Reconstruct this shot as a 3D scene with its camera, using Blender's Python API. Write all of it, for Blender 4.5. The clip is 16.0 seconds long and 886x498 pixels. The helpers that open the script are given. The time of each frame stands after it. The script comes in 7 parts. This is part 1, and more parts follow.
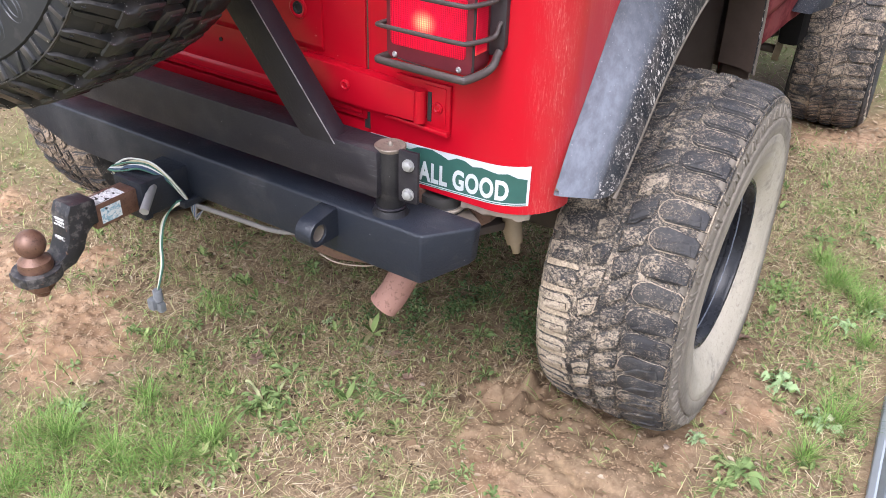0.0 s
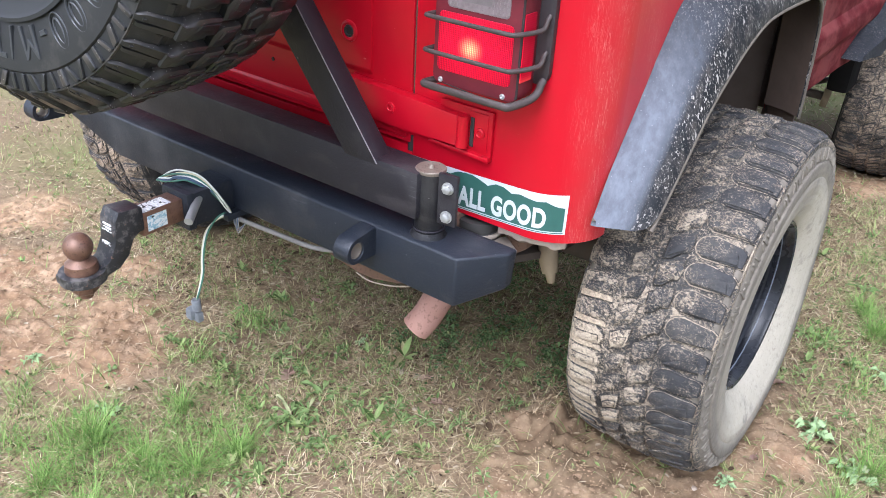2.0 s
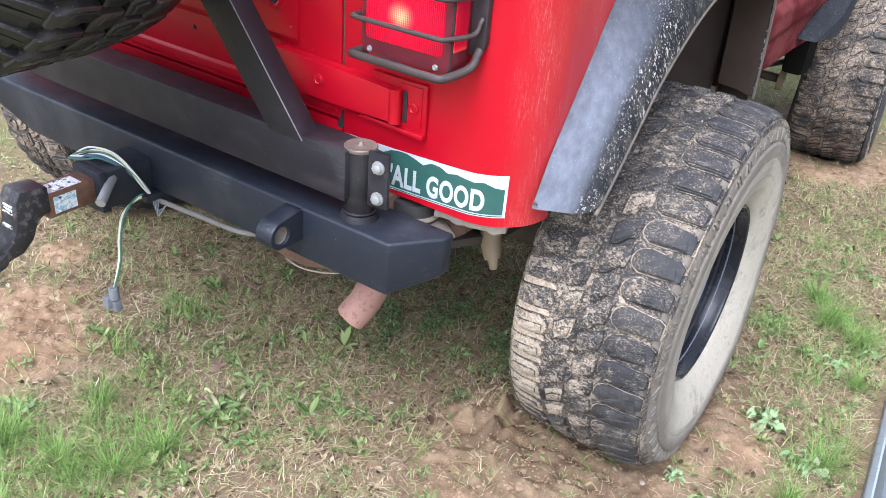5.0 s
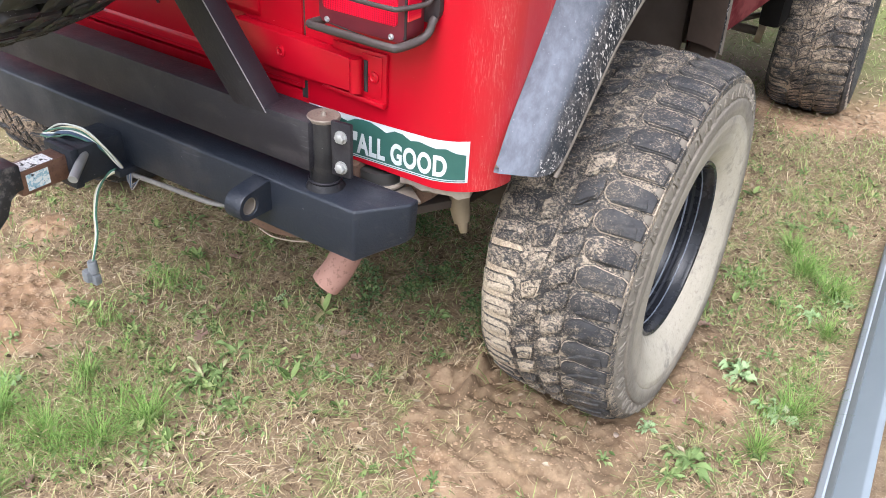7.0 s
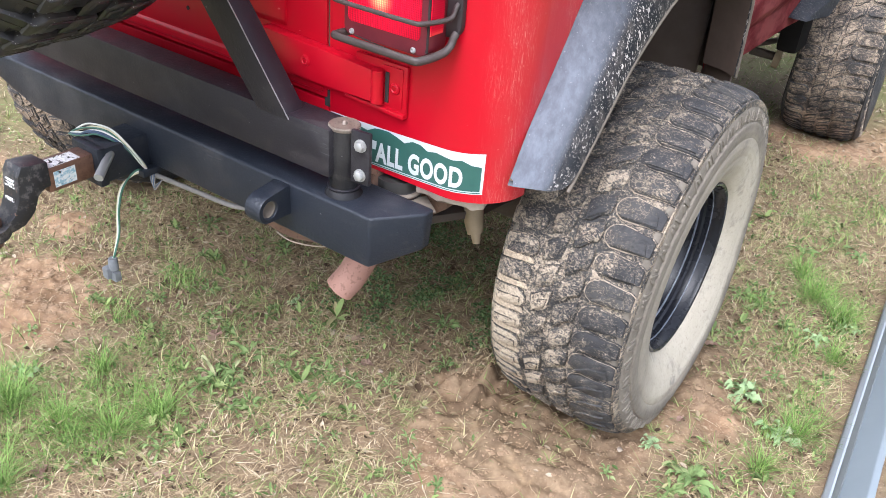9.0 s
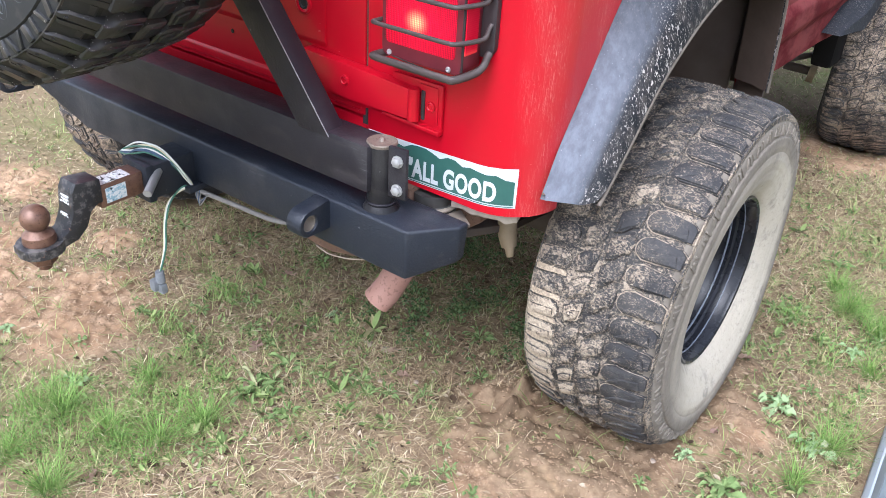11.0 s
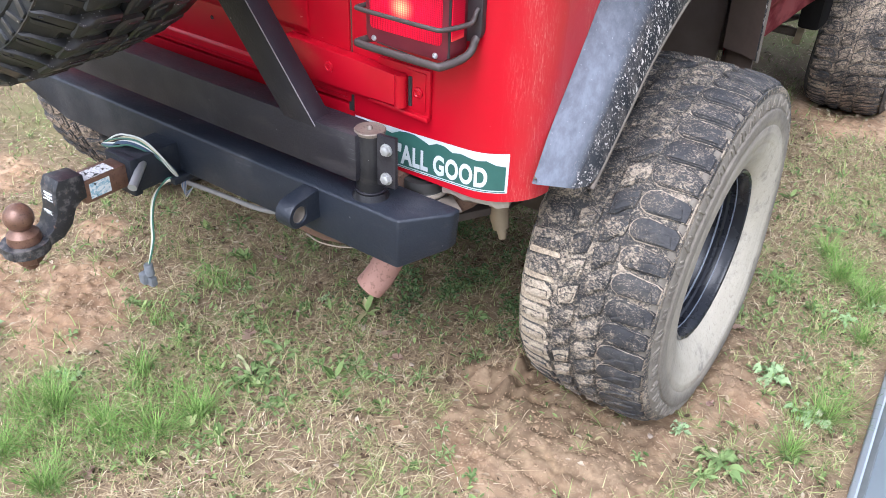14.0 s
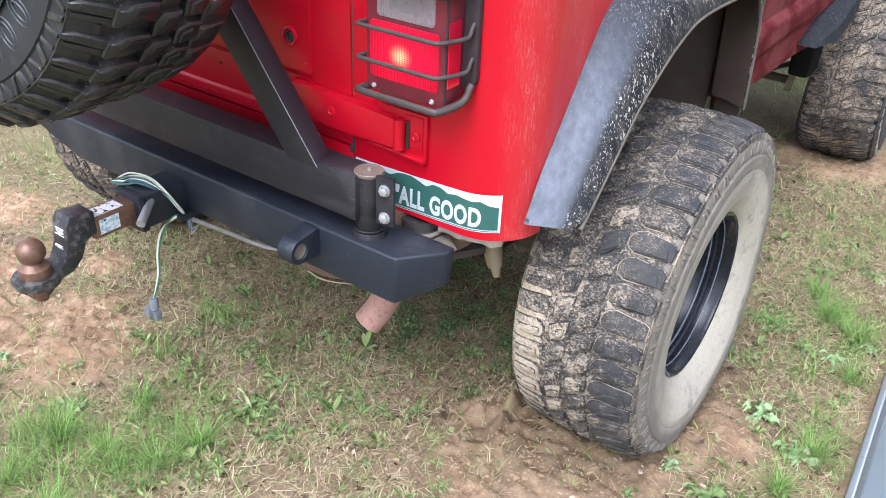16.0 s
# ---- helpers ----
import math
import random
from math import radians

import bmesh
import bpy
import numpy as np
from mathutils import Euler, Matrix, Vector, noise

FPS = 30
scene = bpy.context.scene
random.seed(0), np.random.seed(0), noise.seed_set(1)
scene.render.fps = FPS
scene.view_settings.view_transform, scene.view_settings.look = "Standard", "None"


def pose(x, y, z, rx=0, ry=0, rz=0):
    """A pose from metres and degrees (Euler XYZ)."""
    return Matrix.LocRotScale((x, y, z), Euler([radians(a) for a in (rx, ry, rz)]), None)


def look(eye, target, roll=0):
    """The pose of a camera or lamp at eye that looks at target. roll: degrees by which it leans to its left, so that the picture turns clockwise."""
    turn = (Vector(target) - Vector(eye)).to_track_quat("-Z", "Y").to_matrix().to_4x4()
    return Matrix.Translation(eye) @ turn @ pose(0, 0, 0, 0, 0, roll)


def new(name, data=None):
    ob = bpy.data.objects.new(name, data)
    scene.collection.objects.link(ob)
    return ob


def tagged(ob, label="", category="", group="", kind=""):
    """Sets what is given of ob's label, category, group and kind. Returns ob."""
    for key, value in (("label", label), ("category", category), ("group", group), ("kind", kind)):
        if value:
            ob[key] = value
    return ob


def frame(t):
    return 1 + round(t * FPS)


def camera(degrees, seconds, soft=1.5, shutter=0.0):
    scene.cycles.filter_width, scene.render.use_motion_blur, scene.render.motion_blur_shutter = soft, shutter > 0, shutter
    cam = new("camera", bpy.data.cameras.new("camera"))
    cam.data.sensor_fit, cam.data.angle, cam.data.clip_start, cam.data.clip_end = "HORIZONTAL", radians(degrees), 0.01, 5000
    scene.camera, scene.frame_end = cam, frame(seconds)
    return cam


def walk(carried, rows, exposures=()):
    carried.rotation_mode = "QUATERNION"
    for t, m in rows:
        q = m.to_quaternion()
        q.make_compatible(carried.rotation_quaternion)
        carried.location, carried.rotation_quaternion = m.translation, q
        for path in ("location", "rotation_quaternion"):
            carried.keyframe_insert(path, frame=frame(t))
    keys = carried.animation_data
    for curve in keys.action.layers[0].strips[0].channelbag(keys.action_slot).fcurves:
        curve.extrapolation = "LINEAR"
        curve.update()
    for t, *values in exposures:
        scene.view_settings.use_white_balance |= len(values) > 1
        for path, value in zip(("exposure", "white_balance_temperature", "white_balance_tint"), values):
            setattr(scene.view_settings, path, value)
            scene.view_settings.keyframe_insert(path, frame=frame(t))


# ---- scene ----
cam = camera(55.9, 16.0, soft=0.35)
PATH = [
    (0, (1.294, -1.166, 1.384), (0.384, 0.276, 0.338), 1.9),
    (0.5, (1.307, -1.169, 1.389), (0.308, 0.261, 0.411), 2.2),
    (1, (1.306, -1.175, 1.388), (0.293, 0.252, 0.42), 2.4),
    (1.5, (1.308, -1.179, 1.383), (0.297, 0.237, 0.397), 2.7),
    (2, (1.31, -1.182, 1.376), (0.301, 0.24, 0.395), 3.4),
    (2.5, (1.315, -1.185, 1.375), (0.307, 0.24, 0.397), 3.8),
    (3, (1.317, -1.184, 1.376), (0.308, 0.236, 0.393), 4.1),
    (3.5, (1.316, -1.185, 1.374), (0.312, 0.234, 0.385), 4.3),
    (4, (1.313, -1.187, 1.369), (0.321, 0.237, 0.375), 4.7),
    (4.5, (1.308, -1.154, 1.351), (0.337, 0.278, 0.349), 5.0),
    (4.7, (1.294, -1.083, 1.326), (0.358, 0.372, 0.323), 5.6),
    (6.8, (1.354, -1.065, 1.351), (0.472, 0.365, 0.267), 3.3),
    (7, (1.355, -1.065, 1.353), (0.469, 0.362, 0.266), 3.5),
    (7.5, (1.358, -1.074, 1.357), (0.463, 0.347, 0.271), 4.1),
    (8, (1.361, -1.075, 1.356), (0.459, 0.343, 0.272), 4.5),
    (10.3, (1.386, -1.126, 1.378), (0.421, 0.292, 0.35), 4.8),
    (10.5, (1.388, -1.128, 1.376), (0.409, 0.281, 0.349), 4.4),
    (11, (1.395, -1.127, 1.382), (0.394, 0.262, 0.349), 3.5),
    (11.5, (1.397, -1.121, 1.385), (0.384, 0.253, 0.343), 2.8),
    (12, (1.395, -1.122, 1.383), (0.381, 0.246, 0.334), 2.5),
    (12.5, (1.389, -1.117, 1.388), (0.381, 0.248, 0.329), 2.4),
    (13, (1.382, -1.112, 1.384), (0.384, 0.254, 0.317), 2.7),
    (13.5, (1.37, -1.107, 1.399), (0.389, 0.247, 0.302), 3.0),
    (14, (1.368, -1.104, 1.406), (0.417, 0.268, 0.305), 2.2),
    (14.5, (1.392, -1.097, 1.427), (0.472, 0.248, 0.268), 1.7),
    (15, (1.402, -1.126, 1.43), (0.466, 0.235, 0.304), 2.3),
    (15.5, (1.406, -1.142, 1.439), (0.43, 0.229, 0.358), 2.2),
    (16, (1.408, -1.14, 1.437), (0.422, 0.268, 0.414), 2.6),
]
EXPOSURES = [(0.0, 1.33, 5900.0, 17.0), (0.5, 1.36, 5820.0, 17.0), (1.0, 1.39, 5700.0, 15.5), (2.0, 1.41, 5560.0, 13.5), (4.7, 1.46, 5500.0, 14.0), (7.0, 1.44, 5900.0, 13.0), (8.2, 1.44, 5850.0, 13.0),
             (10.4, 1.45, 5650.0, 13.5), (12.5, 1.45, 5480.0, 14.0), (14.0, 1.44, 5550.0, 14.0), (14.6, 1.37, 5900.0, 13.0), (15.2, 1.38, 5850.0, 13.0), (16.0, 1.44, 5550.0, 13.0)]
walk(cam, [(t, look(eye, target, roll)) for t, eye, target, roll in PATH], EXPOSURES)

# ---- light: bright overcast sky ----
world = bpy.data.worlds.new("overcast_sky")
scene.world = world
world.use_nodes = True
wn, wl = world.node_tree.nodes, world.node_tree.links
sky = wn.new("ShaderNodeTexSky")
sky.sky_type, sky.sun_disc = "NISHITA", False
SUN_UP, SUN_TURN = radians(56), radians(172)
sky.sun_elevation, sky.sun_rotation = SUN_UP, SUN_TURN
sky.air_density, sky.dust_density, sky.ozone_density = 1.0, 4.0, 0.6
pale = wn.new("ShaderNodeHueSaturation")
pale.inputs["Saturation"].default_value = 0.22
wl.new(sky.outputs[0], pale.inputs["Color"])
wl.new(pale.outputs[0], wn["Background"].inputs["Color"])
wn["Background"].inputs["Strength"].default_value = 0.15
sun = new("sun", bpy.data.lights.new("sun", "SUN"))
sun.data.energy, sun.data.angle, sun.data.color = 0.95, radians(50), (1.0, 0.96, 0.9)
sun.matrix_basis = look((0, 0, 0), (-math.sin(SUN_TURN) * math.cos(SUN_UP), -math.cos(SUN_TURN) * math.cos(SUN_UP), -math.sin(SUN_UP)))


# ---- materials ----
class Mat:
    """A small node builder round one Principled material."""

    def __init__(self, name):
        self.m = bpy.data.materials.new(name)
        self.m.use_nodes = True
        self.n, self.l = self.m.node_tree.nodes, self.m.node_tree.links
        self.b = self.n["Principled BSDF"]
        self.co = self.n.new("ShaderNodeTexCoord").outputs["Object"]

    def put(self, a, sock):
        if hasattr(a, "links"):
            self.l.new(a, sock)
        elif isinstance(a, tuple):
            sock.default_value = (*a, 1.0)
        else:
            sock.default_value = a

    def noise(self, scale, detail=4.0, rough=0.55, stretch=None, warp=0.0, at=None, each=None):
        v = at or self.co
        if stretch:
            mp = self.n.new("ShaderNodeMapping")
            mp.inputs["Scale"].default_value = stretch
            self.l.new(v, mp.inputs["Vector"])
            v = mp.outputs[0]
        t = self.n.new("ShaderNodeTexNoise")
        t.inputs["Scale"].default_value, t.inputs["Detail"].default_value = scale, detail
        t.inputs["Roughness"].default_value, t.inputs["Distortion"].default_value = rough, warp
        if each is not None:
            t.noise_dimensions = "4D"
            self.l.new(self.math("MULTIPLY", each, 37.0), t.inputs["W"])
        self.l.new(v, t.inputs["Vector"])
        return t.outputs["Fac"]

    def cells(self, scale, feature="F1", out="Distance"):
        t = self.n.new("ShaderNodeTexVoronoi")
        t.feature = feature
        t.inputs["Scale"].default_value = scale
        self.l.new(self.co, t.inputs["Vector"])
        return t.outputs[out]

    def ramp(self, a, lo, hi, x=0.0, y=1.0):
        t = self.n.new("ShaderNodeMapRange")
        t.interpolation_type = "SMOOTHSTEP"
        for k, v in zip((1, 2, 3, 4), (lo, hi, x, y)):
            t.inputs[k].default_value = v
        self.put(a, t.inputs[0])
        return t.outputs[0]

    def math(self, op, a, b=0.0):
        t = self.n.new("ShaderNodeMath")
        t.operation = op
        self.put(a, t.inputs[0])
        self.put(b, t.inputs[1])
        return t.outputs[0]

    def mix(self, f, a, b):
        t = self.n.new("ShaderNodeMix")
        t.data_type = "RGBA"
        self.put(f, t.inputs[0])
        self.put(a, t.inputs[6])
        self.put(b, t.inputs[7])
        return t.outputs[2]

    def blend(self, f, a, b):
        t = self.n.new("ShaderNodeMix")
        self.put(f, t.inputs[0])
        self.put(a, t.inputs[2])
        self.put(b, t.inputs[3])
        return t.outputs[0]

    def axis(self, k):
        t = self.n.new("ShaderNodeSeparateXYZ")
        self.l.new(self.co, t.inputs[0])
        return t.outputs[k]

    def rand(self):
        return self.n.new("ShaderNodeObjectInfo").outputs["Random"]

    def island(self):
        return self.n.new("ShaderNodeNewGeometry").outputs["Random Per Island"]

    def attr(self, name):
        t = self.n.new("ShaderNodeAttribute")
        t.attribute_name = name
        return t.outputs["Fac"]

    def bump(self, h, strength=0.3, dist=0.002):
        t = self.n.new("ShaderNodeBump")
        t.inputs["Strength"].default_value, t.inputs["Distance"].default_value = strength, dist
        self.l.new(h, t.inputs["Height"])
        self.l.new(t.outputs[0], self.b.inputs["Normal"])

    def done(self, color, rough=0.5, metal=0.0, spec=0.5, coat=0.0, trans=0.0):
        for k, v in (("Base Color", color), ("Roughness", rough), ("Metallic", metal), ("Specular IOR Level", spec), ("Coat Weight", coat), ("Transmission Weight", trans)):
            self.put(v, self.b.inputs[k])
        return self.m


def red_paint():
    k = Mat("red_paint")
    streak = k.ramp(k.noise(380, 5, 0.75, (1.0, 1.0, 0.075), 1.4), 0.53, 0.64)
    thin = k.ramp(k.noise(760, 3, 0.7, (1.0, 1.0, 0.035), 0.2), 0.54, 0.68)
    patch = k.ramp(k.noise(14, 5, 0.65, (1, 1, 0.35)), 0.36, 0.60)
    side = k.math("MULTIPLY", k.ramp(k.axis(0), 0.690, 0.752), k.ramp(k.axis(1), 1.0, 0.6, 0.15, 1.0))
    specks = k.math("MULTIPLY", k.ramp(k.noise(260, 2, 0.5), 0.67, 0.73), k.ramp(k.noise(12, 3), 0.4, 0.6))
    lines = k.math("MAXIMUM", k.math("MULTIPLY", streak, patch), k.math("MULTIPLY", thin, k.blend(patch, 0.1, 0.5)))
    dirt = k.math("MULTIPLY", k.math("MAXIMUM", lines, k.math("MULTIPLY", specks, 0.6)), side)
    haze = k.math("MULTIPLY", side, k.blend(k.noise(30, 5, 0.65, (1, 1, 0.3)), 0.01, 0.13))
    film = k.math("MULTIPLY", k.ramp(k.noise(14, 5), 0.4, 0.8), 0.012)
    scuff = k.math("MULTIPLY", k.ramp(k.noise(40, 4, 0.6, (1, 1, 3.5)), 0.71, 0.76), 0.35)
    c = k.mix(k.noise(3, 2), (0.395, 0.0011, 0.010), (0.455, 0.0016, 0.014))
    c = k.mix(k.math("MAXIMUM", film, haze), c, (0.58, 0.24, 0.20))
    c = k.mix(k.math("MAXIMUM", k.math("MULTIPLY", dirt, 0.46), scuff), c, (0.68, 0.36, 0.30))
    # side beyond the arch: dirt, with the door's shade darkened into its colour
    grime_shade = k.math("MULTIPLY", k.ramp(k.axis(1), 0.9, 1.2), k.blend(k.noise(8, 5), 0.78, 0.97))
    c = k.mix(grime_shade, c, k.mix(k.ramp(k.noise(6, 5, 0.6, (1, 1, 2.0)), 0.4, 0.65), (0.036, 0.010, 0.012), (0.13, 0.046, 0.044)))
    k.bump(k.noise(240, 2), 0.04, 0.0006)
    return k.done(c, k.blend(k.math("MAXIMUM", dirt, k.math("MINIMUM", k.math("MULTIPLY", grime_shade, 1.8), 1.0)), k.blend(k.noise(11, 4), 0.28, 0.42), 0.85), spec=k.blend(k.ramp(k.axis(1), 0.9, 1.2), 0.30, 0.06), coat=k.blend(k.ramp(k.axis(1), 0.9, 1.2), 0.14, 0.0))


def black_coat(name="black_powder_coat", tint=(0.0145, 0.0180, 0.0265), rough=0.40):
    k = Mat(name)
    dust = k.ramp(k.noise(5, 5, 0.6), 0.48, 0.75)
    chips = k.ramp(k.noise(120, 3), 0.73, 0.76)
    c = k.mix(k.math("MULTIPLY", dust, 0.11), tint, (0.33, 0.31, 0.30))
    rub = k.ramp(k.noise(60, 5, 0.75, (0.15, 1, 1)), 0.60, 0.72)
    c = k.mix(k.math("MULTIPLY", k.math("MULTIPLY", rub, dust), 0.30), c, (0.36, 0.36, 0.38))
    smear = k.ramp(k.noise(24, 6, 0.72, (0.35, 1, 1), 0.8), 0.54, 0.68)
    c = k.mix(k.math("MULTIPLY", smear, 0.05), c, (0.30, 0.25, 0.21))
    c = k.mix(k.math("MULTIPLY", chips, 0.5), c, (0.4, 0.39, 0.38))
    k.bump(k.math("ADD", k.noise(210, 4, 0.6), k.math("MULTIPLY", k.noise(40, 4), 0.6)), 0.62, 0.0014)
    return k.done(c, k.blend(k.math("MAXIMUM", k.noise(14, 5, 0.65), smear), rough - 0.14, rough + 0.20), spec=0.4)


def faded_flare():
    k = Mat("two_tone_black_plastic")
    # blue-grey film by the tub seam, near black past the crease
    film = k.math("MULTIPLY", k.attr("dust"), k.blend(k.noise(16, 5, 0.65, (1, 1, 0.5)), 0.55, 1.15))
    fine = k.math("MULTIPLY", k.ramp(k.cells(300), 0.20, 0.10), 0.5)
    area = k.ramp(k.noise(11, 4), 0.38, 0.60)
    drips = k.ramp(k.noise(330, 3, 0.65, (1, 1, 0.20)), 0.585, 0.655)
    thick = k.ramp(k.noise(135, 4, 0.62, (1, 1, 0.36)), 0.60, 0.645)
    spots = k.math("MULTIPLY", k.math("MAXIMUM", k.math("MAXIMUM", k.math("MULTIPLY", fine, 0.8), drips), thick), k.math("ADD", k.math("MULTIPLY", area, 0.75), 0.25))
    streaks = k.ramp(k.noise(70, 5, 0.7, (1, 1, 0.12)), 0.3, 0.75)
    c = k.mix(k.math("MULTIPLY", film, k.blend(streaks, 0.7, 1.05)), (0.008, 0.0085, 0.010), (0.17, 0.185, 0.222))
    c = k.mix(k.math("MULTIPLY", k.math("MULTIPLY", k.ramp(k.noise(190, 2, 0.5), 0.70, 0.76), film), 0.4), c, (0.50, 0.50, 0.52))
    wash = k.math("MULTIPLY", k.ramp(k.noise(45, 6, 0.7, (1, 1, 0.4)), 0.42, 0.70), 0.16)
    bare = k.math("POWER", k.math("SUBTRACT", 1.0, k.math("MINIMUM", film, 0.97)), 3.0)
    c = k.mix(k.math("MULTIPLY", wash, bare), c, (0.30, 0.255, 0.215))
    c = k.mix(k.math("MULTIPLY", k.math("MULTIPLY", spots, 0.72), bare), c, (0.58, 0.535, 0.49))
    k.bump(k.noise(500, 2), 0.2, 0.0005)
    return k.done(c, k.blend(k.noise(20, 3), 0.5, 0.68), spec=0.16)


def muddy_rubber(name, speck, film, tint=(0.024, 0.024, 0.027), pale=(0.52, 0.43, 0.325), silt=(0.20, 0.182, 0.158)):
    """Dark rubber under a film of dust, with a crust of dried mud; speck: how much crust, film: how much dust."""
    k = Mat(name)
    r = k.rand()
    big = k.noise(14, 4, 0.6, each=r)
    vein = k.noise(100, 5, 0.66, (0.8, 1.3, 1.1), 1.1, each=r)
    fine = k.noise(250, 4, 0.68, each=r)
    dust = k.math("MULTIPLY", k.ramp(k.math("ADD", big, k.math("MULTIPLY", k.math("SUBTRACT", vein, 0.5), 0.7)), 0.34, 0.72), film)
    lot = k.math("ADD", k.math("MULTIPLY", vein, 0.75), k.math("MULTIPLY", fine, 0.35))
    lot = k.math("ADD", lot, k.math("ADD", k.math("MULTIPLY", k.math("SUBTRACT", big, 0.5), 0.55), k.math("MULTIPLY", k.math("SUBTRACT", r, 0.5), 0.03)))
    f = k.ramp(lot, 0.62 - speck, 0.72 - speck)
    curl = k.math("ABSOLUTE", k.math("SUBTRACT", k.noise(62, 3, 0.6, (0.7, 1.4, 1.1), 1.8, each=r), 0.5))
    lines = k.math("MULTIPLY", k.ramp(curl, 0.030, 0.008), k.math("MULTIPLY", k.ramp(k.math("ADD", big, k.math("MULTIPLY", fine, 0.5)), 0.66 - speck * 1.5, 0.84 - speck * 1.5), 0.8))
    f = k.math("MAXIMUM", f, lines)
    mud = k.mix(k.ramp(fine, 0.35, 0.65), (0.285, 0.225, 0.165), pale)
    c = k.mix(dust, k.mix(k.noise(50), tint, (0.05, 0.049, 0.051)), silt)
    c = k.mix(k.math("MULTIPLY", f, 0.80), c, mud)
    k.bump(k.math("ADD", vein, k.math("ADD", k.math("MULTIPLY", f, 0.5), k.math("MULTIPLY", fine, 0.3))), 0.8, 0.003)
    return k.done(c, k.blend(k.math("MAXIMUM", f, dust), 0.55, 0.92), spec=0.25)


def clean_rubber():
    k = Mat("black_rubber")
    spots = k.math("MAXIMUM", k.ramp(k.cells(110), 0.10, 0.06), k.ramp(k.cells(210), 0.13, 0.09))
    some = k.ramp(k.noise(18, 2), 0.46, 0.60)
    brown = k.math("MULTIPLY", k.ramp(k.noise(9, 5, 0.6), 0.46, 0.7), 0.34)
    c = k.mix(brown, k.mix(k.noise(40), (0.011, 0.011, 0.012), (0.025, 0.025, 0.026)), (0.16, 0.13, 0.11))
    c = k.mix(k.math("MULTIPLY", spots, some), c, (0.7, 0.68, 0.64))
    k.bump(k.noise(260, 4), 0.2, 0.0008)
    return k.done(c, k.blend(k.noise(30), 0.28, 0.46))


def dusty_rubber():
    k = Mat("dusty_grey_rubber")
    c = k.mix(k.noise(12, 5, 0.6), (0.009, 0.0095, 0.011), (0.022, 0.0225, 0.024))
    c = k.mix(k.math("MULTIPLY", k.ramp(k.noise(30, 5, 0.7), 0.5, 0.7), 0.25), c, (0.10, 0.09, 0.08))
    k.bump(k.noise(300, 3), 0.12, 0.0005)
    return k.done(c, 0.55)


def mud_wall():
    k = Mat("mud_caked_sidewall")
    crack = k.ramp(k.noise(55, 4, 0.6, (1, 1, 1), 0.8), 0.62, 0.70)
    worn = k.ramp(k.noise(13, 6, 0.70), 0.53, 0.68)
    c = k.mix(k.noise(24, 5, 0.65), (0.39, 0.345, 0.27), (0.52, 0.47, 0.38))
    c = k.mix(k.math("MULTIPLY", crack, 0.35), c, (0.17, 0.14, 0.12))
    c = k.mix(k.math("MULTIPLY", worn, 0.62), c, (0.14, 0.13, 0.12))
    c = k.mix(k.math("MULTIPLY", k.ramp(k.noise(150, 5, 0.75), 0.52, 0.68), 0.35), c, (0.20, 0.175, 0.15))
    # darker and browner towards the rear and top of the wall
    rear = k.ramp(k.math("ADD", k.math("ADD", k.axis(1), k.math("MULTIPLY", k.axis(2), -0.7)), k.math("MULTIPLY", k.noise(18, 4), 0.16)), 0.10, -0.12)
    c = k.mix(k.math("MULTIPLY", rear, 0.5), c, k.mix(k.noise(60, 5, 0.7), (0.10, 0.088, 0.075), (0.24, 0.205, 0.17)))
    ring = k.ramp(k.math("ADD", mud_wall_ring(k), k.math("MULTIPLY", k.math("SUBTRACT", k.noise(14, 5), 0.5), 0.05)), 0.275, 0.335)
    c = k.mix(k.math("MULTIPLY", ring, 0.93), c, k.mix(k.noise(80, 5, 0.7), (0.07, 0.062, 0.054), (0.27, 0.235, 0.19)))
    k.bump(k.math("ADD", k.noise(70, 6, 0.65), k.math("MULTIPLY", k.math("SINE", k.math("MULTIPLY", mud_wall_ring(k), 420.0)), 0.12)), 0.5, 0.002)
    return k.done(c, 0.9, spec=0.2)


def rust(name, a, b, rough=0.75, metal=0.15, scale=38):
    k = Mat(name)
    pits = k.ramp(k.noise(scale * 4, 4, 0.65), 0.52, 0.68)
    c = k.mix(k.noise(scale, 6, 0.68), a, b)
    c = k.mix(k.math("MULTIPLY", pits, 0.55), c, (a[0] * 0.35, a[1] * 0.33, a[2] * 0.33))
    k.bump(k.noise(scale * 3, 5, 0.7), 0.45, 0.0012)
    return k.done(c, k.blend(k.noise(scale), rough - 0.15, rough + 0.1), metal)


def plain(name, a, b, scale=30, rough=0.5, metal=0.0, bump=0.1, spec=0.5):
    k = Mat(name)
    k.bump(k.noise(scale * 5, 3), bump, 0.001)
    return k.done(k.mix(k.noise(scale, 5, 0.62), a, b), k.blend(k.noise(scale * 0.7, 3), rough - 0.08, rough + 0.08), metal, spec)


def leaf_mat(name, dark, light, dry, dryness=0.1, rough=0.55):
    k = Mat(name)
    r = k.island()
    o = k.rand()
    c = k.mix(k.math("FRACT", k.math("MULTIPLY", k.math("ADD", r, o), 7.31)), dark, light)
    c = k.mix(k.ramp(k.math("FRACT", k.math("MULTIPLY", k.math("ADD", r, o), 13.7)), 1.0 - dryness, 1.0), c, dry)
    c = k.mix(k.math("MULTIPLY", k.noise(90, 3), 0.35), c, dark)
    m = k.done(c, rough + 0.1, spec=0.2)
    k.put(0.0, k.b.inputs["Metallic"])
    k.b.inputs["Subsurface Weight"].default_value = 0.0
    return m


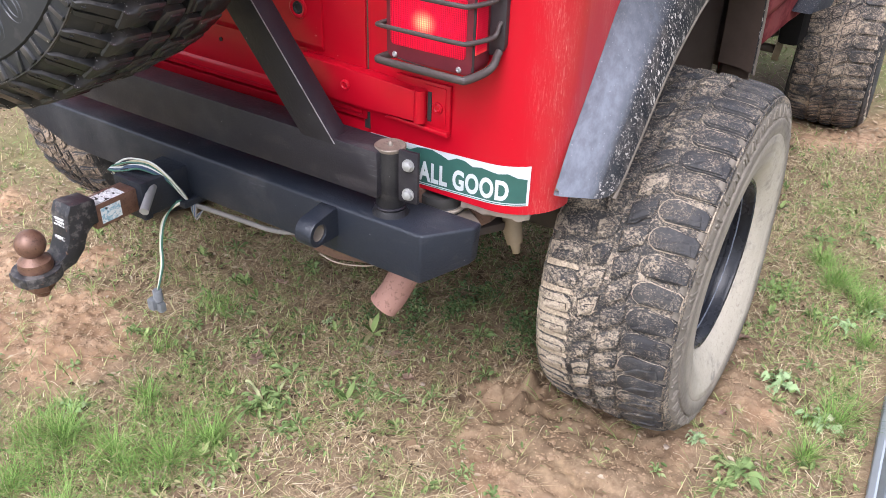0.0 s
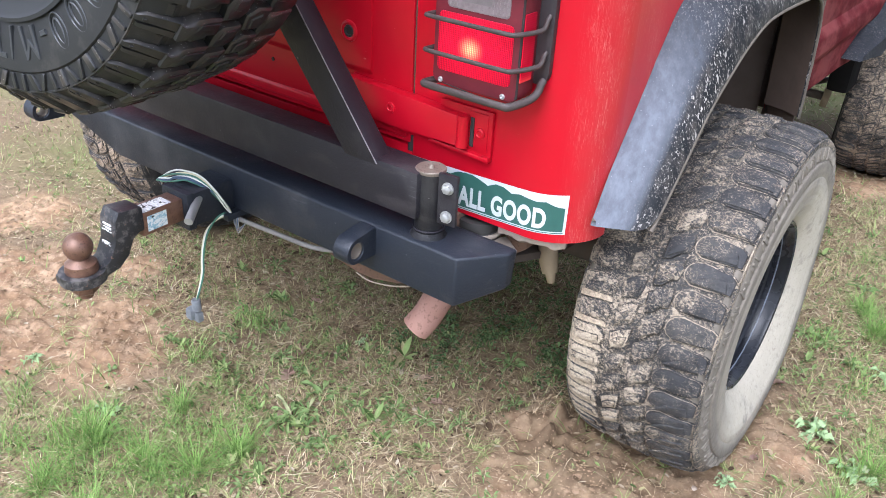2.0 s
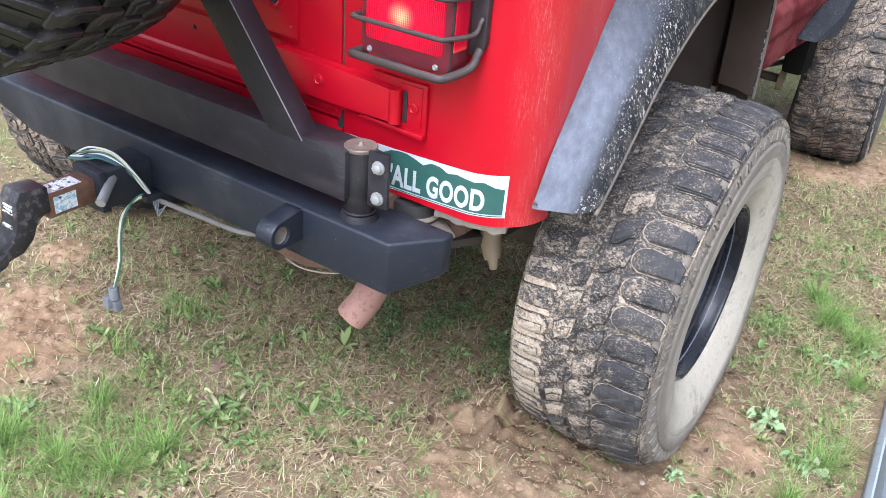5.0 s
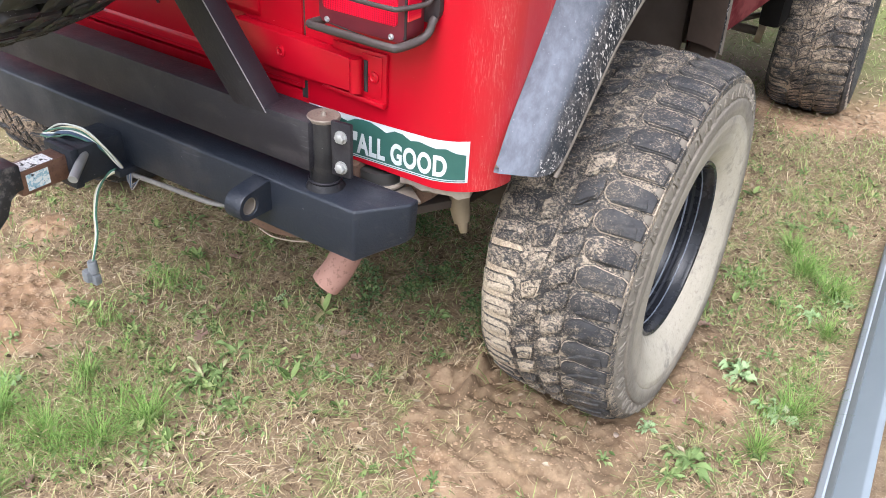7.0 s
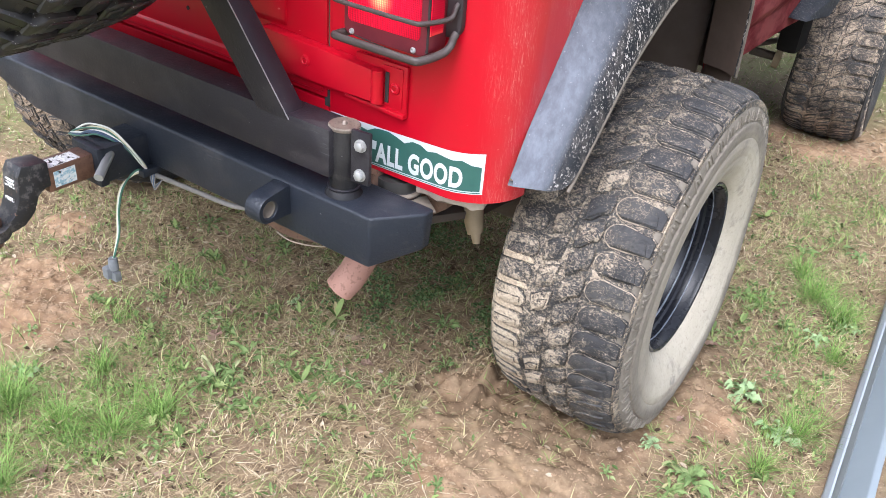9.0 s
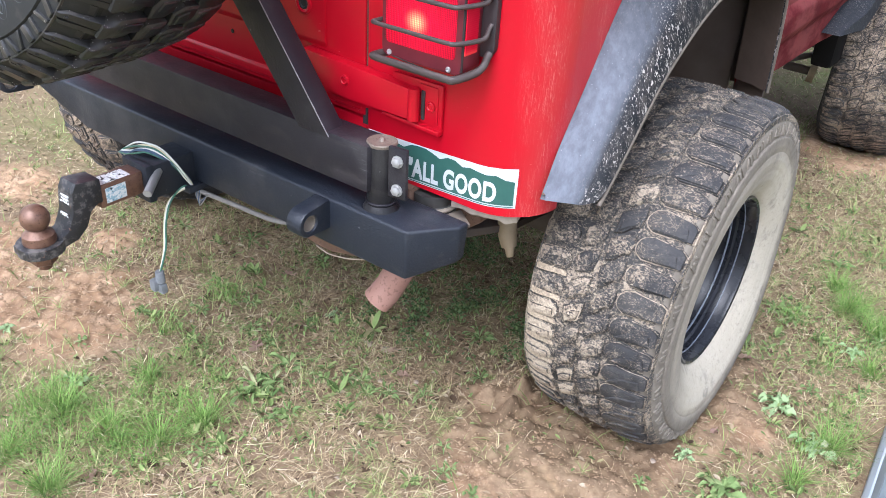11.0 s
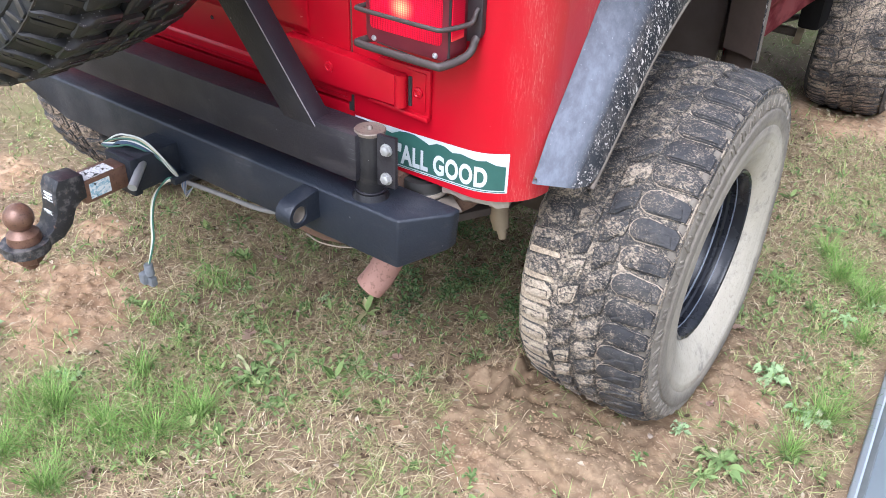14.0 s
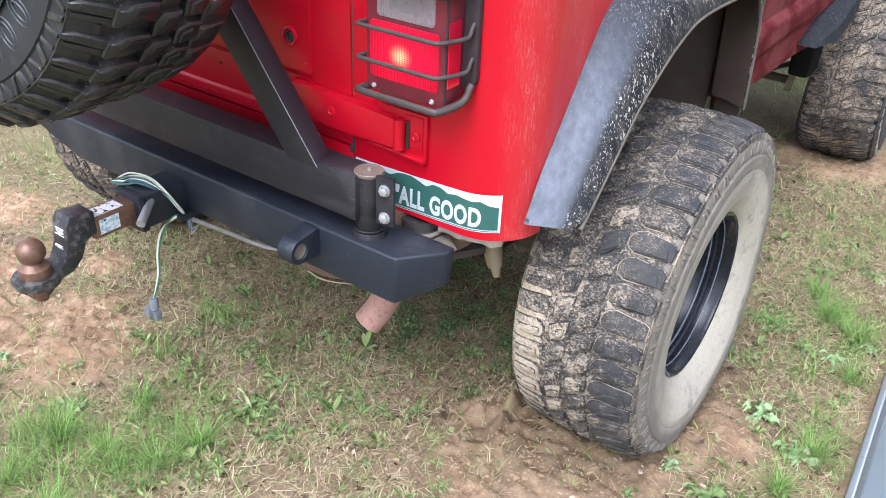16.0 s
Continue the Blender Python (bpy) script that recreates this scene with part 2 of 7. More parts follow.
def soil_mat():
    k = Mat("dry_clay_soil")
    big = k.ramp(k.noise(1.7, 4, 0.55), 0.36, 0.66)
    mid = k.noise(11, 6, 0.65)
    fine = k.noise(95, 4, 0.65)
    clump = k.ramp(k.noise(36, 5, 0.62), 0.38, 0.62)
    crumbs = k.ramp(k.cells(120), 0.50, 0.15)
    damp = k.math("MULTIPLY", k.ramp(k.attr("damp"), 0.0, 1.0), 0.9)
    bare = k.ramp(k.math("ADD", k.attr("bare"), k.math("MULTIPLY", k.math("SUBTRACT", k.noise(7, 5, 0.6), 0.5), 0.7)), 0.15, 0.55)
    # trodden clay: tan, with paler dry crust and a few reddish places
    c = k.mix(big, (0.250, 0.155, 0.088), (0.380, 0.247, 0.148))
    c = k.mix(k.ramp(mid, 0.44, 0.66), c, (0.460, 0.320, 0.206))
    c = k.mix(k.math("MULTIPLY", k.ramp(k.noise(5, 5, 0.6), 0.56, 0.72), 0.45), c, (0.380, 0.205, 0.125))
    c = k.mix(k.math("MULTIPLY", k.math("SUBTRACT", 1.0, clump), 0.55), c, (0.165, 0.103, 0.064))
    c = k.mix(k.math("MULTIPLY", crumbs, k.blend(k.ramp(k.noise(18, 4), 0.45, 0.65), 0.05, 0.40)), c, (0.520, 0.389, 0.273))
    # crumbly soil under the plants, darkened further to stand for the shade between them
    under = k.mix(k.noise(40, 5, 0.7), (0.078, 0.054, 0.034), (0.285, 0.207, 0.128))
    under = k.mix(k.math("MULTIPLY", k.ramp(fine, 0.52, 0.64), 0.6), under, (0.070, 0.048, 0.034))
    under = k.mix(k.math("MULTIPLY", k.ramp(k.noise(230, 3, 0.7), 0.56, 0.64), 0.45), under, (0.480, 0.373, 0.267))
    c = k.mix(k.math("MULTIPLY", k.math("SUBTRACT", 1.0, bare), 0.85), c, under)
    verge = k.math("MULTIPLY", k.attr("far"), k.ramp(k.math("ADD", k.noise(1.3, 6, 0.7), k.math("MULTIPLY", k.noise(0.25, 3), 0.4)), 0.52, 0.80))
    c = k.mix(verge, c, k.mix(k.noise(30, 5, 0.7), (0.085, 0.105, 0.032), (0.22, 0.23, 0.09)))
    # fresh damp soil turned up by the wheels
    wet = k.mix(k.ramp(k.noise(15, 6, 0.68), 0.34, 0.66), (0.102, 0.070, 0.041), (0.246, 0.177, 0.109))
    wet = k.mix(k.math("MULTIPLY", k.ramp(k.noise(8, 6, 0.7), 0.50, 0.64), 0.6), wet, (0.345, 0.236, 0.132))
    wet = k.mix(k.math("MULTIPLY", k.ramp(k.noise(22, 6, 0.72), 0.52, 0.62), 0.5), wet, (0.125, 0.094, 0.052))
    wet = k.mix(k.math("MULTIPLY", k.math("SUBTRACT", 1.0, clump), 0.5), wet, (0.085, 0.056, 0.034))
    wet = k.mix(k.math("MULTIPLY", crumbs, k.ramp(k.noise(26, 3), 0.5, 0.7, 0.0, 0.35)), wet, (0.420, 0.304, 0.209))
    c = k.mix(damp, c, wet)
    k.bump(k.noise(30, 1, 0.4), 0.4, 0.002)
    return k.done(c, k.blend(damp, 0.95, 0.85), spec=0.2)


def scuffed_black():
    k = Mat("scuffed_black_steel")
    wear = k.ramp(k.noise(45, 6, 0.72), 0.48, 0.62)
    spot = k.ramp(k.noise(130, 4, 0.6), 0.64, 0.70)
    c = k.mix(k.math("MULTIPLY", wear, 0.7), (0.022, 0.022, 0.025), (0.16, 0.145, 0.135))
    c = k.mix(k.math("MULTIPLY", spot, 0.7), c, (0.22, 0.12, 0.075))
    k.bump(k.noise(200, 4), 0.3, 0.001)
    return k.done(c, k.blend(wear, 0.4, 0.7))


def worn_label(name, a, b, loss):
    k = Mat(name)
    keep = k.ramp(k.noise(95, 5, 0.65, (1, 1, 1), 0.5), loss, loss + 0.04)
    c = k.mix(keep, (0.035, 0.03, 0.028), k.mix(k.ramp(k.noise(180, 3), 0.42, 0.58), a, b))
    return k.done(c, 0.55)


def mud_wall_ring(k):
    """Distance from the wheel's axle."""
    y, z = k.axis(1), k.axis(2)
    return k.math("SQRT", k.math("ADD", k.math("MULTIPLY", y, y), k.math("MULTIPLY", z, z)))


def lens_red(name, cx, cz, reach, glow):
    """A prism lens with a bulb behind the place cx, cz."""
    k = Mat(name)
    gx = k.math("ABSOLUTE", k.math("SINE", k.math("MULTIPLY", k.axis(0), 900.0)))
    gz = k.math("ABSOLUTE", k.math("SINE", k.math("MULTIPLY", k.axis(2), 900.0)))
    grid = k.math("MULTIPLY", gx, k.blend(gz, 0.5, 1.0))
    dx = k.math("MULTIPLY", k.math("SUBTRACT", k.axis(0), cx), 11.0 / reach)
    dz = k.math("MULTIPLY", k.math("SUBTRACT", k.axis(2), cz), 13.0 / reach)
    d = k.math("SQRT", k.math("ADD", k.math("MULTIPLY", dx, dx), k.math("MULTIPLY", dz, dz)))
    core = k.math("MULTIPLY", k.ramp(d, 0.34, 0.0), k.blend(grid, 0.5, 1.0))
    halo = k.math("MULTIPLY", k.ramp(d, 1.35, 0.1), k.blend(grid, 0.1, 1.05))
    c = k.mix(grid, (0.16, 0.003, 0.014), (0.55, 0.006, 0.03))
    k.put(k.mix(core, (1.0, 0.006, 0.030), (1.0, 0.42, 0.16)), k.b.inputs["Emission Color"])
    k.put(k.math("ADD", k.math("MULTIPLY", k.math("ADD", halo, 0.12), 0.40 * glow), k.math("MULTIPLY", core, 0.7 * glow)), k.b.inputs["Emission Strength"])
    k.bump(grid, 0.45, 0.002)
    return k.done(c, 0.3, spec=0.12)


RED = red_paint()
BLACK = black_coat()
ARM = black_coat("black_arm_coat", (0.0138, 0.0122, 0.0172), 0.44)
POST = black_coat("black_post_coat", (0.0095, 0.0090, 0.0110), 0.42)
GAP = plain("dark_gap", (0.012, 0.011, 0.011), (0.03, 0.026, 0.024), rough=0.8)
SEAM = plain("dirty_seam", (0.055, 0.030, 0.024), (0.12, 0.075, 0.058), rough=0.9, spec=0.1)
FLARE = faded_flare()
TREAD = muddy_rubber("muddy_tread_rubber", 0.095, 0.6)
THIN = muddy_rubber("rubbed_tread_rubber", -0.05, 0.22)
TOPDUST = muddy_rubber("dusty_tread_rubber", 0.03, 0.22)
THICK = muddy_rubber("heavily_muddy_tread", 0.20, 0.95, pale=(0.56, 0.465, 0.345))
CARCASS = muddy_rubber("muddy_tyre_groove", 0.055, 0.40, (0.016, 0.015, 0.014))
CLAYED = muddy_rubber("clay_caked_rubber", 0.075, 0.80, (0.035, 0.031, 0.028), (0.56, 0.44, 0.32), (0.31, 0.245, 0.185))
MUDEDGE = muddy_rubber("mud_edged_rubber", 0.17, 0.9)
# tread sides darker than the tops: the groove shade is in the colour
SIDE = muddy_rubber("shaded_tread_side", -0.06, 0.25, (0.012, 0.012, 0.013))
CAKE = muddy_rubber("smooth_caked_mud", 0.42, 1.0, pale=(0.62, 0.50, 0.36))
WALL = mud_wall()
RUBBER = clean_rubber()
GREYRUB = dusty_rubber()
LETTER = plain("dusty_raised_rubber", (0.028, 0.030, 0.034), (0.05, 0.053, 0.058), 60, 0.45)
RIMGLINT = plain("rim_highlight", (0.10, 0.115, 0.15), (0.22, 0.24, 0.29), 30, 0.3, spec=0.6)
RIMBLACK = plain("black_gloss_rim", (0.008, 0.009, 0.013), (0.016, 0.017, 0.022), rough=0.27, spec=0.34, bump=0.03)
BALLRUST = rust("brown_rusty_steel", (0.060, 0.030, 0.022), (0.30, 0.165, 0.110), 0.42, 0.3, 60)
PIPERUST = rust("pink_rusty_pipe", (0.27, 0.135, 0.10), (0.42, 0.245, 0.195), 0.85, 0.0, 24)
FRAMERUST = rust("rusty_frame", (0.10, 0.056, 0.038), (0.21, 0.125, 0.085))
CAPRUST = rust("tan_rusty_cap", (0.15, 0.12, 0.095), (0.30, 0.25, 0.205), 0.55, 0.35, 60)
ZINC = plain("zinc_plated_steel", (0.27, 0.27, 0.265), (0.42, 0.415, 0.405), 80, 0.48, 0.35)
GREYPIN = plain("grey_steel_pin", (0.30, 0.30, 0.30), (0.42, 0.41, 0.40), 80, 0.45, 0.4)
GUARD = plain("brown_black_tube", (0.030, 0.022, 0.021), (0.075, 0.056, 0.052), 90, 0.55, bump=0.4)
PLATE = plain("black_plastic_plate", (0.018, 0.014, 0.016), (0.036, 0.028, 0.031), 60, 0.5)
HOUSING = plain("dull_red_lens", (0.055, 0.010, 0.016), (0.20, 0.026, 0.036), 18, 0.4, spec=0.25)
LENS = lens_red("red_prism_lens", 0.545, 0.990, 1.0, 1.0)
SIDELENS = lens_red("red_side_lens", 0.640, 0.935, 1.2, 1.0)
CLEAR = plain("ribbed_clear_lens", (0.13, 0.10, 0.105), (0.28, 0.23, 0.235), 160, 0.3)
GREYLENS = plain("grey_reflector", (0.12, 0.10, 0.10), (0.22, 0.19, 0.19), 90, 0.3)
WHITE = plain("white_vinyl", (0.50, 0.535, 0.55), (0.58, 0.61, 0.625), 70, 0.4)
GREEN = plain("green_vinyl", (0.026, 0.088, 0.074), (0.040, 0.118, 0.10), 60, 0.4)
LABELBLUE = worn_label("worn_blue_label", (0.30, 0.47, 0.56), (0.72, 0.75, 0.75), 0.33)
LABELWHITE = worn_label("worn_white_label", (0.66, 0.66, 0.65), (0.82, 0.82, 0.82), 0.43)
MUDCAKE = plain("caked_mud", (0.22, 0.18, 0.145), (0.44, 0.38, 0.315), 60, 0.9, bump=0.5, spec=0.15)
SHOCK = plain("tan_dusty_shock", (0.24, 0.18, 0.11), (0.40, 0.315, 0.205), 40, 0.75)
LINER = plain("dark_dusty_liner", (0.055, 0.042, 0.034), (0.115, 0.088, 0.070), 14, 0.8)
HOUSE = plain("clay_dusted_housing", (0.085, 0.064, 0.052), (0.160, 0.122, 0.098), 12, 0.85)
PANEL = plain("brown_dusty_panel", (0.062, 0.042, 0.031), (0.135, 0.092, 0.067), 14, 0.85)
LOOM = plain("grey_braided_loom", (0.13, 0.12, 0.115), (0.30, 0.28, 0.26), 200, 0.7)
BORE = plain("muddy_bore", (0.14, 0.115, 0.09), (0.26, 0.215, 0.17), 60, 0.85)
SCUFFED = scuffed_black()
W_WHITE = plain("white_wire", (0.62, 0.62, 0.58), (0.74, 0.74, 0.70), 60, 0.4)
W_GREEN = plain("green_wire", (0.04, 0.13, 0.09), (0.07, 0.19, 0.13), 60, 0.4)
W_YELLOW = plain("cream_wire", (0.55, 0.50, 0.31), (0.66, 0.61, 0.42), 60, 0.4)
W_BLUE = plain("blue_wire", (0.03, 0.055, 0.10), (0.06, 0.10, 0.17), 60, 0.4)
PLUG = plain("grey_plug", (0.11, 0.12, 0.13), (0.24, 0.25, 0.265), 90, 0.6)
RAILGREY = plain("blue_grey_painted_steel", (0.185, 0.215, 0.24), (0.225, 0.26, 0.285), 9, 0.5)
RAILSHEEN = plain("sheen_grey_paint", (0.29, 0.325, 0.36), (0.35, 0.385, 0.42), 9, 0.5)
RAILDARK = plain("grey_rail_edge", (0.12, 0.135, 0.14), (0.17, 0.185, 0.19), 20, 0.5)
SOILM = soil_mat()
STONE = plain("pale_stone", (0.27, 0.21, 0.16), (0.42, 0.35, 0.29), 60, 0.9, bump=0.5, spec=0.2)
GRASS = leaf_mat("green_grass", (0.078, 0.148, 0.028), (0.285, 0.435, 0.112), (0.40, 0.36, 0.18), 0.08)
SHORT = leaf_mat("short_mixed_grass", (0.085, 0.130, 0.030), (0.365, 0.43, 0.15), (0.56, 0.47, 0.27), 0.36)
SMALL = leaf_mat("small_olive_leaf", (0.060, 0.100, 0.026), (0.30, 0.385, 0.135), (0.42, 0.36, 0.19), 0.18)
STRAW = leaf_mat("dry_straw", (0.20, 0.140, 0.078), (0.62, 0.480, 0.295), (0.86, 0.74, 0.53), 0.24, 0.7)
FORB = leaf_mat("dark_green_forb", (0.045, 0.085, 0.030), (0.18, 0.26, 0.095), (0.25, 0.24, 0.10), 0.12)
WEED = leaf_mat("broad_green_leaf", (0.11, 0.165, 0.055), (0.225, 0.30, 0.11), (0.36, 0.36, 0.19), 0.12)
SAGE = leaf_mat("pale_sage_leaf", (0.21, 0.30, 0.14), (0.33, 0.43, 0.22), (0.42, 0.42, 0.28), 0.08)
CRUMB = leaf_mat("dark_soil_crumb", (0.05, 0.032, 0.02), (0.15, 0.10, 0.06), (0.30, 0.20, 0.12), 0.15, 0.85)
DEAD = leaf_mat("dead_brown_leaf", (0.28, 0.175, 0.14), (0.46, 0.31, 0.25), (0.45, 0.34, 0.25), 0.2, 0.75)
LITTER = leaf_mat("leaf_litter", (0.15, 0.102, 0.062), (0.42, 0.318, 0.205), (0.50, 0.42, 0.31), 0.25, 0.8)


# ---- mesh helpers ----
def finish(name, bm, mats, smooth=True, angle=38):
    me = bpy.data.meshes.new(name)
    if smooth:
        lim = radians(angle)
        bm.normal_update()
        for f in bm.faces:
            f.smooth = True
        for e in bm.edges:
            e.smooth = len(e.link_faces) == 2 and e.calc_face_angle(0.0) < lim
    bm.to_mesh(me)
    bm.free()
    for m in mats if isinstance(mats, (list, tuple)) else [mats]:
        me.materials.append(m)
    return me


def part(name, bm, mats, parent, label=""):
    """Links a bmesh (or a finished mesh) as one object under a thing or a part."""
    ob = new(name, finish(name, bm, mats) if isinstance(bm, bmesh.types.BMesh) else bm)
    ob.parent = parent
    return tagged(ob, label)


def thing(name, label, category, at=(0, 0, 0), group="", kind=""):
    ob = new(name)
    ob.location = at
    return tagged(ob, label, category, group, kind)


def B():
    return bmesh.new()


def box(bm, x0, x1, y0, y1, z0, z1, bevel=0.0, m=0, turn=None):
    r = bmesh.ops.create_cube(bm, size=1.0)
    vs = r["verts"]
    for v in vs:
        v.co = Vector(((x0 + x1) / 2 + v.co.x * (x1 - x0), (y0 + y1) / 2 + v.co.y * (y1 - y0), (z0 + z1) / 2 + v.co.z * (z1 - z0)))
    fs = {f for v in vs for f in v.link_faces}
    if bevel:
        es = list({e for v in vs for e in v.link_edges})
        out = bmesh.ops.bevel(bm, geom=es, offset=bevel, segments=2, profile=0.6, affect="EDGES")
        fs = {f for f in fs if f.is_valid} | set(out["faces"])
    vv = {v for f in fs for v in f.verts}
    for f in fs:
        f.material_index = m
    if turn is not None:
        for v in vv:
            v.co = turn @ v.co
    return bm


def prism(bm, pts, axis, a, b, bevel=0.0, m=0):
    """A polygon in the two other axes, drawn out along axis from a to b."""
    def at(p, w):
        return {"x": (w, p[0], p[1]), "y": (p[0], w, p[1]), "z": (p[0], p[1], w)}[axis]
    lo, hi = [bm.verts.new(at(p, a)) for p in pts], [bm.verts.new(at(p, b)) for p in pts]
    n = len(pts)
    fs = [bm.faces.new(lo), bm.faces.new(hi[::-1])] + [bm.faces.new((lo[i], hi[i], hi[(i + 1) % n], lo[(i + 1) % n])) for i in range(n)]
    bmesh.ops.recalc_face_normals(bm, faces=fs)
    for f in fs:
        f.material_index = m
    if bevel:
        es = list({e for f in fs for e in f.edges})
        out = bmesh.ops.bevel(bm, geom=es, offset=bevel, segments=2, profile=0.6, affect="EDGES")
        for f in out["faces"]:
            f.material_index = m
    return bm


def curve_points(pts, per=8):
    """A smooth line through the points (Catmull-Rom)."""
    p = [Vector(q) for q in pts]
    p = [2 * p[0] - p[1]] + p + [2 * p[-1] - p[-2]]
    out = []
    for i in range(1, len(p) - 2):
        for k in range(per):
            t = k / per
            out.append(0.5 * (2 * p[i] + (p[i + 1] - p[i - 1]) * t + (2 * p[i - 1] - 5 * p[i] + 4 * p[i + 1] - p[i + 2]) * t * t + (3 * p[i] - p[i - 1] - 3 * p[i + 1] + p[i + 2]) * t ** 3))
    return out + [p[-2]]


def tube(bm, path, r, n=10, cap=True, m=0, wall=0.0):
    """A round tube along the path; r: one radius or one for each point; wall: thickness of an open pipe."""
    path = [Vector(p) for p in path]
    rs = r if isinstance(r, (list, tuple)) else [r] * len(path)
    if wall:
        path = path + path[::-1]
        rs = list(rs) + [q - wall for q in rs[::-1]]
    rings, u = [], None
    half = len(path) // 2 if wall else len(path)
    for i, p in enumerate(path):
        j = i if i < half else len(path) - 1 - i
        a, b = path[max(j - 1, 0)], path[min(j + 1, half - 1)]
        d = (b - a).normalized()
        if u is None:
            u = d.orthogonal().normalized()
        if i != half or not wall:
            u = (u - d * u.dot(d)).normalized()
        w = d.cross(u)
        rings.append([bm.verts.new(p + rs[i] * (math.cos(2 * math.pi * k / n) * u + math.sin(2 * math.pi * k / n) * w)) for k in range(n)])
    fs = []
    for A, C in zip(rings, rings[1:]):
        fs += [bm.faces.new((A[k], A[(k + 1) % n], C[(k + 1) % n], C[k])) for k in range(n)]
    if wall:
        A, C = rings[-1], rings[0]
        fs += [bm.faces.new((A[k], A[(k + 1) % n], C[(k + 1) % n], C[k])) for k in range(n)]
    elif cap:
        fs += [bm.faces.new(rings[0][::-1]), bm.faces.new(rings[-1])]
    bmesh.ops.recalc_face_normals(bm, faces=fs)
    for f in fs:
        f.material_index = m
    return bm


def lathe(bm, prof, n=48, axis="x", at=(0, 0, 0), mats=None, closed=False):
    """Turns (along, radius) pairs round an axis through at; mats: a material for each stretch."""
    ring = []
    for a, r in prof:
        row = []
        for k in range(n):
            c, s = r * math.cos(2 * math.pi * k / n), r * math.sin(2 * math.pi * k / n)
            row.append(bm.verts.new(Vector(at) + Vector({"x": (a, c, s), "y": (c, a, s), "z": (c, s, a)}[axis])))
        ring.append(row)
    fs = []
    pairs = list(zip(ring, ring[1:])) + ([(ring[-1], ring[0])] if closed else [])
    for j, (A, C) in enumerate(pairs):
        for k in range(n):
            f = bm.faces.new((A[k], A[(k + 1) % n], C[(k + 1) % n], C[k]))
            f.material_index = mats[j] if mats else 0
            fs.append(f)
    if not closed:
        for row in (ring[0], ring[-1]):
            f = bm.faces.new(row)
            fs.append(f)
            f.material_index = (mats[0] if row is ring[0] else mats[-1]) if mats else 0
    bmesh.ops.recalc_face_normals(bm, faces=fs)
    return bm


def bolt(bm, at, axis, r=0.011, h=0.008, m=0):
    """A washer with a domed hexagon head; axis: the way it points."""
    q = Vector(axis).normalized().to_track_quat("Z", "Y").to_matrix().to_4x4()
    mt = Matrix.Translation(at) @ q
    start = len(bm.verts)
    lathe(bm, [(0, r * 1.3), (h * 0.25, r * 1.3), (h * 0.25, r * 1.05)], 16, "z")
    lathe(bm, [(h * 0.2, r), (h * 0.85, r), (h, r * 0.75), (h * 1.05, 0.001)], 6, "z")
    bm.verts.ensure_lookup_table()
    for v in bm.verts[start:]:
        v.co = mt @ v.co
    for f in {f for v in bm.verts[start:] for f in v.link_faces}:
        f.material_index = m
    return bm


# ---- the vehicle ----
car = thing("off_road_vehicle", "muddy red off-road vehicle with black rear bumper parked on patchy grass", "vehicle")
HALF, ROUND, BOTTOM, TOP = 0.757, 0.11, 0.655, 1.36
CORE = HALF - ROUND


def skin(s, off=0.0):
    """The plan of the tub's outside, by the way s from the middle line along the back and round the corner."""
    if s <= CORE:
        return Vector((s, -off))
    a = min((s - CORE) / ROUND, math.pi / 2)
    rest = max(0.0, s - CORE - ROUND * math.pi / 2)
    return Vector((CORE + (ROUND + off) * math.sin(a), ROUND - (ROUND + off) * math.cos(a) + rest))


# Both edges of the rear wheel flare, as y and z: where it meets the tub, and its outer lip.
SEAM_YZ = [(0.043, 0.700), (0.086, 0.781), (0.135, 0.852), (0.183, 0.921), (0.228, 0.988), (0.288, 1.056), (0.40, 1.105), (0.62, 1.115), (0.87, 1.095), (0.965, 1.02), (0.998, 0.87), (1.018, 0.68)]
LIP_YZ = [(0.066, 0.716), (0.123, 0.772), (0.178, 0.828), (0.235, 0.886), (0.305, 0.936), (0.385, 0.980), (0.484, 1.010), (0.65, 1.014), (0.815, 1.004), (0.888, 0.955), (0.923, 0.85), (0.942, 0.69)]
seam_line = curve_points([(0, *p) for p in SEAM_YZ], 6)
lip_line = curve_points([(0, *p) for p in LIP_YZ], 6)


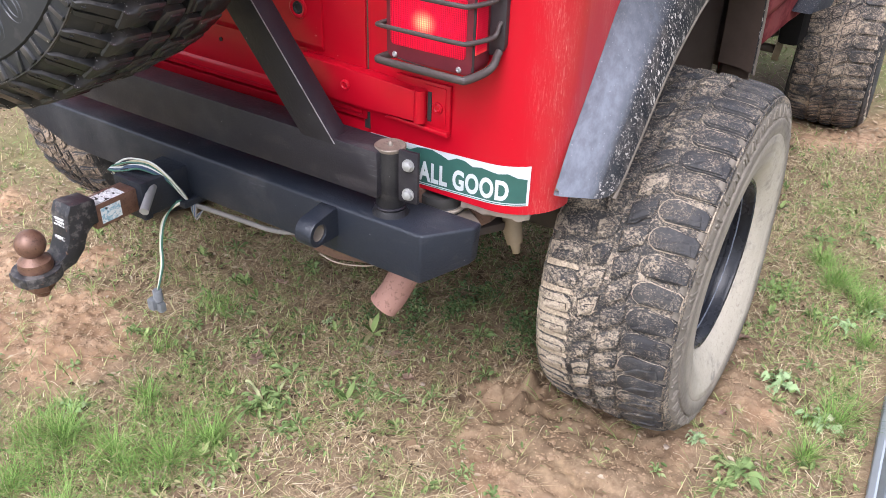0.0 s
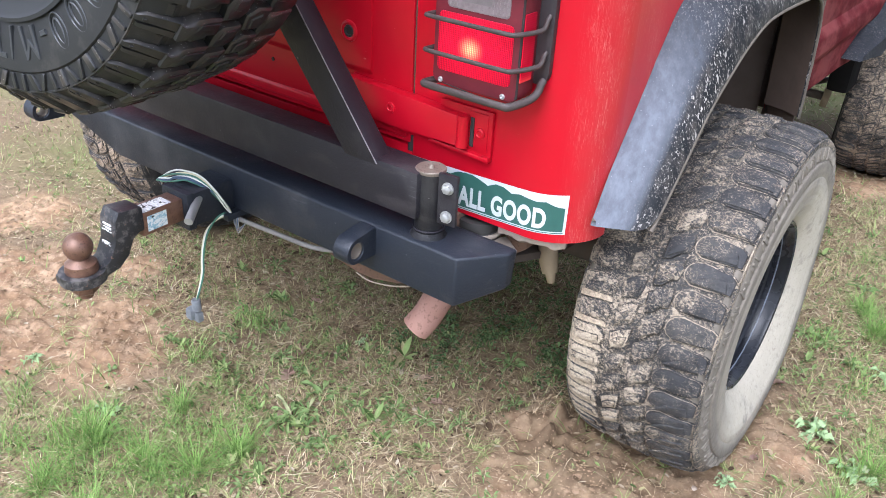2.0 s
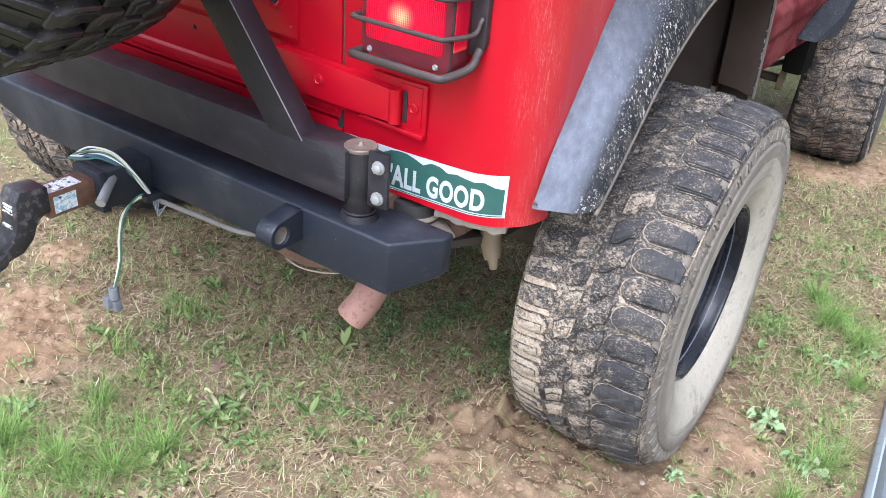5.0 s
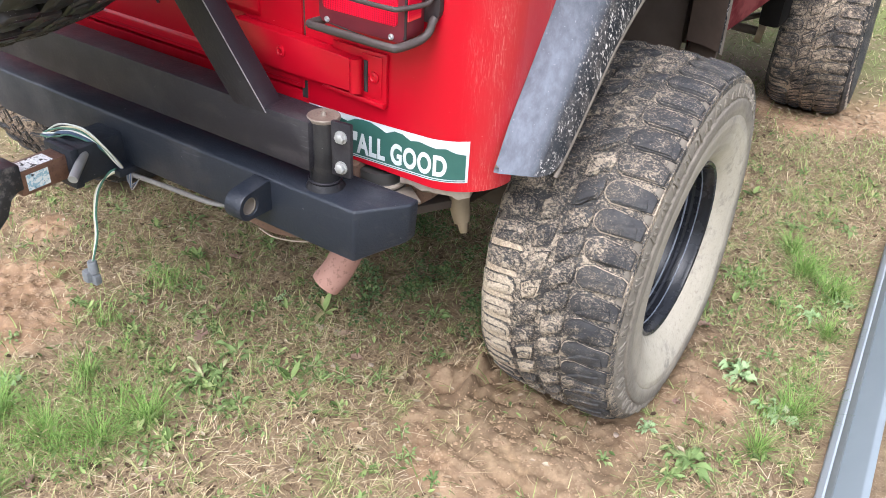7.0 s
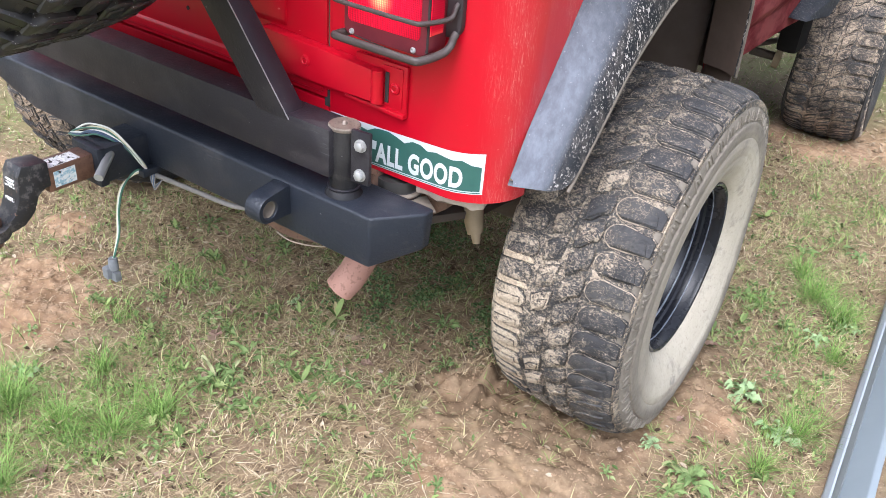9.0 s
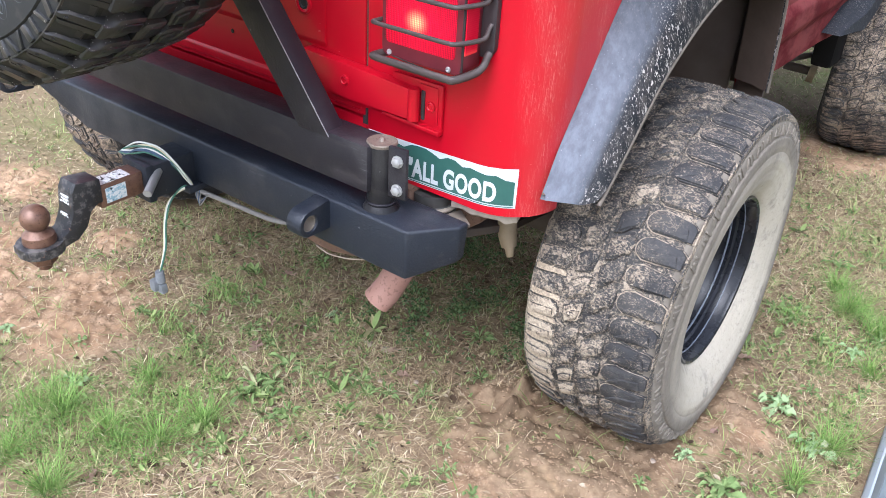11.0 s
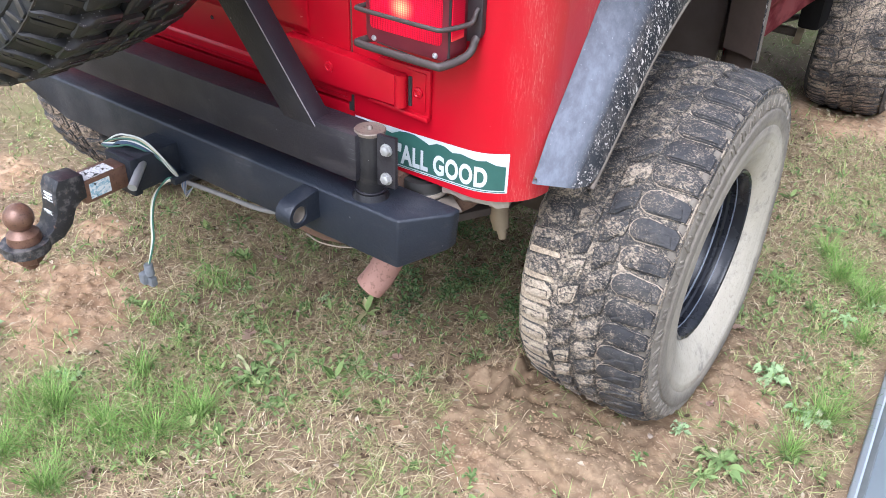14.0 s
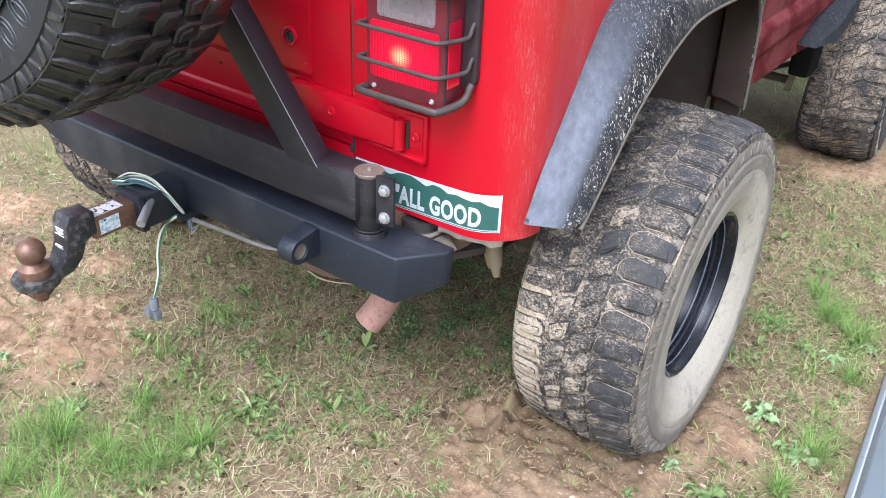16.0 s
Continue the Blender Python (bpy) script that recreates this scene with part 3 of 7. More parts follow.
def tub():
    bm = B()
    # right rear corner panel, from the tailgate seam round to the side
    n, levels = 14, [BOTTOM, 0.69, 0.8, 0.95, 1.1, 1.25, TOP]
    for sgn in (1, -1):
        ss = [0.386, 0.45, 0.55, CORE] + [CORE + ROUND * math.pi / 2 * k / n for k in range(1, n + 1)]
        rows = []
        for z in levels:
            row = [bm.verts.new((sgn * skin(s).x, skin(s).y, z)) for s in ss]
            rows.append(row)
        for A, C in zip(rows, rows[1:]):
            for i in range(len(ss) - 1):
                bm.faces.new((A[i], A[i + 1], C[i + 1], C[i]))
        # rolled lower edge
        inner = [bm.verts.new((sgn * (skin(s).x - 0.012 * (s > CORE)), skin(s).y + 0.012, BOTTOM + 0.004)) for s in ss]
        for i in range(len(ss) - 1):
            bm.faces.new((inner[i], inner[i + 1], rows[0][i + 1], rows[0][i]))
        back = [bm.verts.new((v.co.x, v.co.y + 0.0, 0.78)) for v in inner]
        for i in range(len(ss) - 1):
            bm.faces.new((back[i], back[i + 1], inner[i + 1], inner[i]))
        # return flange along the tailgate seam
        a = [bm.verts.new((sgn * 0.386, 0.0, z)) for z in (BOTTOM, TOP)]
        b = [bm.verts.new((sgn * 0.386, 0.05, z)) for z in (BOTTOM, TOP)]
        bm.faces.new((a[0], a[1], b[1], b[0]))
        # side with the wheel opening
        arch = [tuple(s.lerp(q, 0.5 - 0.48 * min(1.0, max(0.0, (s.y - 0.45) / 0.35))).yz) for s, q in zip(seam_line, lip_line)]
        arch = [(max(y, ROUND + 0.002), z) for y, z in arch]
        low = [(ROUND, BOTTOM)] + arch + [(1.04, 0.640), (1.4, 0.614), (1.8, 0.606), (2.05, 0.590), (2.45, 0.580)]
        ys = []
        for y, z in low:
            ys.append(max(y, ys[-1] + 0.001) if ys else y)
        for x in (HALF, HALF - 0.006):
            foot = [bm.verts.new((sgn * x, y, z)) for y, (_, z) in zip(ys, low)]
            mids = [bm.verts.new((sgn * x, y, 1.16)) for y in ys]
            head = [bm.verts.new((sgn * x, y, TOP - 0.05 * y)) for y in ys]
            for A, C in ((foot, mids), (mids, head)):
                for i in range(len(A) - 1):
                    bm.faces.new((A[i], A[i + 1], C[i + 1], C[i]))
    # sill under the tailgate, floor and deck
    box(bm, -0.384, 0.384, -0.0005, 0.03, BOTTOM + 0.02, 0.756, 0.004)
    box(bm, -0.50, 0.50, 0.05, 2.4, 0.70, 0.72)
    box(bm, -0.75, 0.75, 0.03, 2.45, 1.25, 1.27)
    bmesh.ops.remove_doubles(bm, verts=bm.verts, dist=0.0004)
    bmesh.ops.recalc_face_normals(bm, faces=bm.faces)
    return bm


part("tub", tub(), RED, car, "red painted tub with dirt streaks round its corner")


def tailgate():
    bm = B()
    box(bm, -0.380, 0.381, -0.003, 0.03, 0.762, TOP, 0.004)
    return bm


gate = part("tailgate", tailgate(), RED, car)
for prof, x0, x1, bv in (([(-0.003, 0.872), (-0.010, 0.886), (-0.010, 1.30), (-0.003, 1.31)], -0.33, 0.285, 0.003), ([(-0.002, 0.770), (-0.007, 0.774), (-0.007, 0.790), (-0.002, 0.796)], -0.36, 0.372, 0.002)):
    part("stamped_rib", prism(B(), prof, "x", x0, x1, bv), RED, gate)
bm = B()
box(bm, 0.379, 0.3875, 0.002, 0.012, 0.755, TOP - 0.01)
part("door_seam", bm, SEAM, gate, "dirt-filled vertical seam")
bm = B()
box(bm, 0.374, 0.3865, -0.0008, 0.012, 0.745, 0.781)
part("seam_gap", bm, GAP, gate, "dark open gap")
bm = B()
lathe(bm, [(-0.0085, 0.021), (-0.013, 0.020), (-0.0145, 0.0165), (-0.0130, 0.0125), (-0.010, 0.012)], 28, "y", (0.231, 0, 0.950))
part("plug_boss", bm, RED, gate)
bm = B()
lathe(bm, [(-0.0115, 0.012), (-0.0135, 0.0112), (-0.0137, 0.008), (-0.0112, 0.0065), (-0.0112, 0.001)], 24, "y", (0.231, 0, 0.950))
part("rubber_plug", bm, GAP, gate, "black rubber plug")
# small black disc drawn in place of a dark hole in the panel
bm = B()
lathe(bm, [(-0.0035, 0.0045), (-0.0050, 0.004), (-0.0045, 0.001)], 12, "y", (0.008, 0, 0.845))
part("rubber_plug", bm, GAP, gate, "black rubber plug")


def hinge():
    bm = B()
    # strap that swells towards the tailgate
    prism(bm, [(0.235, 0.800), (0.36, 0.796), (0.512, 0.798), (0.512, 0.855), (0.40, 0.862), (0.235, 0.868)], "y", -0.026, 0.0, 0.0028)
    prism(bm, [(0.235, 0.789), (0.39, 0.783), (0.43, 0.789), (0.50, 0.798), (0.50, 0.815), (0.235, 0.815)], "y", -0.012, 0.0, 0.004)
    return bm


hg = part("tailgate_hinge", hinge(), RED, car)
bm = B()
box(bm, 0.452, 0.568, -0.008, 0.0, 0.785, 0.872, 0.0035)
box(bm, 0.517, 0.560, -0.0105, -0.006, 0.795, 0.866, 0.002)
prism(bm, [(0.43, 0.785), (0.568, 0.778), (0.568, 0.788), (0.44, 0.792)], "y", -0.016, 0.0, 0.003)
part("hinge_leaf", bm, RED, hg)
part("hinge_knuckle", tube(B(), [(0.5115, -0.018, 0.797), (0.5115, -0.018, 0.857)], 0.0115, 14), RED, hg)
bm = B()
box(bm, 0.5235, 0.5315, -0.0125, -0.0095, 0.800, 0.855, 0.001)
part("hinge_slot", bm, GAP, hg)
for at in ((0.545, -0.0107, 0.829), (0.350, -0.026, 0.832)):
    bm = B()
    lathe(bm, [(0, 0.0105), (-0.003, 0.010), (-0.0042, 0.0065), (-0.0025, 0.0045), (-0.0025, 0.001)], 18, "y", at)
    part("hinge_bolt", bm, RED, hg)


# tail lamp
def slab(bm, x0, x1, z0, z1, ya, yb, r, m=0, seg=5, bulge=0.0):
    """A plate with rounded corners across x and z, from ya to yb."""
    pts = []
    for cx, cz, a0 in ((x1 - r, z1 - r, 0), (x0 + r, z1 - r, 90), (x0 + r, z0 + r, 180), (x1 - r, z0 + r, 270)):
        pts += [(cx + r * math.cos(radians(a0 + 90 * k / seg)), cz + r * math.sin(radians(a0 + 90 * k / seg))) for k in range(seg + 1)]
    return prism(bm, pts, "y", ya, yb, bulge, m)


bm = B()
slab(bm, 0.455, 0.668, 0.944, 1.160, -0.010, 0.003, 0.022, bulge=0.003)
lamp = part("tail_lamp", bm, PLATE, car, "lit red tail lamp behind a tubular guard")
bm = B()
slab(bm, 0.489, 0.660, 0.927, 1.130, -0.078, -0.006, 0.016, bulge=0.004)
part("lamp_body", bm, HOUSING, lamp, "dull dusty red lamp body")
bm = B()
slab(bm, 0.499, 0.646, 0.952, 1.052, -0.0800, -0.07, 0.008, bulge=0.0015)
part("lens", bm, LENS, lamp, "glowing red prism lens")
bm = B()
prism(bm, [(-0.070, 0.962), (-0.024, 0.962), (-0.024, 1.072), (-0.070, 1.072)], "x", 0.657, 0.6625, 0.002)
part("side_reflector", bm, SIDELENS, lamp, "glowing red side lens")
bm = B()
box(bm, 0.6555, 0.6612, -0.0775, -0.0740, 0.935, 1.125, 0.001)
part("lens_seam", bm, GAP, lamp, "dark seam")
bm = B()
slab(bm, 0.514, 0.636, 1.060, 1.112, -0.0800, -0.07, 0.008, bulge=0.0015)
part("reverse_lens", bm, CLEAR, lamp, "ribbed clear reversing lens")
for k in range(18):
    x = 0.520 + k * 0.0064
    if not 0.538 < x < 0.602:
        bm = tube(B(), [(x, -0.0803, 1.064), (x, -0.0803, 1.108)], 0.0016, 6)
        part("lens_rib", bm, CLEAR, lamp)
bm = B()
slab(bm, 0.542, 0.606, 1.074, 1.104, -0.0812, -0.078, 0.003)
part("reflector", bm, GREYLENS, lamp)
for x in (0.507, 0.634):
    bm = B()
    lathe(bm, [(-0.076, 0.0052), (-0.0805, 0.0048), (-0.0820, 0.0028), (-0.0805, 0.001)], 14, "y", (x, 0, 0.935))
    part("lens_screw", bm, GREYPIN, lamp, "grey screw")
bm = B()
tube(bm, curve_points([(0.515, -0.080, 0.930), (0.56, -0.0805, 0.9265), (0.62, -0.0795, 0.922)], 5), 0.0012, 6)
part("lens_rim", bm, GAP, lamp)


def guard_bar(z, r, low=0.0):
    path = [(0.505, -0.020, z + 0.004), (0.487, -0.050, z), (0.483, -0.092, z), (0.491, -0.103, z), (0.56, -0.105, z), (0.640, -0.105, z), (0.657, -0.096, z), (0.672, -0.045, z + 0.001 + low * 0.5), (0.677, -0.024, z + 0.005 + low), (0.6785, -0.016, z + 0.018 + low), (0.680, -0.010, z + 0.024 + low)]
    return tube(B(), curve_points(path, 5), r, 10)


for z, r, low in ((0.926, 0.0070, 0.012), (0.985, 0.0042, 0.0), (1.043, 0.0042, 0.0), (1.118, 0.0072, 0.0)):
    part("guard_bar", guard_bar(z, r, low), GUARD, lamp, "dusty tubular guard bar")
for o in lamp.children:
    o.data.transform(Matrix(((1, 0, 0, -0.02), (0, 0.72, 0, -0.003), (0, 0, 1, -0.008), (0, 0, 0, 1))))

# ---- sticker, bent round the corner of the tub ----
S0, S1, Z0, Z1 = 0.3885, 0.7245, 0.6605, 0.7385


def wrapped(bm, off):
    """Lays a flat drawing (x: way along the skin, y: height) on to the tub."""
    for v in bm.verts:
        p = skin(v.co.x, off)
        v.co = Vector((p.x, p.y, v.co.y))
    return bm


def strip(bm, top, bottom, n=60, a=S0, b=S1):
    vs = [[bm.verts.new((a + (b - a) * i / n, g(i / n), 0)) for i in range(n + 1)] for g in (bottom, top)]
    for i in range(n):
        bm.faces.new((vs[0][i], vs[0][i + 1], vs[1][i + 1], vs[1][i]))
    return bm


def base_z(u):
    return Z0 + 0.013 * u ** 1.4


part_sticker = part("bumper_sticker", wrapped(strip(B(), lambda u: Z1 + 0.013 * u ** 1.4, base_z), 0.0008), WHITE, car, "white and green bumper sticker with a mountain outline")
RIDGE = [0.70, 0.93, 0.80, 0.95, 0.72, 0.60, 0.92, 1.0, 0.98, 0.80, 0.55, 0.84, 0.80, 0.50, 0.62, 0.52, 0.42, 0.50, 0.22, 0.10]


def ridge(u):
    w = min(u * (len(RIDGE) - 1), len(RIDGE) - 1.001)
    i = int(w)
    return base_z(u) + 0.006 + (Z1 - Z0) * (0.56 + 0.34 * (RIDGE[i] + (RIDGE[i + 1] - RIDGE[i]) * (w - i)))


part("mountain_ridge", wrapped(strip(B(), ridge, lambda u: base_z(u) + 0.0055, 76, S0 + 0.004, S1 - 0.005), 0.0014), GREEN, part_sticker, "dark green mountain ridge")
bm = strip(B(), lambda u: base_z(u) + 0.0034, lambda u: base_z(u) + 0.0018, 40, S0 + 0.003, S1 - 0.004)
part("border_line", wrapped(bm, 0.0014), GREEN, part_sticker)


def words(text, s0, s1, z0, z1):
    """Flat lettering that fills the given stretch of the skin."""
    c = bpy.data.curves.new("sticker_text", "FONT")
    c.body, c.size, c.offset, c.space_character, c.resolution_u = text, 0.066, 0.0026, 1.08, 9
    o = new("sticker_text", c)
    bpy.context.view_layer.update()
    me = bpy.data.meshes.new_from_object(o.evaluated_get(bpy.context.evaluated_depsgraph_get()))
    bpy.data.objects.remove(o)
    bm = B()
    bm.from_mesh(me)
    xs, ys = [v.co.x for v in bm.verts], [v.co.y for v in bm.verts]
    x0, x1, y0, y1 = min(xs), max(xs), min(ys), max(ys)
    for v in bm.verts:
        v.co = Vector((s0 + (v.co.x - x0) / (x1 - x0) * (s1 - s0), z0 + (v.co.y - y0) / (y1 - y0) * (z1 - z0), 0))
    bmesh.ops.subdivide_edges(bm, edges=[e for e in bm.edges if e.calc_length() > 0.012], cuts=3)
    for v in bm.verts:
        v.co.y += base_z((v.co.x - S0) / (S1 - S0)) - Z0
    return wrapped(bm, 0.0021)


for text, s0, s1 in (("Y'", 0.440, 0.5015), ("ALL GOOD", 0.4995, 0.688)):
    part("lettering", words(text, s0, s1, 0.6695, 0.7105), WHITE, part_sticker, "white capital lettering")


# ---- rear wheel flare ----
def flare(sgn=1):
    bm = B()
    dust = bm.verts.layers.float.new("dust")
    # third value: strength of the blue-grey film across the flare
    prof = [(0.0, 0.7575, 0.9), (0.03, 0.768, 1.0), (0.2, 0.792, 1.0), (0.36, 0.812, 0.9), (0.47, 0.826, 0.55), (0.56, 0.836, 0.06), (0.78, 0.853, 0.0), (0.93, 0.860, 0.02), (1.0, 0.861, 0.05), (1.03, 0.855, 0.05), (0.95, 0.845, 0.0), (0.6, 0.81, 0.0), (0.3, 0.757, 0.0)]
    rows = []
    total = len(seam_line) - 1
    for i, (s, q) in enumerate(zip(seam_line, lip_line)):
        row = []
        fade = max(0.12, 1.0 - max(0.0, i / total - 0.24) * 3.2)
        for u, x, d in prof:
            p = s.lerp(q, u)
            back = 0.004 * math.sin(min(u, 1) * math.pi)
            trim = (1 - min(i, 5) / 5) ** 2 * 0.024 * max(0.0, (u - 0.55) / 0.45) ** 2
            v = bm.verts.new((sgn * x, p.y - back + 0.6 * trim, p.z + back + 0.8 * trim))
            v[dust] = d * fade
            row.append(v)
        rows.append(row)
    n = len(prof)
    for A, C in zip(rows, rows[1:]):
        for k in range(n - 1):
            bm.faces.new((A[k], A[k + 1], C[k + 1], C[k])).material_index = int(k >= 9)
    for row in (rows[0], rows[-1]):
        bm.faces.new(row)
    bmesh.ops.recalc_face_normals(bm, faces=bm.faces)
    return bm


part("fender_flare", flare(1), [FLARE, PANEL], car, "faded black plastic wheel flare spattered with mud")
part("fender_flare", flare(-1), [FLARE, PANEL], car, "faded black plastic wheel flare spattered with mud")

for sgn in (1, -1):
    edge = [(sgn * 0.8590, p.y + 0.0035, p.z - 0.0035) for p in lip_line]
    part("flare_lip", tube(B(), edge, 0.0042, 10), plain("tan_dusty_lip", (0.075, 0.062, 0.05), (0.20, 0.168, 0.138), 60, 0.85, spec=0.2), car, "pale dusty rolled lip")

# wheel housing behind the rear tyre
for sgn in (1, -1):
    bm = B()
    arc = [(0.10, 0.69), (0.13, 0.82), (0.22, 1.02), (0.38, 1.115), (0.62, 1.125), (0.86, 1.11), (1.01, 1.03), (1.085, 0.85), (1.105, 0.64)]
    rows = [[bm.verts.new((sgn * x, y, z)) for y, z in arc] for x in (0.750, 0.62, 0.52)]
    for A, C in zip(rows, rows[1:]):
        for i in range(len(arc) - 1):
            bm.faces.new((A[i], A[i + 1], C[i + 1], C[i]))
    bm.faces.new(rows[-1])
    bmesh.ops.solidify(bm, geom=bm.faces[:], thickness=0.006)
    part("wheel_housing", bm, HOUSE, car, "dark dusty wheel housing")
    bm = B()
    prism(bm, [(sgn * 0.741, 1.050), (sgn * 0.764, 1.012), (sgn * 0.846, 0.958), (sgn * 0.846, 0.968), (sgn * 0.770, 1.022), (sgn * 0.749, 1.054)], "z", 0.54, 1.00, 0.002)
    part("splash_panel", bm, PANEL, car, "dusty grey splash panel")
    bm = B()
    prism(bm, [(sgn * 0.40, 1.066), (sgn * 0.722, 1.066), (sgn * 0.722, 1.078), (sgn * 0.40, 1.078)], "z", 0.58, 1.04, 0.002)
    part("inner_panel", bm, HOUSE, car, "dark dusty inner panel")


# ---- tyres: local axis x, outside towards +x ----
R_TYRE, WIDE = 0.400, 0.1455
PROFILE = [(0.114, 0.196), (0.123, 0.200), (0.132, 0.211), (0.1435, 0.235), (0.1505, 0.260), (0.1498, 0.2645), (0.1512, 0.268), (0.1525, 0.285), (0.1528, 0.303), (0.1512, 0.3055), (0.1525, 0.309), (0.1525, 0.318), (0.1530, 0.334), (0.1515, 0.3375), (0.1475, 0.3395), (0.1465, 0.354), (0.1430, 0.368), (0.137, 0.3755), (0.126, 0.3840), (0.10, 0.3902), (0.06, 0.3932), (0.0, 0.3940)]


def rounded(w, l, r, n=4, skew=0.0):
    pts = []
    for cx, cy, a0 in ((w / 2 - r, l / 2 - r, 0), (-w / 2 + r, l / 2 - r, 90), (-w / 2 + r, -l / 2 + r, 180), (w / 2 - r, -l / 2 + r, 270)):
        for k in range(n):
            a = radians(a0 + 90 * k / (n - 1))
            x, y = cx + r * math.cos(a), cy + r * math.sin(a)
            pts.append((x, y + skew * x))
    return pts


def block(bm, pts, h, inset=0.0042, low=-0.006):
    """A tread block: upright sides, a narrow bevel and a flat top; the sides take the second material."""
    cx, cy = sum(p[0] for p in pts) / len(pts), sum(p[1] for p in pts) / len(pts)
    def inner(p, d):
        v = Vector((p[0] - cx, p[1] - cy))
        return v * max(0.0, 1 - d / max(v.length, 1e-4))
    lo = [bm.verts.new((p[0], p[1], low)) for p in pts]
    mid = [bm.verts.new((p[0], p[1], h - inset * 0.7)) for p in pts]
    top = [bm.verts.new((inner(p, inset).x + cx, inner(p, inset).y + cy, h)) for p in pts]
    n = len(pts)
    for A, C, m in ((lo, mid, 1), (mid, top, 1)):
        for k in range(n):
            bm.faces.new((A[k], A[(k + 1) % n], C[(k + 1) % n], C[k])).material_index = m
    bm.faces.new(top).material_index = 0


def tread_mesh(kind, h):
    bm = B()
    if kind == "inner":
        block(bm, rounded(0.075, 0.0602, 0.015, 4, -0.10), h - 0.0022)
        block(bm, [(-0.031, -0.024), (0.028, -0.026), (0.030, 0.0), (0.0, 0.010), (-0.031, 0.002)], h, 0.0026, h - 0.006)
    elif kind == "crown":
        block(bm, [(-0.036, -0.017), (-0.012, -0.021), (0.012, -0.022), (0.020, -0.017), (0.041, -0.017), (0.041, 0.011), (0.022, 0.012), (0.012, 0.019), (-0.010, 0.018), (-0.018, 0.011), (-0.036, 0.013)], h + 0.001, 0.0055)
        block(bm, [(-0.032, -0.010), (0.008, -0.015), (0.014, -0.006), (-0.030, 0.000)], h + 0.0028, 0.0018, h - 0.004)
    elif kind == "shoulder":
        block(bm, [(-0.037, -0.018), (0.012, -0.016), (0.025, -0.010), (0.025, -0.0015), (-0.037, -0.001)], h - 0.002, 0.0035)
        block(bm, [(-0.037, 0.000), (0.021, 0.0035), (0.019, 0.011), (-0.037, 0.012)], h - 0.0035, 0.0035)
        block(bm, [(0.008, -0.0085), (0.014, -0.0085), (0.014, -0.0035), (0.008, -0.0035)], h - 0.0002, 0.001, h - 0.006)
    elif kind == "biter":
        block(bm, [(-0.022, -0.012), (0.008, -0.010), (0.008, 0.008), (-0.022, 0.010)], h - 0.009, 0.003)
    elif kind == "centre":
        block(bm, [(px, py * 0.72) for px, py in [(-0.0245, -0.029), (0.015, -0.031), (0.0255, -0.010), (0.024, 0.024), (-0.008, 0.030), (-0.0245, 0.012)]], h - 0.001)
        block(bm, [(-0.014, -0.016), (0.010, -0.018), (0.014, 0.0), (-0.004, 0.004)], h + 0.001, 0.0026, h - 0.005)
    else:
        block(bm, [(px, py * 0.72) for px, py in [(-0.0255, -0.024), (0.006, -0.031), (0.0255, -0.014), (0.022, 0.028), (-0.014, 0.031), (-0.0265, 0.008)]], h - 0.001)
        block(bm, [(-0.008, -0.010), (0.014, -0.004), (0.012, 0.016), (-0.010, 0.018)], h + 0.001, 0.0026, h - 0.005)
    bmesh.ops.recalc_face_normals(bm, faces=bm.faces)
    return bm


# worn mud tyre: tread pieces drawn flat as way across and degrees round, then bent on to the crown
PITCH, COUNT = 360 / 46, 46
CROWN = [(0.0, 0.400), (0.06, 0.3992), (0.10, 0.3964), (0.12, 0.3925), (0.136, 0.3865), (0.147, 0.3765), (0.154, 0.364)]
PIECES = {
    "outer": [(0.047, 57.5), (0.050, 56.3), (0.057, 55.2), (0.073, 54.4), (0.126, 55.1), (0.136, 56.2), (0.135, 60.2), (0.092, 60.7), (0.064, 60.9), (0.052, 60.0), (0.047, 58.8)],
    "centre": [(-0.005, 58.7), (0.014, 56.8), (0.040, 55.2), (0.043, 58.0), (0.039, 61.2), (0.028, 61.7), (0.012, 64.1), (-0.003, 64.7)],
    "middle": [(-0.056, 66.0), (-0.036, 63.7), (-0.013, 62.5), (-0.014, 66.0), (-0.018, 68.9), (-0.031, 69.9), (-0.051, 71.2)],
    "inner": [(-0.147, 67.4), (-0.088, 65.9), (-0.073, 66.4), (-0.065, 67.7), (-0.064, 69.7), (-0.070, 71.2), (-0.086, 72.1), (-0.145, 72.8)],
}
STEPS = {
    "outer": [(0.061, 60.4), (0.083, 58.0), (0.122, 57.1), (0.127, 59.8), (0.092, 60.3)],
    "centre": [(0.003, 61.4), (0.018, 59.5), (0.035, 58.4), (0.036, 60.5), (0.021, 61.9), (0.005, 63.7)],
    "middle": [(-0.049, 68.0), (-0.036, 66.2), (-0.019, 65.4), (-0.022, 68.0), (-0.034, 69.0), (-0.047, 70.3)],
    "inner": [(-0.130, 69.9), (-0.104, 69.0), (-0.076, 68.4), (-0.075, 70.3), (-0.090, 71.3), (-0.130, 72.0)],
}
CAKED = [(-0.147, 64.9), (-0.100, 63.8), (-0.070, 64.2), (-0.066, 65.4), (-0.088, 65.8), (-0.145, 67.2)]
REF = 58.0


def crown(u):
    return float(np.interp(abs(u), [p[0] for p in CROWN], [p[1] for p in CROWN]))


def flat(pts):
    return [(u, radians(d - REF) * 0.395) for u, d in pts]


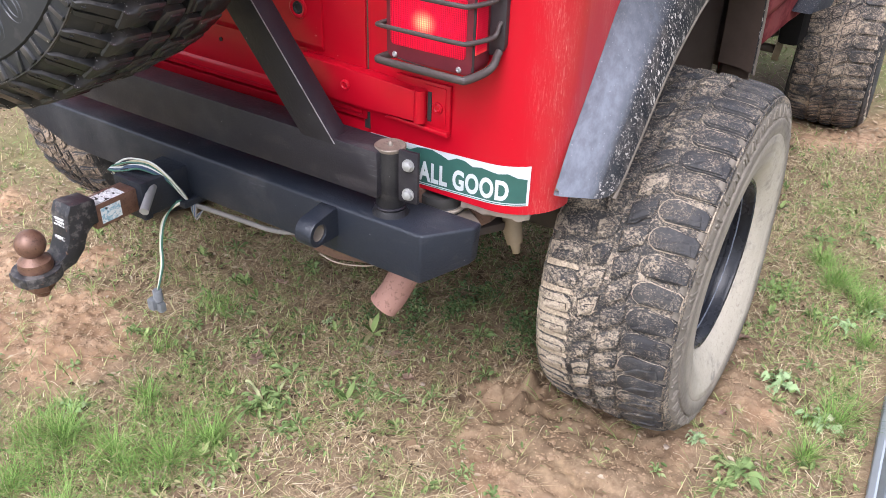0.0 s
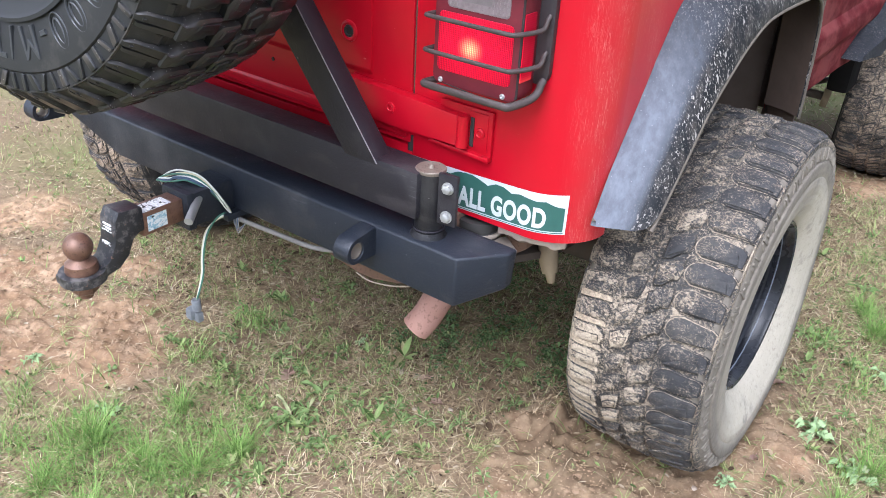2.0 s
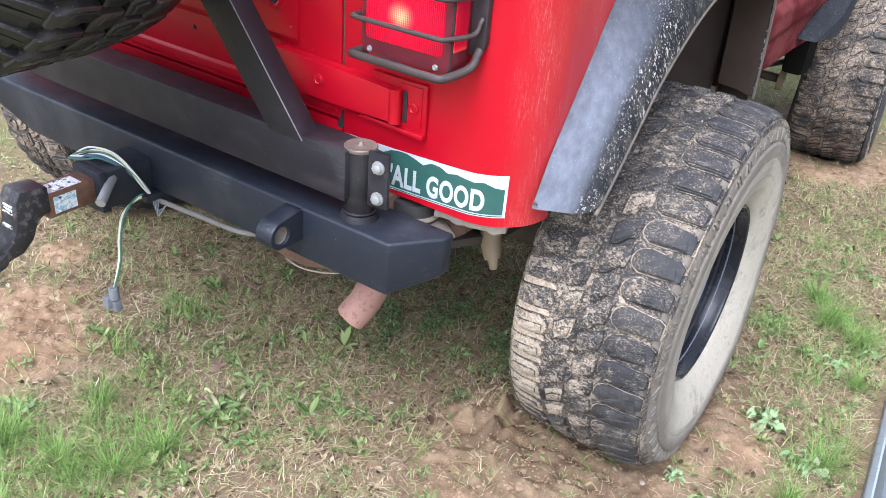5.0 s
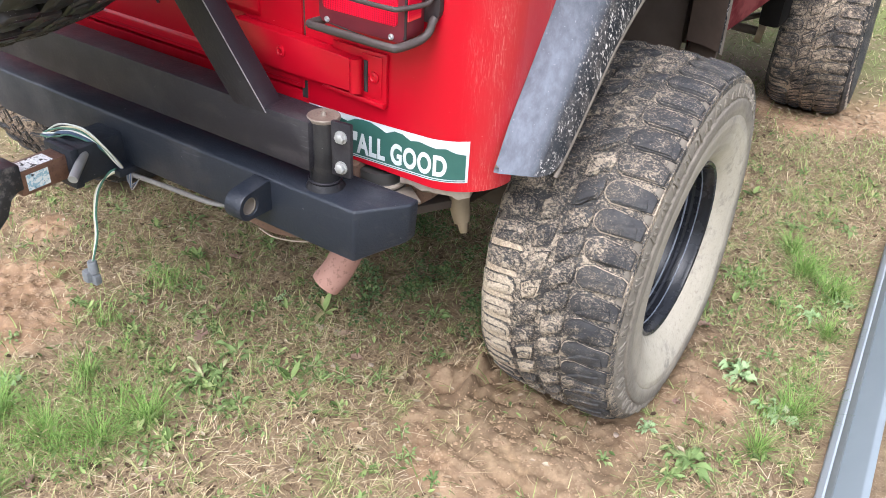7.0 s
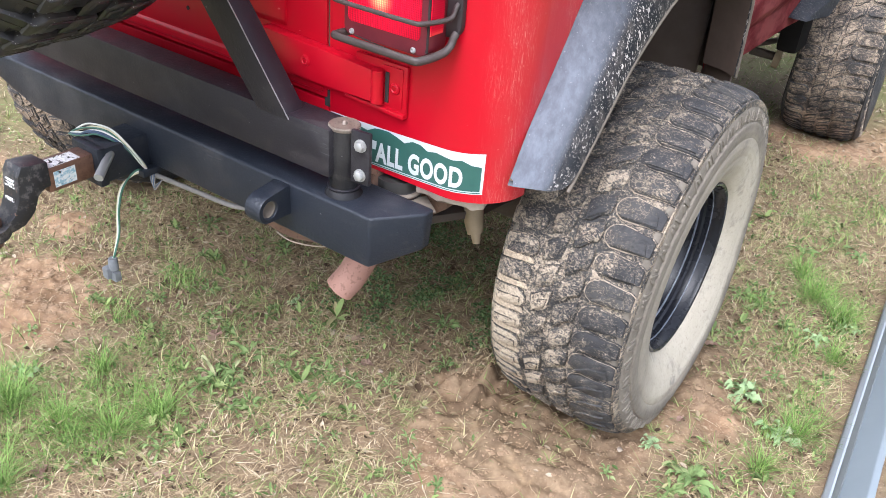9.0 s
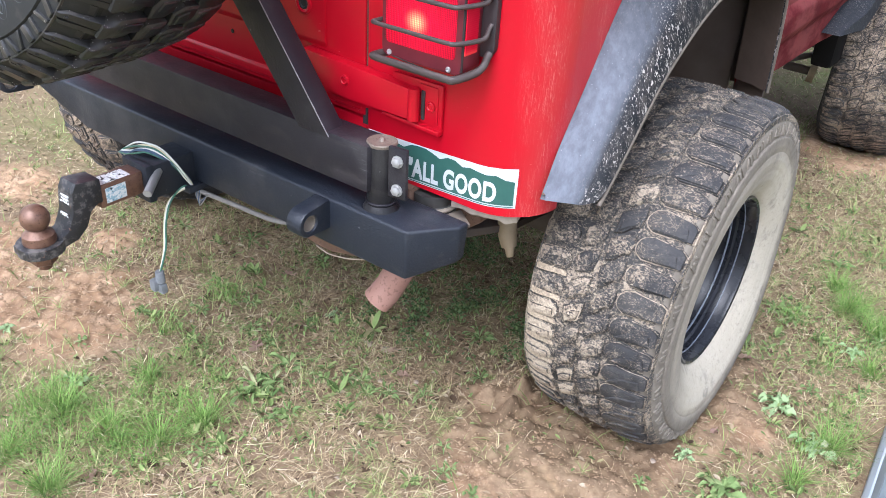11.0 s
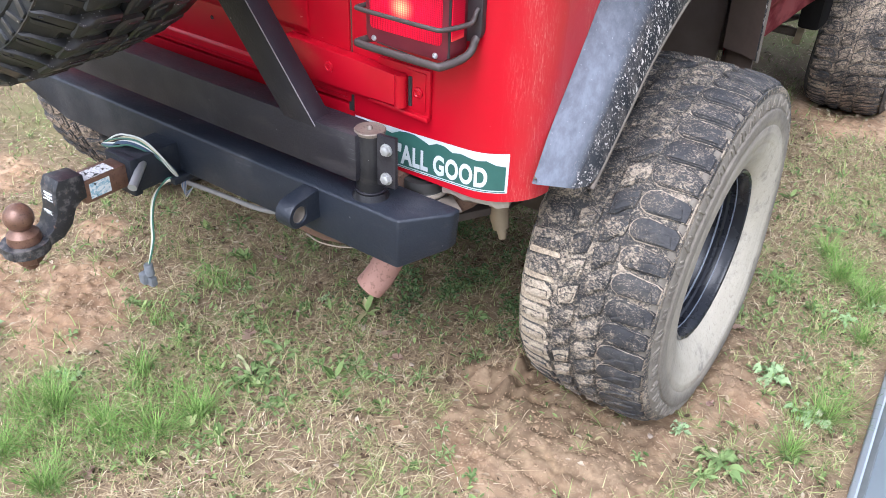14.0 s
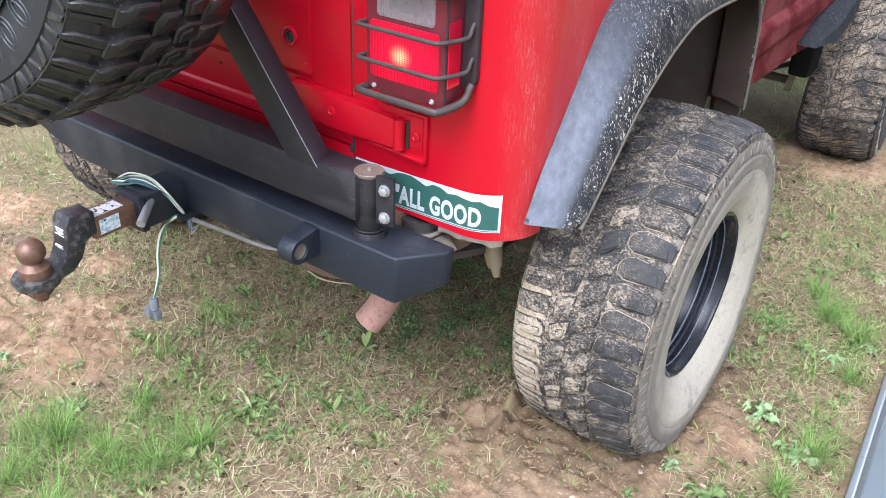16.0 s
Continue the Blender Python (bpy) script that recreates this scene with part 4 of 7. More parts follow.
def outset(pts, d):
    cx, cy = sum(p[0] for p in pts) / len(pts), sum(p[1] for p in pts) / len(pts)
    out = []
    for px, py in pts:
        v = Vector((px - cx, py - cy))
        v *= 1 + d / v.length
        out.append((cx + v.x, cy + v.y))
    return out


def bent(bm):
    """Cuts the flat drawing across and bends it round the tyre."""
    for k in range(-11, 12):
        bmesh.ops.bisect_plane(bm, geom=bm.verts[:] + bm.edges[:] + bm.faces[:], plane_co=(k * 0.0128, 0, 0), plane_no=(1, 0, 0))
    for v in bm.verts:
        r, a = crown(v.co.x) + v.co.z, v.co.y / 0.395
        v.co = Vector((v.co.x, -r * math.sin(a), r * math.cos(a)))
    bmesh.ops.recalc_face_normals(bm, faces=bm.faces)
    return bm


def lug_mesh(kind, mats):
    bm = B()
    pts = flat(PIECES[kind])
    block(bm, outset(pts, 0.0040 if kind == "outer" else 0.0018), -0.0046 if kind == "outer" else -0.0062, 0.0008, -0.011)
    for f in bm.faces:
        f.material_index = 1 if len(f.verts) > 4 else 2
    seen = set(bm.faces)
    block(bm, pts, -0.0002, 0.0016 if kind == "outer" else 0.0030, -0.010)
    block(bm, flat(STEPS[kind]), 0.0032, 0.0007, -0.004)
    for f in bm.faces:
        if f not in seen and f.material_index == 1:
            f.material_index = 2
    return finish("tread_block", bent(bm), mats, angle=50)


LUCK = random.Random(3)


def pick(lugs, kind, deg):
    """Mud lies thick on the inner rows low at the back; some outer pieces are rubbed clean."""
    r = LUCK.random()
    if deg < 38 or deg > 300:
        return lugs["dusty"][kind]
    if kind in ("inner", "middle"):
        return lugs["thick" if 66 < deg < 200 and r < (0.85 if kind == "inner" else 0.5) else "muddy"][kind]
    if kind == "outer":
        return lugs["rubbed" if 44 < deg < 64 or r < 0.5 else "dusty"][kind]
    return lugs["dusty" if r < 0.55 else "muddy"][kind]


MUDDY = {grade: {kind: lug_mesh(kind, [top, edge, SIDE if kind == "outer" else CARCASS]) for kind in PIECES} for grade, top, edge in (("muddy", TREAD, MUDEDGE), ("rubbed", THIN, MUDEDGE), ("dusty", TOPDUST, TREAD), ("thick", THICK, MUDEDGE))}


def shoulder_ribs(bm, count, bar, relief, mat):
    for k in range(count):
        if k % 4 == 3:
            continue
        m = Matrix.Rotation(2 * math.pi * k / count, 4, "X") @ Matrix.Translation((bar[0], 0, bar[1])) @ Matrix.Rotation(radians(bar[2]), 4, "Y")
        start = len(bm.verts)
        block(bm, rounded(0.026 - 0.006 * (k % 3), 0.0050 + 0.0015 * (k % 2), 0.0012, 2, (0.15, 0.15, -0.35, 0.0)[k % 4]), relief, 0.0007, -0.003)
        bm.verts.ensure_lookup_table()
        for v in bm.verts[start:]:
            v.co = m @ v.co
        for f in {f for v in bm.verts[start:] for f in v.link_faces}:
            f.material_index = mat


def muddy_tyre(place, mats, label, single=True):
    """mats: groove, wall ribs, shoulder ring, wall. The tread pieces are parts of their own, or joined on the far wheels."""
    bm = B()
    prof = PROFILE + [(-a, r) for a, r in PROFILE[-2::-1]]
    n = len(PROFILE)
    lathe(bm, prof, 96, "x", mats=[3] * (n - 4) + [0] * 6 + [3] * (n - 4))
    bmesh.ops.delete(bm, geom=[f for f in bm.faces if len(f.verts) > 10], context="FACES_ONLY")
    for sgn in (1, -1):
        lathe(bm, [(sgn * 0.1385, 0.374), (sgn * 0.1390, 0.3835), (sgn * 0.1412, 0.3822), (sgn * 0.1425, 0.370)], 96, "x", mats=[2, 2, 2])
        bmesh.ops.delete(bm, geom=[f for f in bm.faces if len(f.verts) > 10], context="FACES_ONLY")
    shoulder_ribs(bm, COUNT * 4, (0.1474, 0.3535, 82), 0.0012, 1)
    # the wall bulges over the contact patch
    for v in bm.verts:
        r = math.hypot(v.co.y, v.co.z)
        if abs(v.co.x) > 0.1 and r > 0.215:
            low = min(1.0, max(0.0, (-v.co.z + 0.02) / 0.36))
            v.co.x += math.copysign(0.017 * low * low * (3 - 2 * low) * min(1.0, (r - 0.215) / 0.06) * min(1.0, max(0.0, (0.392 - r) / 0.03)), v.co.x)
    turns = [REF + PITCH * k for k in range(COUNT)]
    if not single:
        for kind in PIECES:
            for d in turns:
                start = len(bm.verts)
                bm.from_mesh(MUDDY["muddy"][kind])
                bm.verts.ensure_lookup_table()
                mt = Matrix.Rotation(radians(d), 4, "X")
                for v in bm.verts[start:]:
                    v.co = mt @ v.co
    ob = part("tyre", finish("tyre", bm, mats), None, car, label)
    ob.matrix_basis = place
    if single:
        for kind in PIECES:
            for d in turns:
                lug = new("tread_block", pick(MUDDY, kind, d % 360))
                lug.parent = ob
                lug.matrix_basis = Matrix.Rotation(radians(d), 4, "X")
        bm = B()
        block(bm, flat(CAKED), -0.0016, 0.003, -0.010)
        cake = finish("mud_clod", bent(bm), CAKE)
        for d in turns:
            if 62 < d < 125:
                clod = new("mud_clod", cake)
                clod.parent = ob
                tagged(clod, "smooth tan dried mud")
                clod.matrix_basis = Matrix.Rotation(radians(d), 4, "X")
    return ob


def spare_tyre(place, label, count, lugs, shape, rows, bar):
    """The clean spare: its tread pieces are parts of their own."""
    bm = B()
    prof = shape + [(-a, r) for a, r in shape[-2::-1]]
    lathe(bm, prof, 72, "x", mats=[1] * (len(shape) - 3) + [0] * 4 + [1] * (len(shape) - 3))
    bmesh.ops.delete(bm, geom=[f for f in bm.faces if len(f.verts) > 10], context="FACES_ONLY")
    # short slanted bars in groups round the upper wall
    for k in range(count * 2):
        m = Matrix.Rotation(math.pi * k / count, 4, "X") @ Matrix.Translation((bar[0], 0, bar[1])) @ Matrix.Rotation(radians(bar[2]), 4, "Y")
        start = len(bm.verts)
        block(bm, rounded(0.026, 0.0075 if k % 3 else 0.012, 0.0015, 2, (0.0, 0.45, -0.45, 0.1)[k % 4]), 0.0034, 0.0010, -0.004)
        bm.verts.ensure_lookup_table()
        for v in bm.verts[start:]:
            v.co = m @ v.co
    ob = part("tyre", finish("tyre", bm, [RUBBER, GREYRUB]), None, car, label)
    ob.matrix_basis = place
    for kind, x, r, tilt in rows:
        for k in range(count):
            a = 2 * math.pi * (k + (0.5 if kind in ("centre", "inner", "biter") else 0.0)) / count
            lug = new("tread_block", lugs[kind])
            lug.parent = ob
            lug.matrix_basis = Matrix.Rotation(a, 4, "X") @ Matrix.Translation((x, 0, r)) @ Matrix.Rotation(radians(tilt), 4, "Y")
    return ob


CLEAN = {kind: finish("tread_block", tread_mesh(kind, 0.0175), [RUBBER, RUBBER]) for kind in ("centre", "middle", "inner", "crown", "shoulder", "biter")}
XC, YC = 0.8585, 0.500
RIGHT_REAR = pose(XC, YC, R_TYRE)
LEFT_REAR = pose(-XC - 0.008, YC, R_TYRE, 0, 0, 180)
RIGHT_FRONT = pose(XC - 0.024, YC + 2.23, R_TYRE - 0.03, 0, 0, 4.0)
LEFT_FRONT = pose(-XC + 0.02, YC + 2.23, R_TYRE - 0.03, 0, 0, 180)
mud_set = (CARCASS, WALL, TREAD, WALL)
# the last entry blackens these tyres' walls to look unlit
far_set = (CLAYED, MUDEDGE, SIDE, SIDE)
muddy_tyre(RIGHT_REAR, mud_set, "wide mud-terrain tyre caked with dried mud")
muddy_tyre(RIGHT_FRONT, far_set, "muddy front tyre", single=False)
muddy_tyre(LEFT_REAR, far_set, "muddy rear tyre on the far side", single=False)
muddy_tyre(LEFT_FRONT, far_set, "muddy front tyre on the far side", single=False)
SPARE = Matrix.Translation((0.022, -0.553, 1.277)) @ pose(0, 0, 0, 0, 0, 6.1) @ pose(0, 0, 0, -2.7, 0, 0) @ pose(0, 0.152, 0, 0, 0, -90) @ pose(0, 0, 0, 7, 0, 0)
SPARE_SHAPE = [(0.130, 0.196), (0.141, 0.215), (0.147, 0.245), (0.151, 0.275), (0.153, 0.31), (0.1525, 0.327), (0.1490, 0.3295), (0.1485, 0.352), (0.1470, 0.3585), (0.1400, 0.364), (0.122, 0.377), (0.100, 0.385), (0.06, 0.388), (0.0, 0.3885)]
SPARE_ROWS = (("crown", 0.064, 0.3858, 0.0), ("shoulder", 0.1225, 0.3640, 38.0), ("biter", 0.121, 0.3652, 38.0), ("centre", 0.000, 0.3852, 0.0), ("middle", -0.052, 0.3852, 0.0), ("inner", -0.112, 0.3795, -6.0))
spare = spare_tyre(SPARE, "clean black mud-terrain spare tyre with raised lettering", 44, CLEAN, SPARE_SHAPE, SPARE_ROWS, (0.1490, 0.3430, 90))


def rim(place, parent_label):
    bm = B()
    lathe(bm, [(0.112, 0.200), (0.122, 0.2005), (0.1265, 0.197), (0.1240, 0.1915), (0.117, 0.190), (0.112, 0.1865), (0.085, 0.1850), (0.080, 0.1805), (0.050, 0.1790), (0.042, 0.1730), (0.020, 0.170), (-0.110, 0.165), (-0.114, 0.2)], 56, "x")
    bmesh.ops.delete(bm, geom=[f for f in bm.faces if len(f.verts) > 10], context="FACES_ONLY")
    lathe(bm, [(-0.01, 0.168), (0.0, 0.168), (0.012, 0.13), (0.035, 0.10), (0.035, 0.055), (0.06, 0.045), (0.062, 0.001)], 40, "x")
    ob = part("rim", bm, RIMBLACK, car, parent_label)
    ob.matrix_basis = place
    # thin pale rings stand for the highlights on the barrel's steps
    for x, r, thick in ((0.1225, 0.1925, 0.0011), (0.0985, 0.1846, 0.0016), (0.070, 0.1795, 0.0024)):
        turn = [2 * math.pi * k / 72 for k in range(73)]
        part("barrel_step", tube(B(), [(x, r * math.cos(a), r * math.sin(a)) for a in turn], thick, 8, False), RIMGLINT, ob, "grey-blue highlight line painted round the barrel")
    for k in range(5):
        a = 2 * math.pi * k / 5
        bm = B()
        bolt(bm, (0.036, 0.075 * math.cos(a), 0.075 * math.sin(a)), (1, 0, 0), 0.010, 0.018)
        part("lug_nut", bm, ZINC, ob)
    return ob


for place in (RIGHT_REAR, RIGHT_FRONT, LEFT_REAR, LEFT_FRONT):
    rim(place, "deep black steel wheel")

# spare wheel: dusty grey wheel face, bead line and raised characters
bm = B()
lathe(bm, [(0.09, 0.245), (0.146, 0.249), (0.1530, 0.253), (0.1540, 0.247), (0.150, 0.240), (0.147, 0.20), (0.150, 0.14), (0.152, 0.05), (0.152, 0.001)], 64, "x")
face = part("wheel_face", bm, plain("grey_wheel_face", (0.013, 0.014, 0.016), (0.026, 0.027, 0.030), 8, 0.6), spare, "dusty grey wheel face")
bm = B()
lathe(bm, [(0.140, 0.3605), (0.1495, 0.3590), (0.1495, 0.3570), (0.140, 0.3545)], 72, "x")
bmesh.ops.delete(bm, geom=[f for f in bm.faces if len(f.verts) > 10], context="FACES_ONLY")
part("bead_line", bm, RUBBER, spare)


def raised(ch, place):
    if ch == "O":
        bm = B()
        ring = [(0.0155 * math.cos(2 * math.pi * k / 20), 0.0265 * math.sin(2 * math.pi * k / 20)) for k in range(20)]
        for s in (1.0, 0.48):
            tube(bm, [(p[0] * s, p[1] * (0.4 + 0.6 * s) if s < 1 else p[1], 0.0) for p in ring + ring[:1]], 0.0016, 6, False)
    else:
        c = bpy.data.curves.new("raised_letter", "FONT")
        c.body, c.size, c.extrude, c.align_x, c.resolution_u = ch, 0.066, 0.0016, "CENTER", 2
        c.bevel_depth, c.bevel_resolution = 0.0006, 0
        o = new("raised_letter", c)
        bpy.context.view_layer.update()
        me = bpy.data.meshes.new_from_object(o.evaluated_get(bpy.context.evaluated_depsgraph_get()))
        bpy.data.objects.remove(o)
        bm = B()
        bm.from_mesh(me)
        for v in bm.verts:
            v.co = Vector((v.co.x * 0.78, (v.co.y - 0.022) * 1.08, v.co.z * 1.3))
    part("raised_letter", bm, LETTER, spare).matrix_basis = place


# characters run clockwise as seen from behind, their heads outward
for ch, deg in (("O", 314.5), ("O", 304), ("O", 293.5), ("-", 286), ("M", 277.8), ("/", 268.8), ("T", 262.5)):
    a = radians(deg)
    # local: x outward from the wall, y and z in its plane
    rad = Vector((0, math.cos(a), math.sin(a)))
    tan = Vector((0, math.sin(a), -math.cos(a)))
    m = Matrix((( 0, 0, 1), (0, 0, 0), (0, 0, 0))).to_4x4()
    for r in range(3):
        m[r][0], m[r][1], m[r][2] = tan[r], rad[r], (1.0, 0.0, 0.0)[r]
        m[r][3] = rad[r] * 0.283 + (0.1515, 0, 0)[r]
    raised(ch, m)


# ---- rear bumper ----
def bumper():
    bm = B()
    plan = [(-0.70, -0.052, 0.618), (-0.635, -0.125, 0.596), (-0.42, -0.125, 0.532), (0.590, -0.125, 0.534), (0.652, -0.044, 0.558), (0.652, -0.018, 0.558), (-0.70, -0.018, 0.618)]
    lo = [bm.verts.new((x - 0.006 * (x > 0.64), y, z)) for x, y, z in plan]
    hi = [bm.verts.new((x, y, 0.637)) for x, y, z in plan]
    n = len(plan)
    bm.faces.new(lo)
    bm.faces.new(hi[::-1])
    for i in range(n):
        bm.faces.new((lo[i], hi[i], hi[(i + 1) % n], lo[(i + 1) % n]))
    bmesh.ops.recalc_face_normals(bm, faces=bm.faces)
    bmesh.ops.bevel(bm, geom=bm.edges[:], offset=0.006, segments=3, profile=0.5, affect="EDGES")
    return bm


bump = part("rear_bumper", bumper(), BLACK, car, "black powder-coated steel tube bumper")


def bored(bm, outline, cy, cz, r, x0, x1, n=40):
    """A plate across y and z with a round hole through it, from x0 to x1."""
    def reach(a):
        d, best = (math.cos(a), math.sin(a)), 0.0
        for (ay, az), (by, bz) in zip(outline, outline[1:] + outline[:1]):
            ey, ez = by - ay, bz - az
            det = d[1] * ey - d[0] * ez
            if abs(det) > 1e-9:
                t = ((az - cz) * ey - (ay - cy) * ez) / det
                u = (d[0] * (az - cz) - d[1] * (ay - cy)) / det
                if t > 0 and -1e-6 <= u <= 1 + 1e-6:
                    best = max(best, t)
        return cy + best * d[0], cz + best * d[1]
    angles = [2 * math.pi * k / n for k in range(n)]
    outer = [reach(a) for a in angles]
    inner = [(cy + r * math.cos(a), cz + r * math.sin(a)) for a in angles]
    chamfer = [(cy + (r + 0.002) * math.cos(a), cz + (r + 0.002) * math.sin(a)) for a in angles]
    ins = [(cy + (y - cy) * 0.94, cz + (z - cz) * 0.94) for y, z in outer]
    loops = [(x1 - 0.003, outer), (x1, ins), (x1, chamfer), (x1 - 0.002, inner), (x0, inner), (x0, outer)]
    rings = [[bm.verts.new((x, y, z)) for y, z in pts] for x, pts in loops]
    for A, C in zip(rings, rings[1:] + rings[:1]):
        for k in range(n):
            bm.faces.new((A[k], A[(k + 1) % n], C[(k + 1) % n], C[k]))
    bmesh.ops.recalc_face_normals(bm, faces=bm.faces)
    return bm


def shackle_tab(x0, x1):
    bm = B()
    pts = [(-0.118, 0.572)] + [(-0.176 + 0.028 * math.cos(radians(a)), 0.602 + 0.028 * math.sin(radians(a))) for a in range(250, 105, -12)] + [(-0.118, 0.637)]
    return bored(bm, pts, -0.176, 0.602, 0.0165, x0, x1)


for x0, x1 in ((0.366, 0.402), (-0.690, -0.652)):
    tab = part("shackle_tab", shackle_tab(x0, x1), BLACK, bump)
    bm = B()
    tube(bm, [(x0 + 0.002, -0.176, 0.602), (x1 - 0.004, -0.176, 0.602)], 0.0163, 24, wall=0.0015)
    part("shackle_hole", bm, BORE, tab, "muddy bored hole")

# swing-out arm, hinge post and strut of the spare carrier
bm = B()
prism(bm, [(-0.118, 0.676), (-0.052, 0.676), (-0.052, 0.768), (-0.118, 0.768)], "x", -0.56, 0.490, 0.006)
arm = part("swing_arm", bm, ARM, car, "black square-tube swing-out spare carrier arm")
bm = B()


def strut():
    # square tube, leaning from the arm up to the wheel mount
    return prism(B(), [(0.3205, 0.757), (0.400, 0.757), (-0.070, 1.362), (-0.160, 1.352)], "y", -0.121, -0.073, 0.005)


part("carrier_strut", strut(), ARM, arm, "black diagonal carrier strut")
# pale line on the strut's corner: scratches plus a painted edge highlight
bm = B()
tube(bm, [(0.3975, -0.1200, 0.760), (0.163, -0.1200, 1.062)], 0.0011, 6)
part("scratched_edge", bm, plain("scratched_glint_metal", (0.05, 0.045, 0.05), (0.34, 0.31, 0.32), 90, 0.5), arm, "pale scratched corner with its highlight in the colour")
bm = B()
box(bm, -0.07, 0.24, -0.33, -0.10, 1.24, 1.36, 0.008)
part("wheel_mount", bm, ARM, arm)
bm = B()
lathe(bm, [(0.640, 0.0270), (0.765, 0.0270)], 36, "z", (0.492, -0.080, 0))
lathe(bm, [(0.628, 0.036), (0.636, 0.0355), (0.645, 0.030), (0.648, 0.029)], 36, "z", (0.492, -0.080, 0))
post = part("hinge_post", bm, POST, arm)
bm = B()
lathe(bm, [(0.7635, 0.0278), (0.7655, 0.0285), (0.7690, 0.0285), (0.7705, 0.0270), (0.7695, 0.0240), (0.7698, 0.0055), (0.7735, 0.0045), (0.7755, 0.0030), (0.7765, 0.001)], 36, "z", (0.492, -0.080, 0))
part("post_cap", bm, CAPRUST, post, "tan rusty cap with a grease nipple")
bm = B()
lathe(bm, [(0.6495, 0.0292), (0.6520, 0.0300), (0.6540, 0.0292)], 36, "z", (0.492, -0.080, 0))
part("bushing_ring", bm, ARM, post)
bm = B()
prism(bm, [(0.522, -0.098), (0.560, -0.094), (0.560, -0.086), (0.522, -0.090)], "z", 0.676, 0.775, 0.002)
clamp = part("clamp_plate", bm, ARM, arm)
for z in (0.750, 0.694):
    bm = B()
    bolt(bm, (0.543, -0.0965, z), (0.1, -1, 0.0), 0.0090, 0.010)
    part("clamp_bolt", bm, ZINC, clamp, "bright zinc bolt head")

# ---- tow hitch ----
HX = -0.045
bm = B()
box(bm, HX - 0.0385, HX + 0.0385, -0.232, -0.03, 0.528, 0.604, 0.006)
box(bm, HX - 0.042, HX + 0.042, -0.246, -0.226, 0.524, 0.608, 0.005)
recv = part("hitch_receiver", bm, BLACK, car, "black square hitch receiver")
bm = B()
box(bm, HX - 0.060, HX + 0.060, -0.16, -0.02, 0.52, 0.535, 0.003)
part("safety_plate", bm, BLACK, recv)
bm = B()
box(bm, HX - 0.025, HX + 0.025, -0.345, -0.23, 0.545, 0.595, 0.004)
mount = part("ball_mount", bm, [BALLRUST, BLACK], car, "black drop ball mount with worn labels and rusty shank")


def drop():
    bm = B()
    path = [(-0.340, 0.612), (-0.392, 0.618), (-0.402, 0.60), (-0.408, 0.555), (-0.424, 0.524), (-0.452, 0.514), (-0.512, 0.514), (-0.512, 0.494), (-0.440, 0.494), (-0.405, 0.500), (-0.382, 0.520), (-0.368, 0.550), (-0.352, 0.560), (-0.340, 0.560)]
    return prism(bm, path, "x", HX - 0.025, HX + 0.027, 0.004)


part("drop_bracket", drop(), SCUFFED, mount, "black bent drop bracket")
bm = B()
lathe(bm, [(0.494, 0.044), (0.5145, 0.044)], 28, "z", (HX, -0.470, 0))
part("ball_platform", bm, SCUFFED, mount)
bm = B()
ballp = [(0.512, 0.030), (0.518, 0.032), (0.532, 0.030), (0.540, 0.019)]
ballp += [(0.566 + 0.0278 * math.sin(radians(a)), max(0.001, 0.0278 * math.cos(radians(a)))) for a in range(-55, 91, 9)]
lathe(bm, ballp, 32, "z", (HX, -0.470, 0))
ball = part("hitch_ball", bm, BALLRUST, mount, "rusty brown hitch ball")
bm = B()
lathe(bm, [(0.494, 0.026), (0.470, 0.026), (0.468, 0.023)], 6, "z", (HX, -0.470, 0))
lathe(bm, [(0.470, 0.013), (0.455, 0.013)], 16, "z", (HX, -0.470, 0))
part("ball_nut", bm, BALLRUST, ball, "rusty hexagon nut")
for nm, a, mt in (("side_label", (HX + 0.0252, HX + 0.0258, -0.332, -0.286, 0.553, 0.586), LABELBLUE), ("top_label", (HX - 0.014, HX + 0.022, -0.338, -0.270, 0.5952, 0.5958), LABELWHITE)):
    bm = B()
    box(bm, *a)
    part(nm, bm, mt, mount, "worn pale label")
for z0, z1, y0, y1 in ((0.588, 0.591, -0.394, -0.372), (0.580, 0.584, -0.392, -0.368), (0.574, 0.577, -0.386, -0.366)):
    part("print_bar", box(B(), HX - 0.016, HX + 0.014, -0.4065, -0.4035, z0, z1), LABELWHITE, mount, "white worn print")
part("print_bar", box(B(), HX - 0.014, HX + 0.016, -0.4120, -0.4080, 0.545, 0.553), LABELWHITE, mount, "white worn print")
bm = B()
tube(bm, [(HX - 0.05, -0.196, 0.592), (HX + 0.035, -0.214, 0.586), (HX + 0.070, -0.268, 0.566)], 0.0095, 14)
part("hitch_pin", bm, GREYPIN, recv, "grey bent hitch pin")

